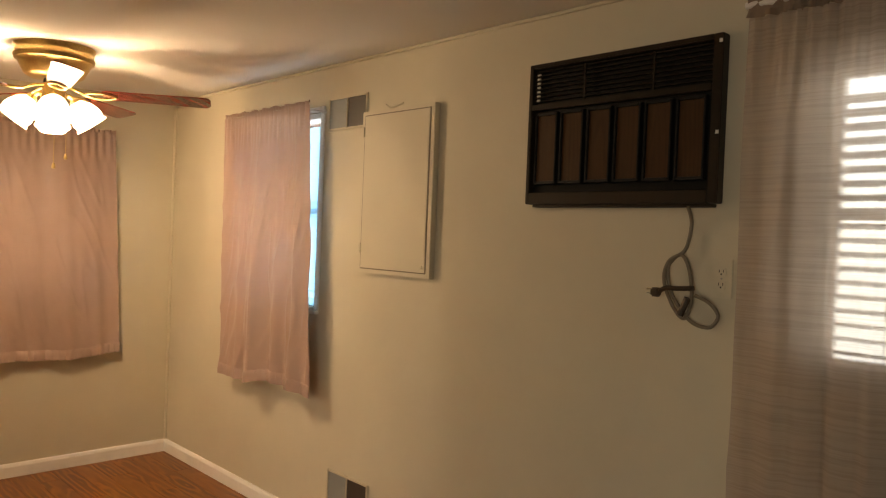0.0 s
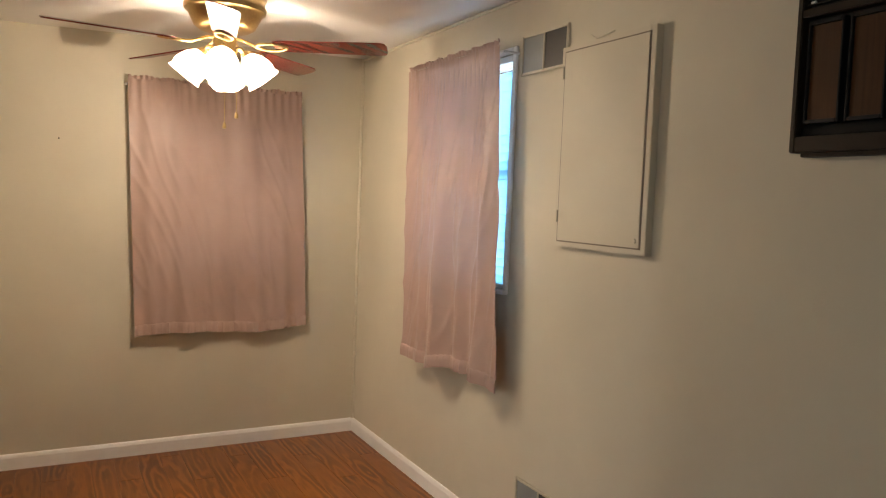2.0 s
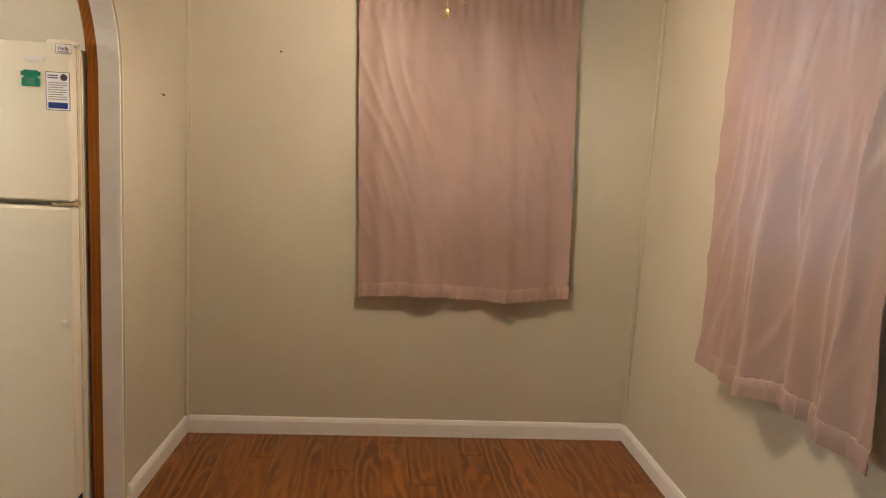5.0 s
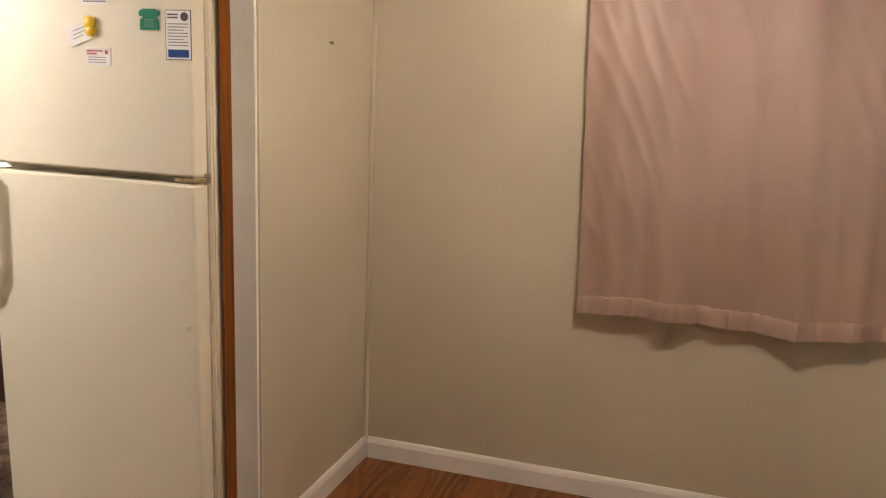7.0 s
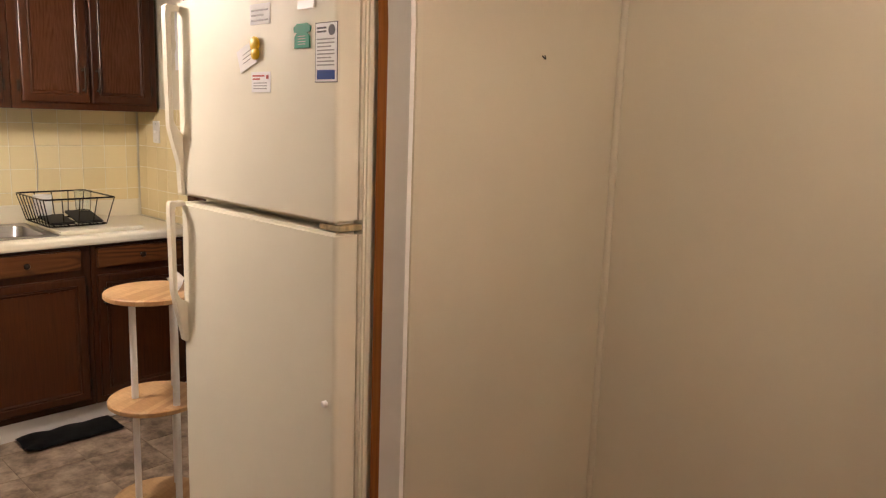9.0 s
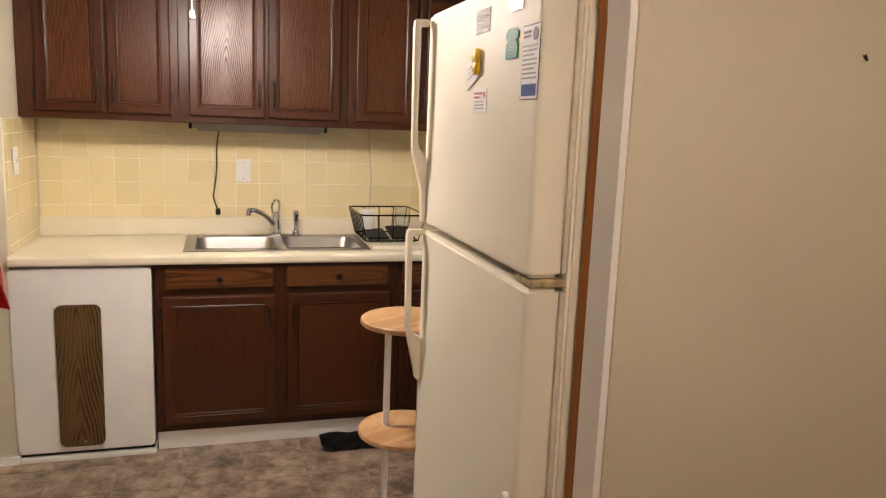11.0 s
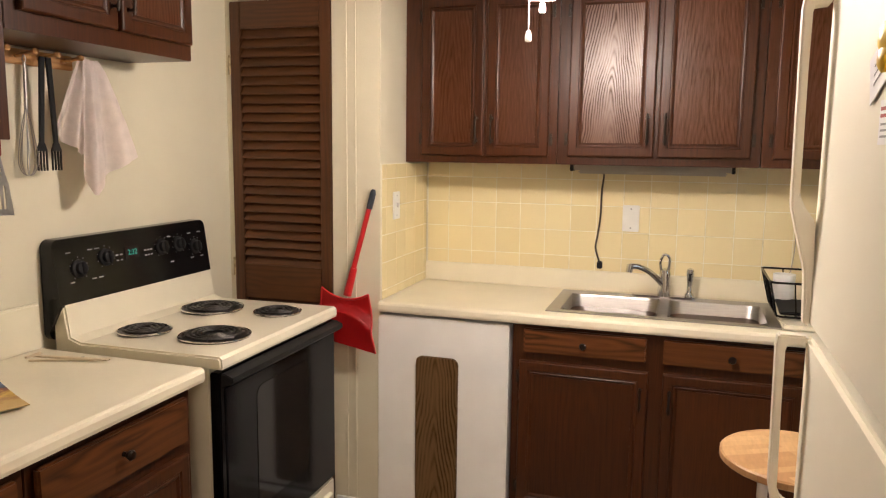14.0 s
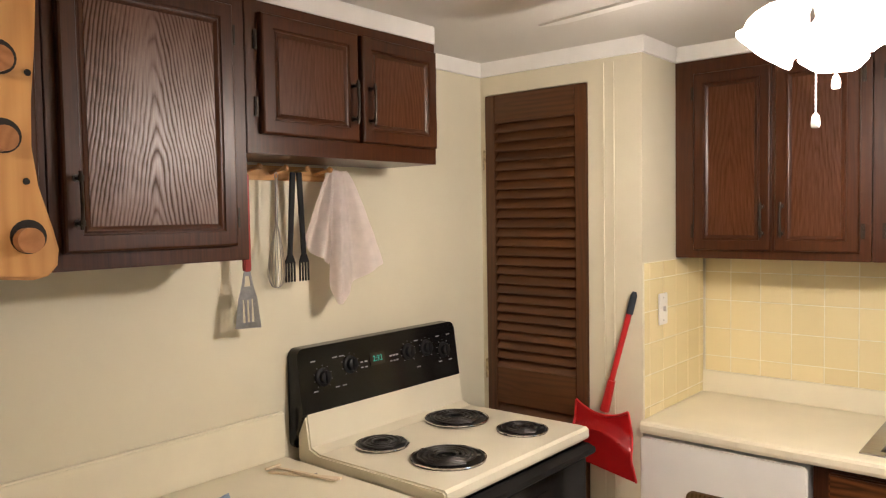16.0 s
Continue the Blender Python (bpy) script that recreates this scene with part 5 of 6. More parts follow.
# ---- sink ----
sk = thing("sink", (-1.93, 6.58, 0.915), "double-bowl stainless steel sink set into the worktop", "sink")
c = bmesh.new()
KX0, KX1, KY0, KY1 = -2.165, -1.705, 6.155, 7.005
B1, B2 = (6.205, 6.572), (6.612, 6.965)
BX0, BX1 = -2.085, -1.745
for b2 in ((KX0, BX0, KY0, KY1), (BX1, KX1, KY0, KY1), (BX0, BX1, KY0, B1[0]), (BX0, BX1, B1[1], B2[0]), (BX0, BX1, B2[1], KY1)):
    box(*b2, 0.9155, 0.9205, 0.0, c)
part("rim", c, STEEL, sk)
for y0, y1 in (B1, B2):
    c = bmesh.new()
    loops = []
    for inset, z, r in ((0.0, 0.9206, 0.045), (0.004, 0.914, 0.045), (0.012, 0.80, 0.05), (0.03, 0.765, 0.06), (0.10, 0.757, 0.05)):
        loops.append([c.verts.new((u, v, z)) for u, v in rounded(BX0 + inset, BX1 - inset, y0 + inset, y1 - inset, r, 6)])
    for a_, b2 in zip(loops, loops[1:]):
        n = len(a_)
        for i in range(n):
            c.faces.new((a_[i], a_[(i + 1) % n], b2[(i + 1) % n], b2[i]))
    c.faces.new(loops[-1])
    bw = part("bowl", c, STEEL, sk, smooth=True)
    c = lathe([(0.042, 0.0), (0.040, 0.003), (0.03, -0.001), (0.005, -0.002)], ((BX0 + BX1) / 2, (y0 + y1) / 2, 0.7585), None, 20)
    part("drain", c, CHROME, bw, smooth=True)
fc = thing("faucet", (-2.125, 6.575, 0.92), "chrome single-lever kitchen faucet with a swing spout", "faucet")
c = prism(rounded(-2.150, -2.098, 6.455, 6.72, 0.025), "xy", 0.9207, 0.932, None, 0.003)
part("deck_plate", c, CHROME, fc)
c = lathe([(0.028, 0), (0.027, 0.03), (0.022, 0.07), (0.024, 0.095), (0.020, 0.11), (0.004, 0.118)], (-2.122, 6.588, 0.932), None, 22)
part("valve_body", c, CHROME, fc, smooth=True)
c = tube([(-2.118, 6.583, 0.975), (-2.09, 6.555, 1.01), (-2.06, 6.52, 1.043), (-2.035, 6.48, 1.063), (-2.018, 6.45, 1.064)], 0.0125, None, 12)
rod((-2.016, 6.452, 1.072), (-2.012, 6.446, 1.040), 0.0135, c, 14)
part("spout", c, CHROME, fc, smooth=True)
c = tube([(-2.118, 6.572, 1.04), (-2.112, 6.568, 1.075), (-2.108, 6.578, 1.104), (-2.108, 6.592, 1.108), (-2.112, 6.604, 1.09), (-2.118, 6.602, 1.045)], 0.006, None, 8)
part("lever", c, CHROME, fc, smooth=True)
sp = thing("sink_sprayer", (-2.125, 6.69, 0.92), "chrome pull-out side sprayer beside the faucet", "sprayer")
c = lathe([(0.020, 0.0), (0.019, 0.012), (0.012, 0.02), (0.011, 0.05), (0.014, 0.075), (0.016, 0.10), (0.014, 0.118), (0.005, 0.123)], (-2.125, 6.69, 0.932), None, 18)
part("body", c, CHROME, sp, smooth=True)
part("trigger", box(-2.113, -2.104, 6.685, 6.695, 1.0, 1.035, 0.002), BLACKMATT, sp)

# ---- dish rack on its mat ----
dm = solid("drain_board", box(-2.17, -1.70, 7.008, 7.40, 0.9158, 0.934, 0.006), LAMINATE, "cream plastic drain board on the worktop", "drain board")
rk = thing("dish_rack", (-1.93, 7.24, 0.935), "black wire dish rack holding a few dishes", "dish rack")
c = bmesh.new()
RX0, RX1, RY0, RY1 = -2.13, -1.76, 6.965, 7.285
for z, gap in ((0.945, 0.03), (1.075, 0.0)):
    pts = rounded(RX0 + gap, RX1 - gap, RY0 + gap, RY1 - gap, 0.03, 3)
    tube([(u, v, z) for u, v in pts + pts[:1]], 0.004, c, 6)
for i in range(9):
    f = i / 8
    for x0, y0, x1, y1 in ((RX1, RY0 + f * (RY1 - RY0), RX1 - 0.03, RY0 + 0.03 + f * (RY1 - RY0 - 0.06)), (RX0, RY0 + f * (RY1 - RY0), RX0 + 0.03, RY0 + 0.03 + f * (RY1 - RY0 - 0.06)), (RX0 + f * (RX1 - RX0), RY0, RX0 + 0.03 + f * (RX1 - RX0 - 0.06), RY0 + 0.03)):
        if i % 2 == 0 or x0 == RX0 + f * (RX1 - RX0):
            rod((x0, y0, 1.075), (x1, y1, 0.945), 0.0025, c, 6)
    rod((RX0 + 0.03, RY0 + 0.03 + f * 0.26, 0.945), (RX1 - 0.03, RY0 + 0.03 + f * 0.26, 0.945), 0.0022, c, 6)
part("wire_frame", c, BLACK, rk)
for y0, y1, rise in ((7.005, 7.115, 0.02), (7.125, 7.245, 0.035)):
    c = box(-1.97, -1.80, y0, y1, 0.950, 0.962, 0.004)
    for v in c.verts:
        v.co.z += rise * (-1.80 - v.co.x) / 0.17
    part("draining_mat", c, BLACKMATT, rk, "black rubber mat")
c = lathe([(0.034, 0.0), (0.038, 0.012), (0.041, 0.10), (0.038, 0.10), (0.034, 0.014), (0.005, 0.01)], (-1.985, 7.035, 0.975), None, 20)
solid("drinking_cup", c, PLASTIC, "white plastic cup standing in the dish rack", "cup", smooth=True)
c = lathe([(0.030, 0.0), (0.034, 0.004), (0.040, 0.105), (0.038, 0.105), (0.031, 0.008), (0.003, 0.007)], (-1.965, 7.215, 0.988), None, 24)
solid("drinking_glass", c, GLASS, "clear drinking glass standing in the dish rack", "glass", smooth=True)

# ---- under-cabinet lamp, cords, plates on the wall ----
ul = thing("under_cabinet_light", (-2.1, 6.49, 1.44), "unlit white under-cabinet strip lamp", "lamp")
part("housing", box(-2.17, -2.09, 6.19, 6.83, 1.456, 1.481, 0.004), LENS, ul)
part("diffuser", box(-2.16, -2.10, 6.21, 6.81, 1.442, 1.4565, 0.005), LENS, ul)
for y in (6.182, 6.834):
    part("end_cap", box(-2.17, -2.09, y - 0.008, y + 0.006, 1.452, 1.482, 0.003), BLACKMATT, ul)
part("cord", tube([(-2.13, 6.315, 1.450), (-2.19, 6.31, 1.425), (-2.206, 6.302, 1.36), (-2.206, 6.30, 1.25), (-2.207, 6.29, 1.16), (-2.207, 6.284, 1.11), (-2.206, 6.302, 1.05)], 0.0042), CORDDARK, ul, smooth=True)
part("plug", box(-2.214, -2.196, 6.293, 6.317, 1.018, 1.052, 0.004), BLACKMATT, ul)
structure("trim_wire", tube([(-2.209, 7.08, 1.48), (-2.209, 7.085, 1.35), (-2.209, 7.095, 1.2), (-2.209, 7.085, 1.06), (-2.2, 7.06, 1.0)], 0.002), LENS, "thin pale wire run down the tiles", "wire")


def wall_plate(name, axis, at, s, z, label, kind="blank", w=0.072, h=0.116, mat=None):
    """axis: the way that the plate faces, '+x', '-x', '+y' or '-y'."""
    m = {"+x": Matrix.Rotation(radians(90), 4, "Z"), "-x": Matrix.Rotation(radians(-90), 4, "Z"), "+y": Matrix.Rotation(radians(180), 4, "Z"), "-y": Matrix.Identity(4)}[axis]
    o = (at, s, z) if axis[1] == "x" else (s, at, z)
    t = thing(name, o, label, "wall plate")
    mm = Matrix.Translation(o) @ m

    def put(bm):
        bmesh.ops.transform(bm, matrix=mm, verts=bm.verts)
        return bm
    pl = part("plate", put(prism(rounded(-w / 2, w / 2, -h / 2, h / 2, 0.004, 3), "xz", -0.006, 0.0, None, 0.002)), mat or PLASTIC, t)
    for dz in (-h * 0.36, h * 0.36) if kind != "outlet" else (0,):
        part("screw", put(lathe([(0.0035, 0), (0.003, 0.001)], (0, -0.006, dz), None, 8, (0, -1, 0))), STEEL, pl)
    if kind == "outlet":
        for dz in (-0.022, 0.022):
            c = put(prism(rounded(-0.017, 0.017, dz - 0.014, dz + 0.014, 0.008, 3), "xz", -0.0085, -0.006))
            r_ = part("receptacle", c, mat or PLASTIC, t)
            c = bmesh.new()
            for dx in (-0.007, 0.007):
                box(dx - 0.0012, dx + 0.0012, -0.0092, -0.0086, dz - 0.001, dz + 0.008, bm=c)
            lathe([(0.003, 0), (0.003, 0.0005)], (0, -0.0086, dz - 0.007), c, 8, (0, -1, 0))
            part("slots", put(c), DARKGAP, r_)
    if kind == "switch":
        part("toggle", put(box(-0.004, 0.004, -0.016, -0.006, -0.008, 0.010, 0.001)), PLASTIC, t)
    return t


wall_plate("blank_wall_plate", "+x", WEST + 0.012, 6.431, 1.247, "white blank wall plate on the yellow tiles")
wall_plate("light_switch", "+y", RETURN + 0.012, -1.80, 1.30, "white toggle switch plate on the yellow tiles", "switch")
wall_plate("light_switch", "-y", NORTH - 0.012 - 0.13, -1.985, 1.38, "white wall plate on the tiles by the refrigerator", "switch")
wall_plate("power_outlet", "-x", EAST, 3.521, 1.572, "wall outlet painted over in the wall colour", "outlet", 0.075, 0.13, PAINT)

# ---- floor mat ----
c = bmesh.new()
gr = [[c.verts.new((-1.69 + 0.19 * i / 6, 6.76 + 0.42 * j / 14, 0.008 + 0.013 * abs(math.sin(1.9 * j / 3.1 + i * 0.8)) * (1 - j / 20) + 0.004 * (i % 2))) for i in range(7)] for j in range(15)]
for a_, b2 in zip(gr, gr[1:]):
    for i in range(6):
        c.faces.new((a_[i], a_[i + 1], b2[i + 1], b2[i]))
bmesh.ops.solidify(c, geom=c.faces[:], thickness=0.010)
for v in c.verts:
    v.co.z = max(0.0005, v.co.z)
solid("floor_mat", c, BLACKMATT, "crumpled black cloth mat on the kitchen floor", "mat", smooth=True)

# ---- round three-tier stand ----
SC = Vector((-0.58, 6.912))
rs = thing("plant_stand", (SC.x, SC.y, 0), "round beech-topped shelf stand on white tube legs", "shelf stand")
for z, r in ((0.888, 0.158), (0.505, 0.158), (0.122, 0.158)):
    c = lathe([(0.001, 0.0), (r - 0.004, 0.0), (r, 0.003), (r, 0.016), (r - 0.004, 0.019), (0.001, 0.019)], (SC.x, SC.y, z - 0.019), None, 40)
    part("shelf", c, BEECH, rs)
pb = bmesh.new()
rows = []
for k in range(5):
    g = k / 4
    rows.append([pb.verts.new((-0.50 - 0.22 * i / 8, 6.960 + 0.03 * g + 0.07 * i / 8, 0.8885 + 0.004 + 0.042 * g * g - 0.018 * (i / 8) ** 2 * g)) for i in range(9)])
for a, b in zip(rows, rows[1:]):
    for i in range(8):
        pb.faces.new((a[i], a[i + 1], b[i + 1], b[i]))
bmesh.ops.solidify(pb, geom=pb.faces[:], thickness=0.003)
solid("paper_sheet", pb, PAPER, "curled white paper lying on the round stand", "paper", smooth=True)
for dx, dy in ((-0.03, -0.06), (0.125, 0.015), (-0.06, 0.10)):
    c = rod((SC.x + dx, SC.y + dy, 0.0), (SC.x + dx, SC.y + dy, 0.868), 0.0115, None, 16)
    part("leg", c, WHITEPOLE, rs, smooth=True)

# ---- pegboard rail with utensils ----
pr = thing("peg_rail", (-0.62, STOVEWALL, 1.79), "pine peg rail below the short wall cabinet", "peg rail")
part("board", box(-0.80, -0.34, STOVEWALL + 0.001, STOVEWALL + 0.018, 1.772, 1.816, 0.003), PINEX, pr)
PEGS = (-0.40, -0.49, -0.585, -0.665, -0.755)
for x in PEGS:
    c = lathe([(0.006, 0.0), (0.005, 0.060), (0.008, 0.070), (0.010, 0.077), (0.006, 0.083), (0.001, 0.084)], (x, STOVEWALL + 0.018, 1.794), None, 14, (0, 1, 0.15))
    part("peg", c, PINEX, pr, smooth=True)
UY = STOVEWALL + 0.075
HANG = Vector((0.022, 0.0, -0.005))


def hung(name, bm, material, parent, label="", smooth=False):
    bmesh.ops.translate(bm, verts=bm.verts, vec=HANG)
    return part(name, bm, material, parent, label, smooth)


sp = thing("spatula", (-0.487, UY, 1.34), "steel slotted spatula with a red handle hanging from the peg rail", "spatula", "hanging utensils")
c = prism(rounded(-0.485, -0.461, 1.510, 1.79, 0.008, 3), "xz", UY - 0.007, UY + 0.007, None, 0.003)
hung("grip", c, REDGRIP, sp, "red handle")
# blade: one sheet with a hole near the neck and three slots
steel = bmesh.new()


def ring_of(points):
    vs = [steel.verts.new((x + 0.014, UY - 0.001, z)) for x, z in points]
    return [steel.edges.new((vs[k], vs[(k + 1) % len(vs)])) for k in range(len(vs))]


cut = ring_of([(-0.496, 1.517), (-0.478, 1.517), (-0.474, 1.500), (-0.466, 1.465), (-0.455, 1.433), (-0.443, 1.350), (-0.531, 1.345), (-0.519, 1.433), (-0.508, 1.465), (-0.500, 1.500)])
cut += ring_of([(-0.494, 1.498), (-0.480, 1.498), (-0.476, 1.468), (-0.498, 1.468)])
for xa, xb in ((-0.505, -0.499), (-0.490, -0.484), (-0.475, -0.469)):
    cut += ring_of([(xa - 0.003, 1.365), (xb, 1.365), (xb, 1.430), (xa, 1.430)])
bmesh.ops.triangle_fill(steel, use_beauty=True, edges=cut)
bmesh.ops.solidify(steel, geom=steel.faces[:], thickness=0.002)
hung("blade", steel, metal("spatula_steel", (0.42, 0.43, 0.47), 0.3), sp, "slotted steel blade")
wk = thing("whisk", (-0.575, UY, 1.455), "steel balloon whisk hanging from the peg rail", "whisk", "hanging utensils")
hung("handle", tube([(-0.583, UY, 1.775), (-0.582, UY, 1.70), (-0.580, UY, 1.645)], 0.0048), STEEL, wk, smooth=True)
hung("hanging_loop", tube([(-0.583, UY, 1.775), (-0.589, UY, 1.785), (-0.583, UY, 1.797), (-0.577, UY, 1.785), (-0.583, UY, 1.775)], 0.0016, None, 6), STEEL, wk)
for i in range(4):
    a = math.pi * i / 4
    ca, sa = math.cos(a), math.sin(a)
    c = tube([(-0.580 + 0.003 * ca, UY + 0.003 * sa, 1.645), (-0.579 + 0.016 * ca, UY + 0.016 * sa, 1.58), (-0.577 + 0.027 * ca, UY + 0.024 * sa, 1.50), (-0.576 + 0.016 * ca, UY + 0.014 * sa, 1.463), (-0.576, UY, 1.456), (-0.576 - 0.016 * ca, UY - 0.014 * sa, 1.463), (-0.577 - 0.027 * ca, UY - 0.024 * sa, 1.50), (-0.579 - 0.016 * ca, UY - 0.016 * sa, 1.58), (-0.580 - 0.003 * ca, UY - 0.003 * sa, 1.645)], 0.0011, None, 5)
    hung("wire", c, STEEL, wk)
for x, lean in ((-0.645, -0.0), (-0.668, -0.004)):
    fk = thing("serving_fork", (x, UY, 1.466), "black nylon serving fork hanging from the peg rail", "kitchen fork", "hanging utensils")
    xb = x + (0.018 if lean == 0 else -0.012)
    c = prism([(x - 0.010, 1.80), (x + 0.010, 1.80), (xb + 0.0085, 1.55), (xb - 0.0085, 1.55)], "xz", UY - 0.004, UY + 0.004, None, 0.002)
    hung("handle", c, BLACKMATT, fk)
    c = prism([(xb - 0.0085, 1.551), (xb + 0.0085, 1.551), (xb + 0.019, 1.525), (xb - 0.019, 1.525)], "xz", UY - 0.003, UY + 0.003)
    hung("head", c, BLACKMATT, fk)
    for k in range(4):
        xx = xb - 0.019 + 0.0108 * k
        hung("tine", box(xx, xx + 0.0056, UY - 0.0025, UY + 0.0025, 1.468, 1.5255, 0.001), BLACKMATT, fk)

# the towel hangs in folds from the last peg
tw = thing("kitchen_towel", (-0.80, UY, 1.38), "pale pink terry towel hanging in folds from a peg", "towel")


def flap(name, top0, top1, edge, out, seed):
    """A sheet that hangs from a short top line to a lower edge, given as (x, z) corners, in folds that open downwards."""
    bm = bmesh.new()
    n, m = 40, 26
    grid = []
    for j in range(m + 1):
        v = j / m
        row = []
        for i in range(n + 1):
            u = i / n
            k = min(len(edge) - 2, int(u * (len(edge) - 1)))
            f = u * (len(edge) - 1) - k
            ex, ez = (edge[k][q] + (edge[k + 1][q] - edge[k][q]) * f for q in (0, 1))
            tx, tz = (top0[q] + (top1[q] - top0[q]) * u for q in (0, 1))
            x = tx + (ex - tx) * v ** 0.85
            z = tz + (ez - tz) * v - 0.006 * math.sin(math.pi * u) * (1 - v)
            y = UY + out * (0.35 + 0.65 * v ** 0.5) + v ** 0.6 * (0.020 * math.cos(9.5 * u + seed + 1.2 * v) + 0.008 * math.cos(23 * u + seed * 2 + 2 * v)) + 0.003 * noise.noise(Vector((x * 30, z * 30, seed)))
            row.append(bm.verts.new((x, y, z)))
        grid.append(row)
    for a, b in zip(grid, grid[1:]):
        for i in range(n):
            bm.faces.new((a[i], a[i + 1], b[i + 1], b[i]))
    bmesh.ops.solidify(bm, geom=bm.faces[:], thickness=0.005)
    part(name, bm, TERRY, tw, smooth=True)


flap("back_flap", (-0.760, 1.806), (-0.805, 1.808), ((-0.668, 1.580), (-0.700, 1.535), (-0.760, 1.505), (-0.83, 1.52)), 0.004, 1.0)
flap("front_flap", (-0.770, 1.812), (-0.832, 1.806), ((-0.742, 1.47), (-0.748, 1.385), (-0.790, 1.380), (-0.850, 1.44), (-0.90, 1.475), (-0.955, 1.500)), 0.030, 2.6)

# ---- things on the worktop by the stove ----
def brochure_mat():
    m, n, l, b = shader("printed_brochure", 0.35)
    co = n.new("ShaderNodeTexCoord")
    sep = n.new("ShaderNodeSeparateXYZ")
    l.new(co.outputs["Generated"], sep.inputs[0])
    nz, _ = noise_at(n, l, 45, 5)
    add = n.new("ShaderNodeMath")
    add.operation = "MULTIPLY_ADD"
    add.inputs[1].default_value = 0.45
    l.new(nz, add.inputs[0])
    l.new(sep.outputs[1], add.inputs[2])
    ramp = n.new("ShaderNodeValToRGB")
    e = ramp.color_ramp.elements
    e[0].position, e[0].color = 0.0, (0.16, 0.24, 0.42, 1)
    e[1].position, e[1].color = 1.0, (0.55, 0.35, 0.10, 1)
    for p, col in ((0.18, (0.10, 0.17, 0.40, 1)), (0.30, (0.30, 0.42, 0.60, 1)), (0.44, (0.09, 0.15, 0.33, 1)), (0.55, (0.05, 0.07, 0.12, 1)), (0.62, (0.30, 0.08, 0.03, 1)), (0.74, (0.70, 0.46, 0.07, 1)), (0.88, (0.42, 0.20, 0.05, 1))):
        q = e.new(p)
        q.color = col
    l.new(add.outputs[0], ramp.inputs[0])
    l.new(ramp.outputs[0], b.inputs["Base Color"])
    return m


BROCHURE = brochure_mat()
for k, (x, y, turn_) in enumerate(((-0.085, 5.035, -44), (-0.135, 5.048, -34), (-0.190, 5.062, -23))):
    c = bmesh.new()
    top_, bot_ = [], []
    for j in range(9):
        for i in range(7):
            z = 0.0006 + 0.004 * k + 0.020 * (1 - i / 6) ** 2 * (1 - j / 8) ** 2 * (k == 2)
            top_.append(c.verts.new((-0.05 + 0.10 * i / 6, -0.115 + 0.23 * j / 8, z + 0.0016)))
            bot_.append(c.verts.new((-0.05 + 0.10 * i / 6, -0.115 + 0.23 * j / 8, z if k == 2 else 0.0006)))
    for j in range(8):
        for i in range(6):
            q = j * 7 + i
            c.faces.new((top_[q], top_[q + 1], top_[q + 8], top_[q + 7]))
            c.faces.new((bot_[q], bot_[q + 7], bot_[q + 8], bot_[q + 1]))
    rim = [i for i in range(7)] + [j * 7 + 6 for j in range(1, 9)] + [8 * 7 + i for i in range(5, -1, -1)] + [j * 7 for j in range(7, 0, -1)]
    for a_, b2 in zip(rim, rim[1:] + rim[:1]):
        c.faces.new((top_[a_], bot_[a_], bot_[b2], top_[b2]))
    ob = new("brochure", mesh_of("brochure", c, BROCHURE))
    ob.matrix_world = pose(x, y, 0.9152, 0, 0, turn_)
    tagged(ob, "glossy folded leaflet with a blue and orange picture on the worktop", "leaflet", "fanned leaflets")
tg = thing("kitchen_tongs", (-0.53, 4.95, 0.9155), "wooden scissor tongs lying on the worktop", "tongs")
c = bmesh.new()
for a_, b2 in (((-0.49, 4.865, 0.921), (-0.585, 5.07, 0.921)), ((-0.515, 4.855, 0.927), (-0.558, 5.085, 0.927))):
    a_, b2 = Vector(a_), Vector(b2)
    n_ = (b2 - a_).normalized().cross(Vector((0, 0, 1)))
    one = prism([tuple((a_ + n_ * 0.006).xy), tuple((b2 + n_ * 0.007).xy), tuple((b2 - n_ * 0.007).xy), tuple((a_ - n_ * 0.006).xy)], "xy", a_.z - 0.0055, a_.z - 0.0005, None, 0.001)
    part("arm", one, PALEWOOD, tg)
c.free()
part("crosspiece", box(-0.53, -0.475, 4.862, 4.874, 0.9275, 0.934, 0.002), PALEWOOD, tg)
part("spring", rod((-0.545, 4.99, 0.921), (-0.560, 4.996, 0.921), 0.004), STEEL, tg)

# ---- wooden roll rack by the arch ----
RD, RW = Vector((0.004, 0.085, 0.0)), "varnished knotty pine roll holder on the wall beside the arch"
rr = thing("roll_rack", (0.473, 5.58, 1.59), RW, "roll holder")


def rack_part(name, bm, material, parent, label="", smooth=False):
    bmesh.ops.translate(bm, verts=bm.verts, vec=RD)
    return part(name, bm, material, parent, label, smooth)


def rack_end(y0, y1):
    pts = [(0.503, 1.595), (0.425, 1.590), (0.402, 1.594), (0.387, 1.606), (0.384, 1.625), (0.392, 1.650), (0.412, 1.700), (0.420, 1.745), (0.418, 1.80), (0.410, 1.86), (0.405, 1.92), (0.408, 1.98), (0.418, 2.03), (0.430, 2.06), (0.503, 2.10)]
    return prism([(0.503 - (0.503 - x) * 0.72, z) for x, z in pts], "xz", y0, y1, None, 0.004)


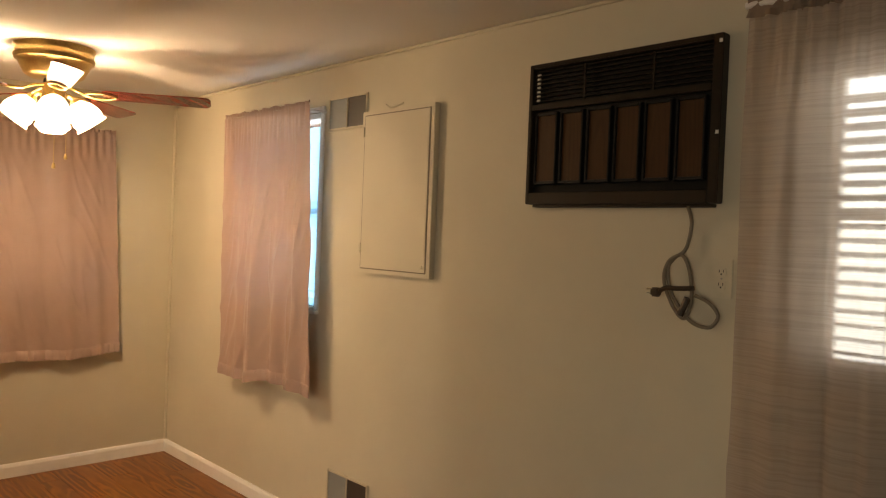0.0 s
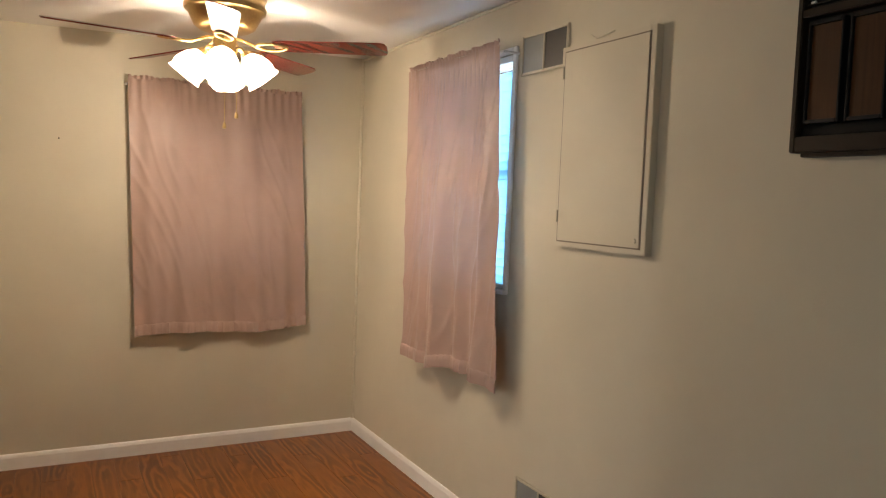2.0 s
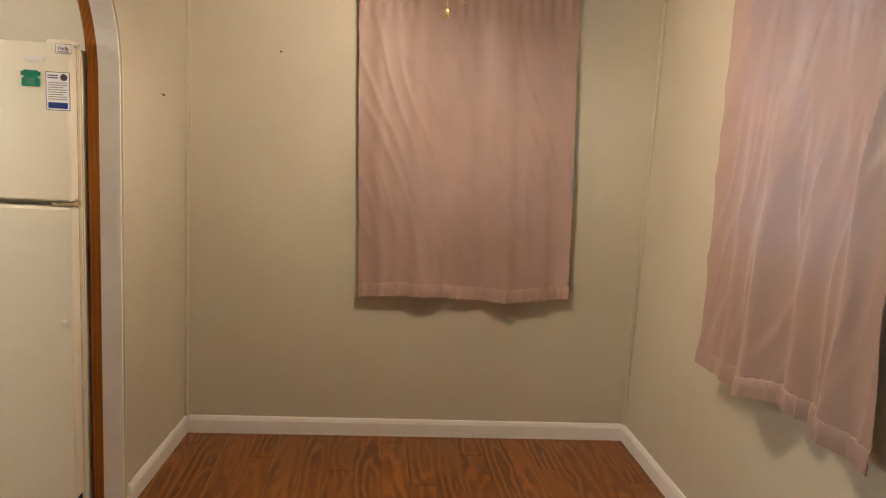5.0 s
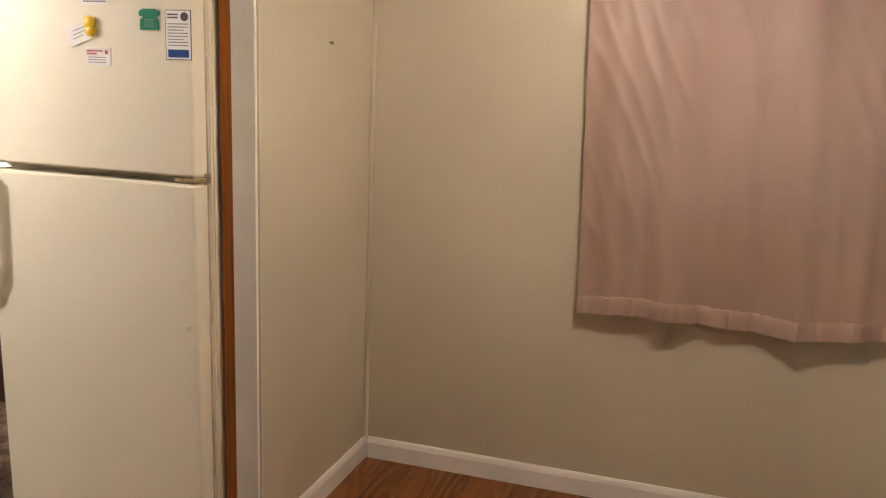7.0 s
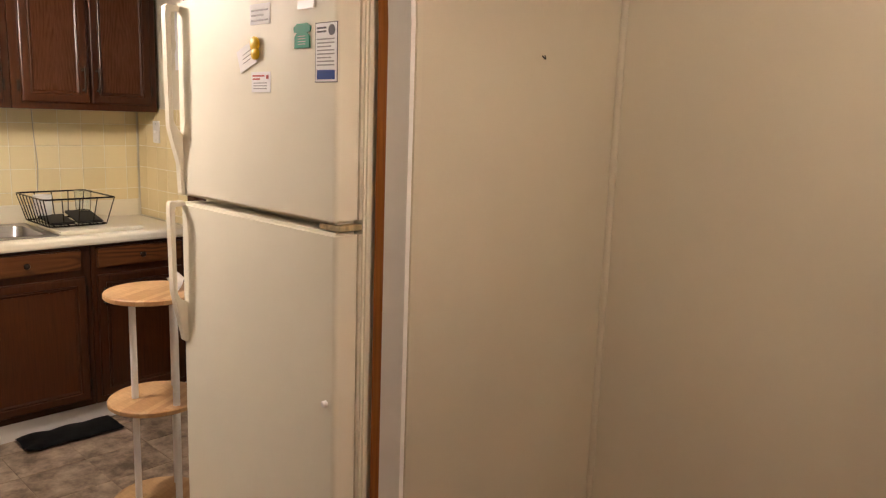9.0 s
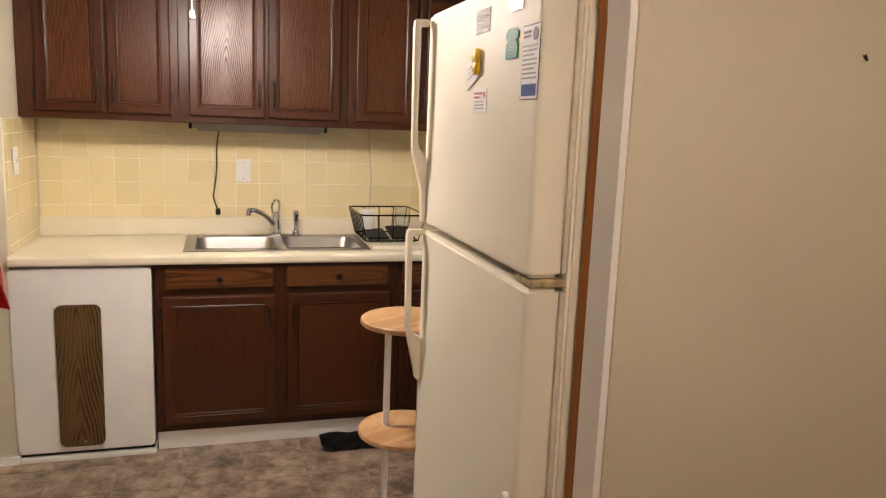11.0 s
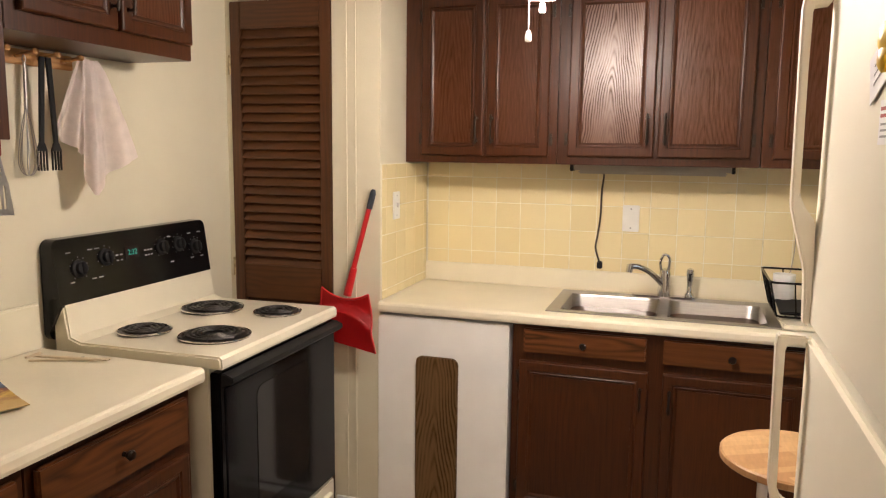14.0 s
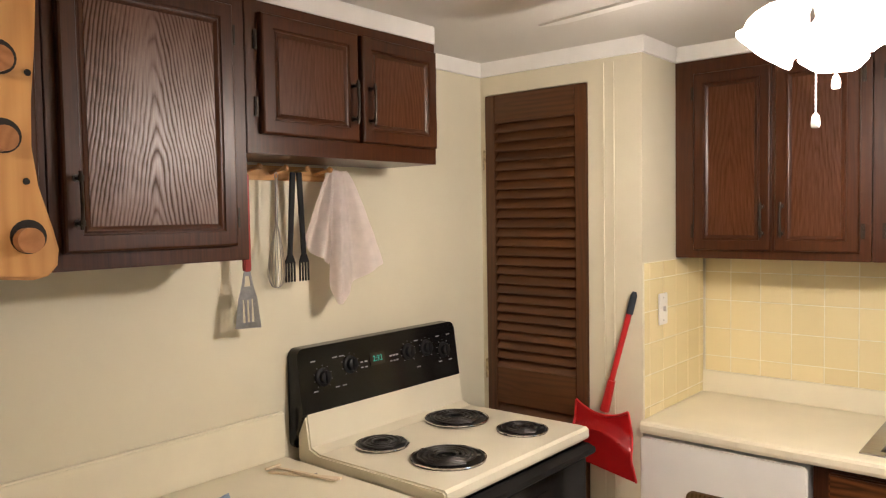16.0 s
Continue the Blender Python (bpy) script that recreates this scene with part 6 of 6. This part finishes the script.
for y in (5.615, 5.275):
    e_ = rack_part("end_board", rack_end(y, y + 0.018), PINE, rr)
for z, x in ((1.637, 0.455), (1.752, 0.478), (1.840, 0.480), (1.995, 0.474)):
    c = rod((x, 5.262, z), (x, 5.650, z), 0.0145, None, 18)
    rack_part("dowel", c, DOWEL, rr, smooth=True)
    # flat dark disc on the board paints the shade in the bored hole
    c = lathe([(0.020, 0.0), (0.020, 0.0008)], (x - 0.003, 5.6332, z + 0.004), None, 20, (0, 1, 0))
    rack_part("hole", c, DARKGAP, rr)
for z, x in ((1.705, 0.452), (1.83, 0.446)):
    rack_part("screw_hole", lathe([(0.004, 0), (0.004, 0.0008)], (x, 5.6332, z), None, 10, (0, 1, 0)), DARKGAP, rr)
rack_part("back_rail", box(0.491, 0.5035, 5.293, 5.615, 1.60, 1.66, 0.002), PINE, rr)
rack_part("back_rail", box(0.491, 0.5035, 5.293, 5.615, 2.0, 2.06, 0.002), PINE, rr)
c = lathe([(0.016, 0.0), (0.046, 0.0), (0.046, 0.27), (0.016, 0.27)], (0.455, 5.32, 1.637), None, 28, (0, 1, 0))
bmesh.ops.translate(c, verts=c.verts, vec=RD)
solid("paper_towel_roll", c, PAPER, "white paper roll on the pine holder", "paper roll", smooth=True)

# ---- papers and magnets on the refrigerator ----
FY = FFRONT - 0.0006


def flat(name, x0, x1, z0, z1, mat, parent=None, off=0.0, label="", category="", tilt=0.0, thick=0.0012):
    c = box(x0, x1, FY - off - thick, FY - off, z0, z1)
    if tilt:
        bmesh.ops.rotate(c, verts=c.verts, cent=((x0 + x1) / 2, 0, (z0 + z1) / 2), matrix=Matrix.Rotation(radians(tilt), 3, "Y"))
    return part(name, c, mat, parent) if parent else solid(name, c, mat, label, category)


n1 = flat("emergency_notice", 0.412, 0.490, 1.580, 1.710, CARDWHITE, None, 0, "white printed notice with a blue foot on the refrigerator door", "notice")
flat("border", 0.410, 0.492, 1.578, 1.712, INK, n1, -0.0005)
flat("blue_box", 0.418, 0.484, 1.585, 1.606, BLUE, n1, 0.0013, thick=0.0006)
for z in (1.700, 1.692):
    flat("heading", 0.417, 0.452, z - 0.0025, z + 0.0015, INK, n1, 0.0013, thick=0.0006)
for k in range(8):
    flat("text_line", 0.418, 0.482 - 0.012 * (k % 3 == 2), 1.673 - 0.0082 * k, 1.676 - 0.0082 * k, GREYINK, n1, 0.0013, thick=0.0006)
part("seal", lathe([(0.012, 0), (0.012, 0.0006)], (0.472, FY - 0.0013, 1.694), None, 18, (0, -1, 0)), INK, n1)
g1 = thing("telephone_magnet", (0.357, FFRONT, 1.657), "green telephone-shaped magnet on the refrigerator door", "magnet")
pts = [(0.329, 1.657), (0.391, 1.657), (0.390, 1.684), (0.381, 1.692), (0.392, 1.694), (0.394, 1.706), (0.380, 1.714), (0.340, 1.714), (0.326, 1.706), (0.328, 1.694), (0.339, 1.692), (0.330, 1.684)]
part("body", prism(pts, "xz", FY - 0.003, FY, None, 0.0008), GREEN, g1)
for k in range(4):
    flat("text_line", 0.345, 0.375, 1.666 + 0.006 * k, 1.6672 + 0.006 * k, GREYINK, g1, 0.0032, thick=0.0004)
h1 = flat("help_magnet", 0.447, 0.498, 1.778, 1.818 - 0.01, CARDWHITE, None, 0, "small white magnet printed with the word Help", "magnet")
flat("border", 0.4455, 0.4985, 1.7765, 1.8095, INK, h1, -0.0005)
tc = bpy.data.curves.new("lettering", "FONT")
tc.body, tc.size, tc.extrude, tc.align_x = "Help", 0.0205, 0.0003, "CENTER"
tx = new("lettering", tc)
tx.data.materials.append(INK)
tx.parent = h1
tx.matrix_parent_inverse = h1.matrix_world.inverted()
tx.matrix_basis = Matrix.Translation(Vector((0.4725, FY - 0.0018, 1.788)) - ORIGIN[h1]) @ Matrix.Rotation(radians(90), 4, "X")
tx.matrix_parent_inverse = Matrix.Identity(4)
flat("red_letter_mark", 0.4795, 0.4835, 1.789, 1.802, REDINK, h1, 0.0021, thick=0.0003)
flat("small_print", 0.452, 0.492, 1.7805, 1.784, GREYINK, h1, 0.0013, thick=0.0004)
c1 = flat("note_card", 0.079, 0.161, 1.615, 1.673, CARDWHITE, None, 0.0015, "white note card held by a yellow clip on the refrigerator", "card", -20)
for k in range(3):
    flat("handwriting", 0.102, 0.140 + 0.006 * k, 1.632 + 0.012 * k, 1.634 + 0.012 * k, GREYINK, c1, 0.003, thick=0.0004, tilt=-20)
c2 = flat("business_card", 0.140, 0.226, 1.555, 1.606, CARDWHITE, None, 0, "white card with red print on the refrigerator door", "card")
for k in range(2):
    flat("red_print", 0.146, 0.20 - 0.02 * k, 1.594 - 0.008 * k, 1.598 - 0.008 * k, REDINK, c2, 0.0013, thick=0.0005)
for k in range(3):
    flat("text_line", 0.15, 0.21, 1.563 + 0.007 * k, 1.5655 + 0.007 * k, GREYINK, c2, 0.0013, thick=0.0005)
flat("red_seal", 0.208, 0.218, 1.588, 1.598, REDINK, c2, 0.0013, thick=0.0005)
y1_ = thing("yellow_clip", (0.185, FFRONT, 1.64), "yellow plastic magnet clip holding a card", "clip")
c = lathe([(0.018, 0), (0.019, 0.006), (0.012, 0.010), (0.001, 0.011)], (0.164, FY - 0.003, 1.674), None, 18, (0, -1, 0))
part("upper_lobe", c, YELLOW, y1_, smooth=True)
c = lathe([(0.015, 0), (0.016, 0.006), (0.010, 0.010), (0.001, 0.011)], (0.166, FY - 0.003, 1.651), None, 18, (0, -1, 0))
part("lower_lobe", c, YELLOW, y1_, smooth=True)
c3 = flat("label_sheet", 0.135, 0.225, 1.722, 1.772, CARDWHITE, None, 0, "white printed label on the refrigerator door", "label")
for k in range(3):
    flat("text_line", 0.142, 0.218 - 0.02 * (k == 1), 1.730 + 0.012 * k, 1.734 + 0.012 * k, GREYINK, c3, 0.0013, thick=0.0005)

# ---- air conditioner in the wall ----
ac = thing("air_conditioner", (EAST - 0.05, 3.9, 1.815), "old brown through-wall air conditioner with wood-look inserts", "air conditioner")
AX, AY0, AY1, AZ0, AZ1 = 2.930, 3.531, 4.346, 1.819, 2.380
c = bmesh.new()
for y0, y1, z0, z1 in ((AY0, AY0 + 0.035, AZ0, AZ1), (AY1 - 0.018, AY1, AZ0, AZ1), (AY0 + 0.035, AY1 - 0.018, AZ0, AZ0 + 0.045), (AY0 + 0.035, AY1 - 0.018, AZ1 - 0.02, AZ1), (AY0 + 0.035, AY1 - 0.018, 2.195, 2.2185)):
    box(AX, EAST - 0.0005, y0, y1, z0, z1, 0.003, c)
part("frame", c, ACBROWN, ac)
part("backing", box(EAST - 0.010, EAST - 0.001, AY0 + 0.035, AY1 - 0.018, AZ0 + 0.045, AZ1 - 0.02), ACDARK, ac)
for k in range(8):
    z = 2.231 + 0.0169 * k
    c = box(AX + 0.012, AX + 0.032, AY0 + 0.037, AY1 - 0.02, z, z + 0.004, 0.001)
    part("grille_slat", c, ACBROWN, ac)
for y in (3.79, 4.085):
    part("grille_mullion", box(AX + 0.010, AX + 0.02, y - 0.004, y + 0.004, 2.2195, 2.358), ACBROWN, ac)
c = bmesh.new()
for k in range(7):
    rod((AX + 0.009, 4.310, 2.236 + 0.0169 * k), (AX + 0.009, 4.296, 2.236 + 0.0169 * k), 0.004, c, 6)
part("control_tabs", c, PAPER, ac, "pale control tabs")
n = 6
w = (AY1 - 0.022 - AY0 - 0.05) / n
for k in range(n):
    y0 = AY0 + 0.05 + k * w
    c = bmesh.new()
    for a0, a1, h0, h1 in ((y0 + 0.008, y0 + 0.016, 1.9005, 2.185), (y0 + w - 0.016, y0 + w - 0.008, 1.9005, 2.185), (y0 + 0.016, y0 + w - 0.016, 1.9005, 1.911), (y0 + 0.016, y0 + w - 0.016, 2.174, 2.185)):
        box(AX + 0.010, AX + 0.036, a0, a1, h0, h1, 0.002, c)
    f_ = part("panel_frame", c, BLACKMATT, ac)
    part("wood_insert", box(AX + 0.018, AX + 0.036, y0 + 0.017, y0 + w - 0.017, 1.912, 2.173, 0.001), ACWOOD, f_, "dull brown wood-look insert")
part("lower_louvre", box(AX + 0.022, AX + 0.036, AY0 + 0.037, AY1 - 0.02, 1.867, 1.890, 0.002), ACDARK, ac)
part("lower_pan", box(AX + 0.012, EAST - 0.001, AY0 + 0.02, AY1 - 0.03, AZ0 - 0.012, AZ0 - 0.0005, 0.002), ACBROWN, ac)
for z in (2.36, 2.06):
    part("paint_chip", box(AX - 0.0008, AX - 0.0002, AY0 + 0.004, AY0 + 0.015, z - 0.012, z), PLASTIC, ac)
CX = EAST - 0.02
c = tube([(EAST - 0.06, 3.622, 1.806), (CX, 3.628, 1.76), (CX, 3.634, 1.70), (CX - 0.004, 3.65, 1.655), (CX - 0.012, 3.70, 1.62), (CX - 0.016, 3.712, 1.55), (CX - 0.016, 3.67, 1.46), (CX - 0.014, 3.63, 1.43), (CX - 0.012, 3.61, 1.50), (CX - 0.01, 3.625, 1.60), (CX - 0.006, 3.66, 1.645), (CX - 0.004, 3.705, 1.60), (CX - 0.008, 3.69, 1.52), (CX - 0.012, 3.64, 1.45), (CX - 0.014, 3.595, 1.415), (CX - 0.012, 3.54, 1.41), (CX - 0.01, 3.515, 1.45), (CX - 0.008, 3.55, 1.49), (CX - 0.01, 3.60, 1.51)], 0.0065, None, 8)
part("power_cord", c, CORD, ac, "coiled grey power cord", smooth=True)
c = tube([(CX - 0.018, 3.60, 1.535), (CX - 0.024, 3.65, 1.53), (CX - 0.024, 3.70, 1.528), (CX - 0.02, 3.725, 1.515)], 0.0085, None, 8)
rod((CX - 0.02, 3.62, 1.50), (CX - 0.02, 3.645, 1.44), 0.012, c, 8)
part("tied_end", c, CORDDARK, ac, smooth=True)
c = box(CX - 0.034, CX - 0.008, 3.722, 3.756, 1.495, 1.527, 0.006)
pg = part("plug", c, CORDDARK, ac)
c = bmesh.new()
for z in (1.503, 1.518):
    box(CX - 0.023, CX - 0.020, 3.756, 3.776, z, z + 0.005, bm=c)
part("prong", c, CHROME, pg)

# ---- access panel, vents, hooks ----
ap = thing("access_panel", (EAST - 0.02, 5.17, 1.47), "shallow wall box with a hinged door painted in the wall colour", "access panel")
part("box", box(EAST - 0.034, EAST - 0.0005, 4.912, 5.455, 1.474, 2.295, 0.002), PAINT, ap)
d_ = part("door", box(EAST - 0.0385, EAST - 0.0358, 4.942, 5.428, 1.500, 2.270, 0.001), PAINT, ap)
# darker plate behind the door paints the shade in the gap round it
part("gap_shade", box(EAST - 0.0355, EAST - 0.0338, 4.936, 5.434, 1.494, 2.276), CORD, ap)
for z in (1.60, 2.19):
    c = rod((EAST - 0.040, 5.434, z - 0.025), (EAST - 0.040, 5.434, z + 0.025), 0.004)
    box(EAST - 0.0375, EAST - 0.0343, 5.43, 5.452, z - 0.02, z + 0.02, 0.001, c)
    part("hinge", c, PAINT, d_)
part("catch", lathe([(0.009, 0), (0.007, 0.004)], (EAST - 0.0385, 4.962, 1.525), None, 12, (-1, 0, 0)), PAINT, d_)


def vent(y0, y1, z0, z1, label):
    t = thing("wall_vent", (EAST, (y0 + y1) / 2, z0), label, "vent", "wall vents")
    c = bmesh.new()
    for a0, a1, h0, h1 in ((y0, y0 + 0.012, z0, z1), (y1 - 0.012, y1, z0, z1), (y0 + 0.012, y1 - 0.012, z0, z0 + 0.012), (y0 + 0.012, y1 - 0.012, z1 - 0.012, z1), ((y0 + y1) / 2 - 0.004, (y0 + y1) / 2 + 0.004, z0 + 0.012, z1 - 0.012)):
        box(EAST - 0.012, EAST - 0.0004, a0, a1, h0, h1, 0.002, c)
    part("frame", c, PAINT, t)
    part("pane", box(EAST - 0.006, EAST - 0.0005, (y0 + y1) / 2 + 0.004, y1 - 0.012, z0 + 0.012, z1 - 0.012), VENTGREY, t)
    part("pane", box(EAST - 0.006, EAST - 0.0005, y0 + 0.012, (y0 + y1) / 2 - 0.004, z0 + 0.012, z1 - 0.012), VENTDARK, t)


vent(5.455, 5.80, 2.225, 2.405, "two-part wall vent plate beside the window")
vent(5.335, 5.69, 0.20, 0.392, "two-part wall vent plate near the floor")
c = tube([(EAST - 0.012, 5.30, 2.325), (EAST - 0.03, 5.235, 2.300), (EAST - 0.012, 5.165, 2.318)], 0.003, None, 6)
solid("wire_tie", c, PAINT, "bent painted wire stub above the wall box", "wire")
c = tube([(0.656, 7.405, 1.676), (0.666, 7.402, 1.668), (0.672, 7.398, 1.667), (0.674, 7.392, 1.675)], 0.0017, None, 6)
solid("wall_hook", c, BRONZE, "small dark cup hook screwed into the nook wall", "hook")
for x, z in ((1.113, 1.915),):
    c = lathe([(0.005, 0), (0.004, 0.004), (0.001, 0.006)], (x, NORTH, z), None, 8, (0, -1, 0))
    solid("nail", c, BRONZE, "small dark nail in the end wall", "nail", smooth=True)


# ---- wall tiles, floor tiles and planks ----
def pieces(parent, name, size, places, material, bevel, axis):
    """Alike pieces on one mesh; size is (along, up, thick); axis: the way that they face."""
    a, h, t = size
    bm = {"x": lambda: box(0, t, -a / 2, a / 2, -h / 2, h / 2, bevel, segments=1), "y": lambda: box(-a / 2, a / 2, 0, t, -h / 2, h / 2, bevel, segments=1),
          "-y": lambda: box(-a / 2, a / 2, -t, 0, -h / 2, h / 2, bevel, segments=1), "z": lambda: box(-a / 2, a / 2, -h / 2, h / 2, 0, t, bevel, segments=1)}[axis]()
    me = mesh_of(name, bm, material)
    for p in places:
        ob = new(name, me)
        ob.parent = parent
        ob.location = Vector(p) - ORIGIN[parent]


def tiled(name, label, axis, at, s0, s1, z0, z1, first, cols_from):
    """Square glazed tiles at a pitch of 0.115 with cut rows at the foot and ends."""
    P, G = 0.115, 0.0018
    bm = box(*{"x": (at, at + 0.006, s0, s1), "y": (s0, s1, at, at + 0.006), "-y": (s0, s1, at - 0.006, at)}[axis], z0, z1)
    t = structure(name, bm, GROUT, label, "wall tiles")
    byshape = {}
    z = first
    zs = [(z0, first)] if first > z0 + 0.01 else []
    while z < z1 - 0.02:
        zs.append((z, min(z1, z + P)))
        z += P
    ss = []
    s = cols_from
    while s > s0:
        s -= P
    while s < s1 - 0.006:
        a, b = max(s0, s), min(s1, s + P)
        if b - a > 0.008:
            ss.append((a, b))
        s += P
    for h0, h1 in zs:
        for a, b in ss:
            key = (round(b - a - 2 * G, 4), round(h1 - h0 - 2 * G, 4))
            off = 0.0055 if axis != "-y" else -0.0055
            p = (at + off, (a + b) / 2, (h0 + h1) / 2) if axis == "x" else ((a + b) / 2, at + off, (h0 + h1) / 2)
            byshape.setdefault(key, []).append(p)
    for (a, h), places in byshape.items():
        pieces(t, "tile", (a, h, 0.0022), places, TILE, 0.0008, axis)


tiled("wall_tiles_sink", "pale yellow glazed square wall tiles behind the sink", "x", WEST + 0.0003, RETURN + 0.013, 7.61, 1.0035, 1.48, 1.066, 5.937)
tiled("wall_tiles_return", "pale yellow glazed tiles on the short return wall", "y", RETURN + 0.0003, WEST + 0.0125, LOUVREWALL - 0.002, 0.9165, 1.476, 0.955, LOUVREWALL - 0.045)
structure("wall_corner_end", box(WEST, -1.654, 7.625, NORTH, 0, 2.275), CREAM, "short cream wall end by the refrigerator", "wall")
tiled("wall_tiles_end", "pale yellow glazed tiles on the end wall by the refrigerator", "-y", 7.6247, WEST + 0.0125, -1.656, 0.9165, 1.50, 0.955, -1.656)

KT = 0.262
kf = bpy.data.objects["floor_kitchen"]
xs = [-1.567 - 0.262 * 3 + KT * i for i in range(12)]
ys = [5.357 - KT * 3 + KT * i for i in range(13)]
cut = {}
for x in xs:
    for y in ys:
        x0, x1 = max(x, WEST), min(x + KT, 0.520)
        y0, y1 = max(y, STOVEWALL), min(y + KT, NORTH)
        if x1 - x0 < 0.02 or y1 - y0 < 0.02:
            continue
        cut.setdefault((round(x1 - x0 - 0.003, 4), round(y1 - y0 - 0.003, 4)), []).append(((x0 + x1) / 2, (y0 + y1) / 2, -0.0032))
for (a, h), places in cut.items():
    pieces(kf, "tile", (a, h, 0.0032), places, VINYL, 0.0008, "z")

PW, PL = 0.128, 1.22
df = bpy.data.objects["floor"]
cols = int((EAST - 0.520) / PW) + 1
near, far = {}, []
for i in range(cols):
    x0, x1 = 0.520 + i * PW, min(0.520 + (i + 1) * PW, EAST)
    if x1 - x0 < 0.02:
        continue
    y = -1.7 - ((i * 0.37) % 1.0) * PL
    while y < NORTH:
        y0, y1 = max(y, -1.7), min(y + PL, NORTH)
        if y1 - y0 > 0.01:
            if y1 > 3.0:
                near.setdefault((round(x1 - x0 - 0.0012, 4), round(y1 - y0 - 0.0012, 4)), []).append(((x0 + x1) / 2, (y0 + y1) / 2, -0.006))
            else:
                far.append((x0 + 0.0006, x1 - 0.0006, y0 + 0.0006, y1 - 0.0006))
        y += PL
for (a, h), places in near.items():
    pieces(df, "plank", (a, h, 0.006), places, FLOORWOOD, 0.0008, "z")
bm = bmesh.new()
for f in far:
    box(*f, -0.006, 0.0, bm=bm)
tagged(part("planks", bm, FLOORWOOD, df), kind="stuff")
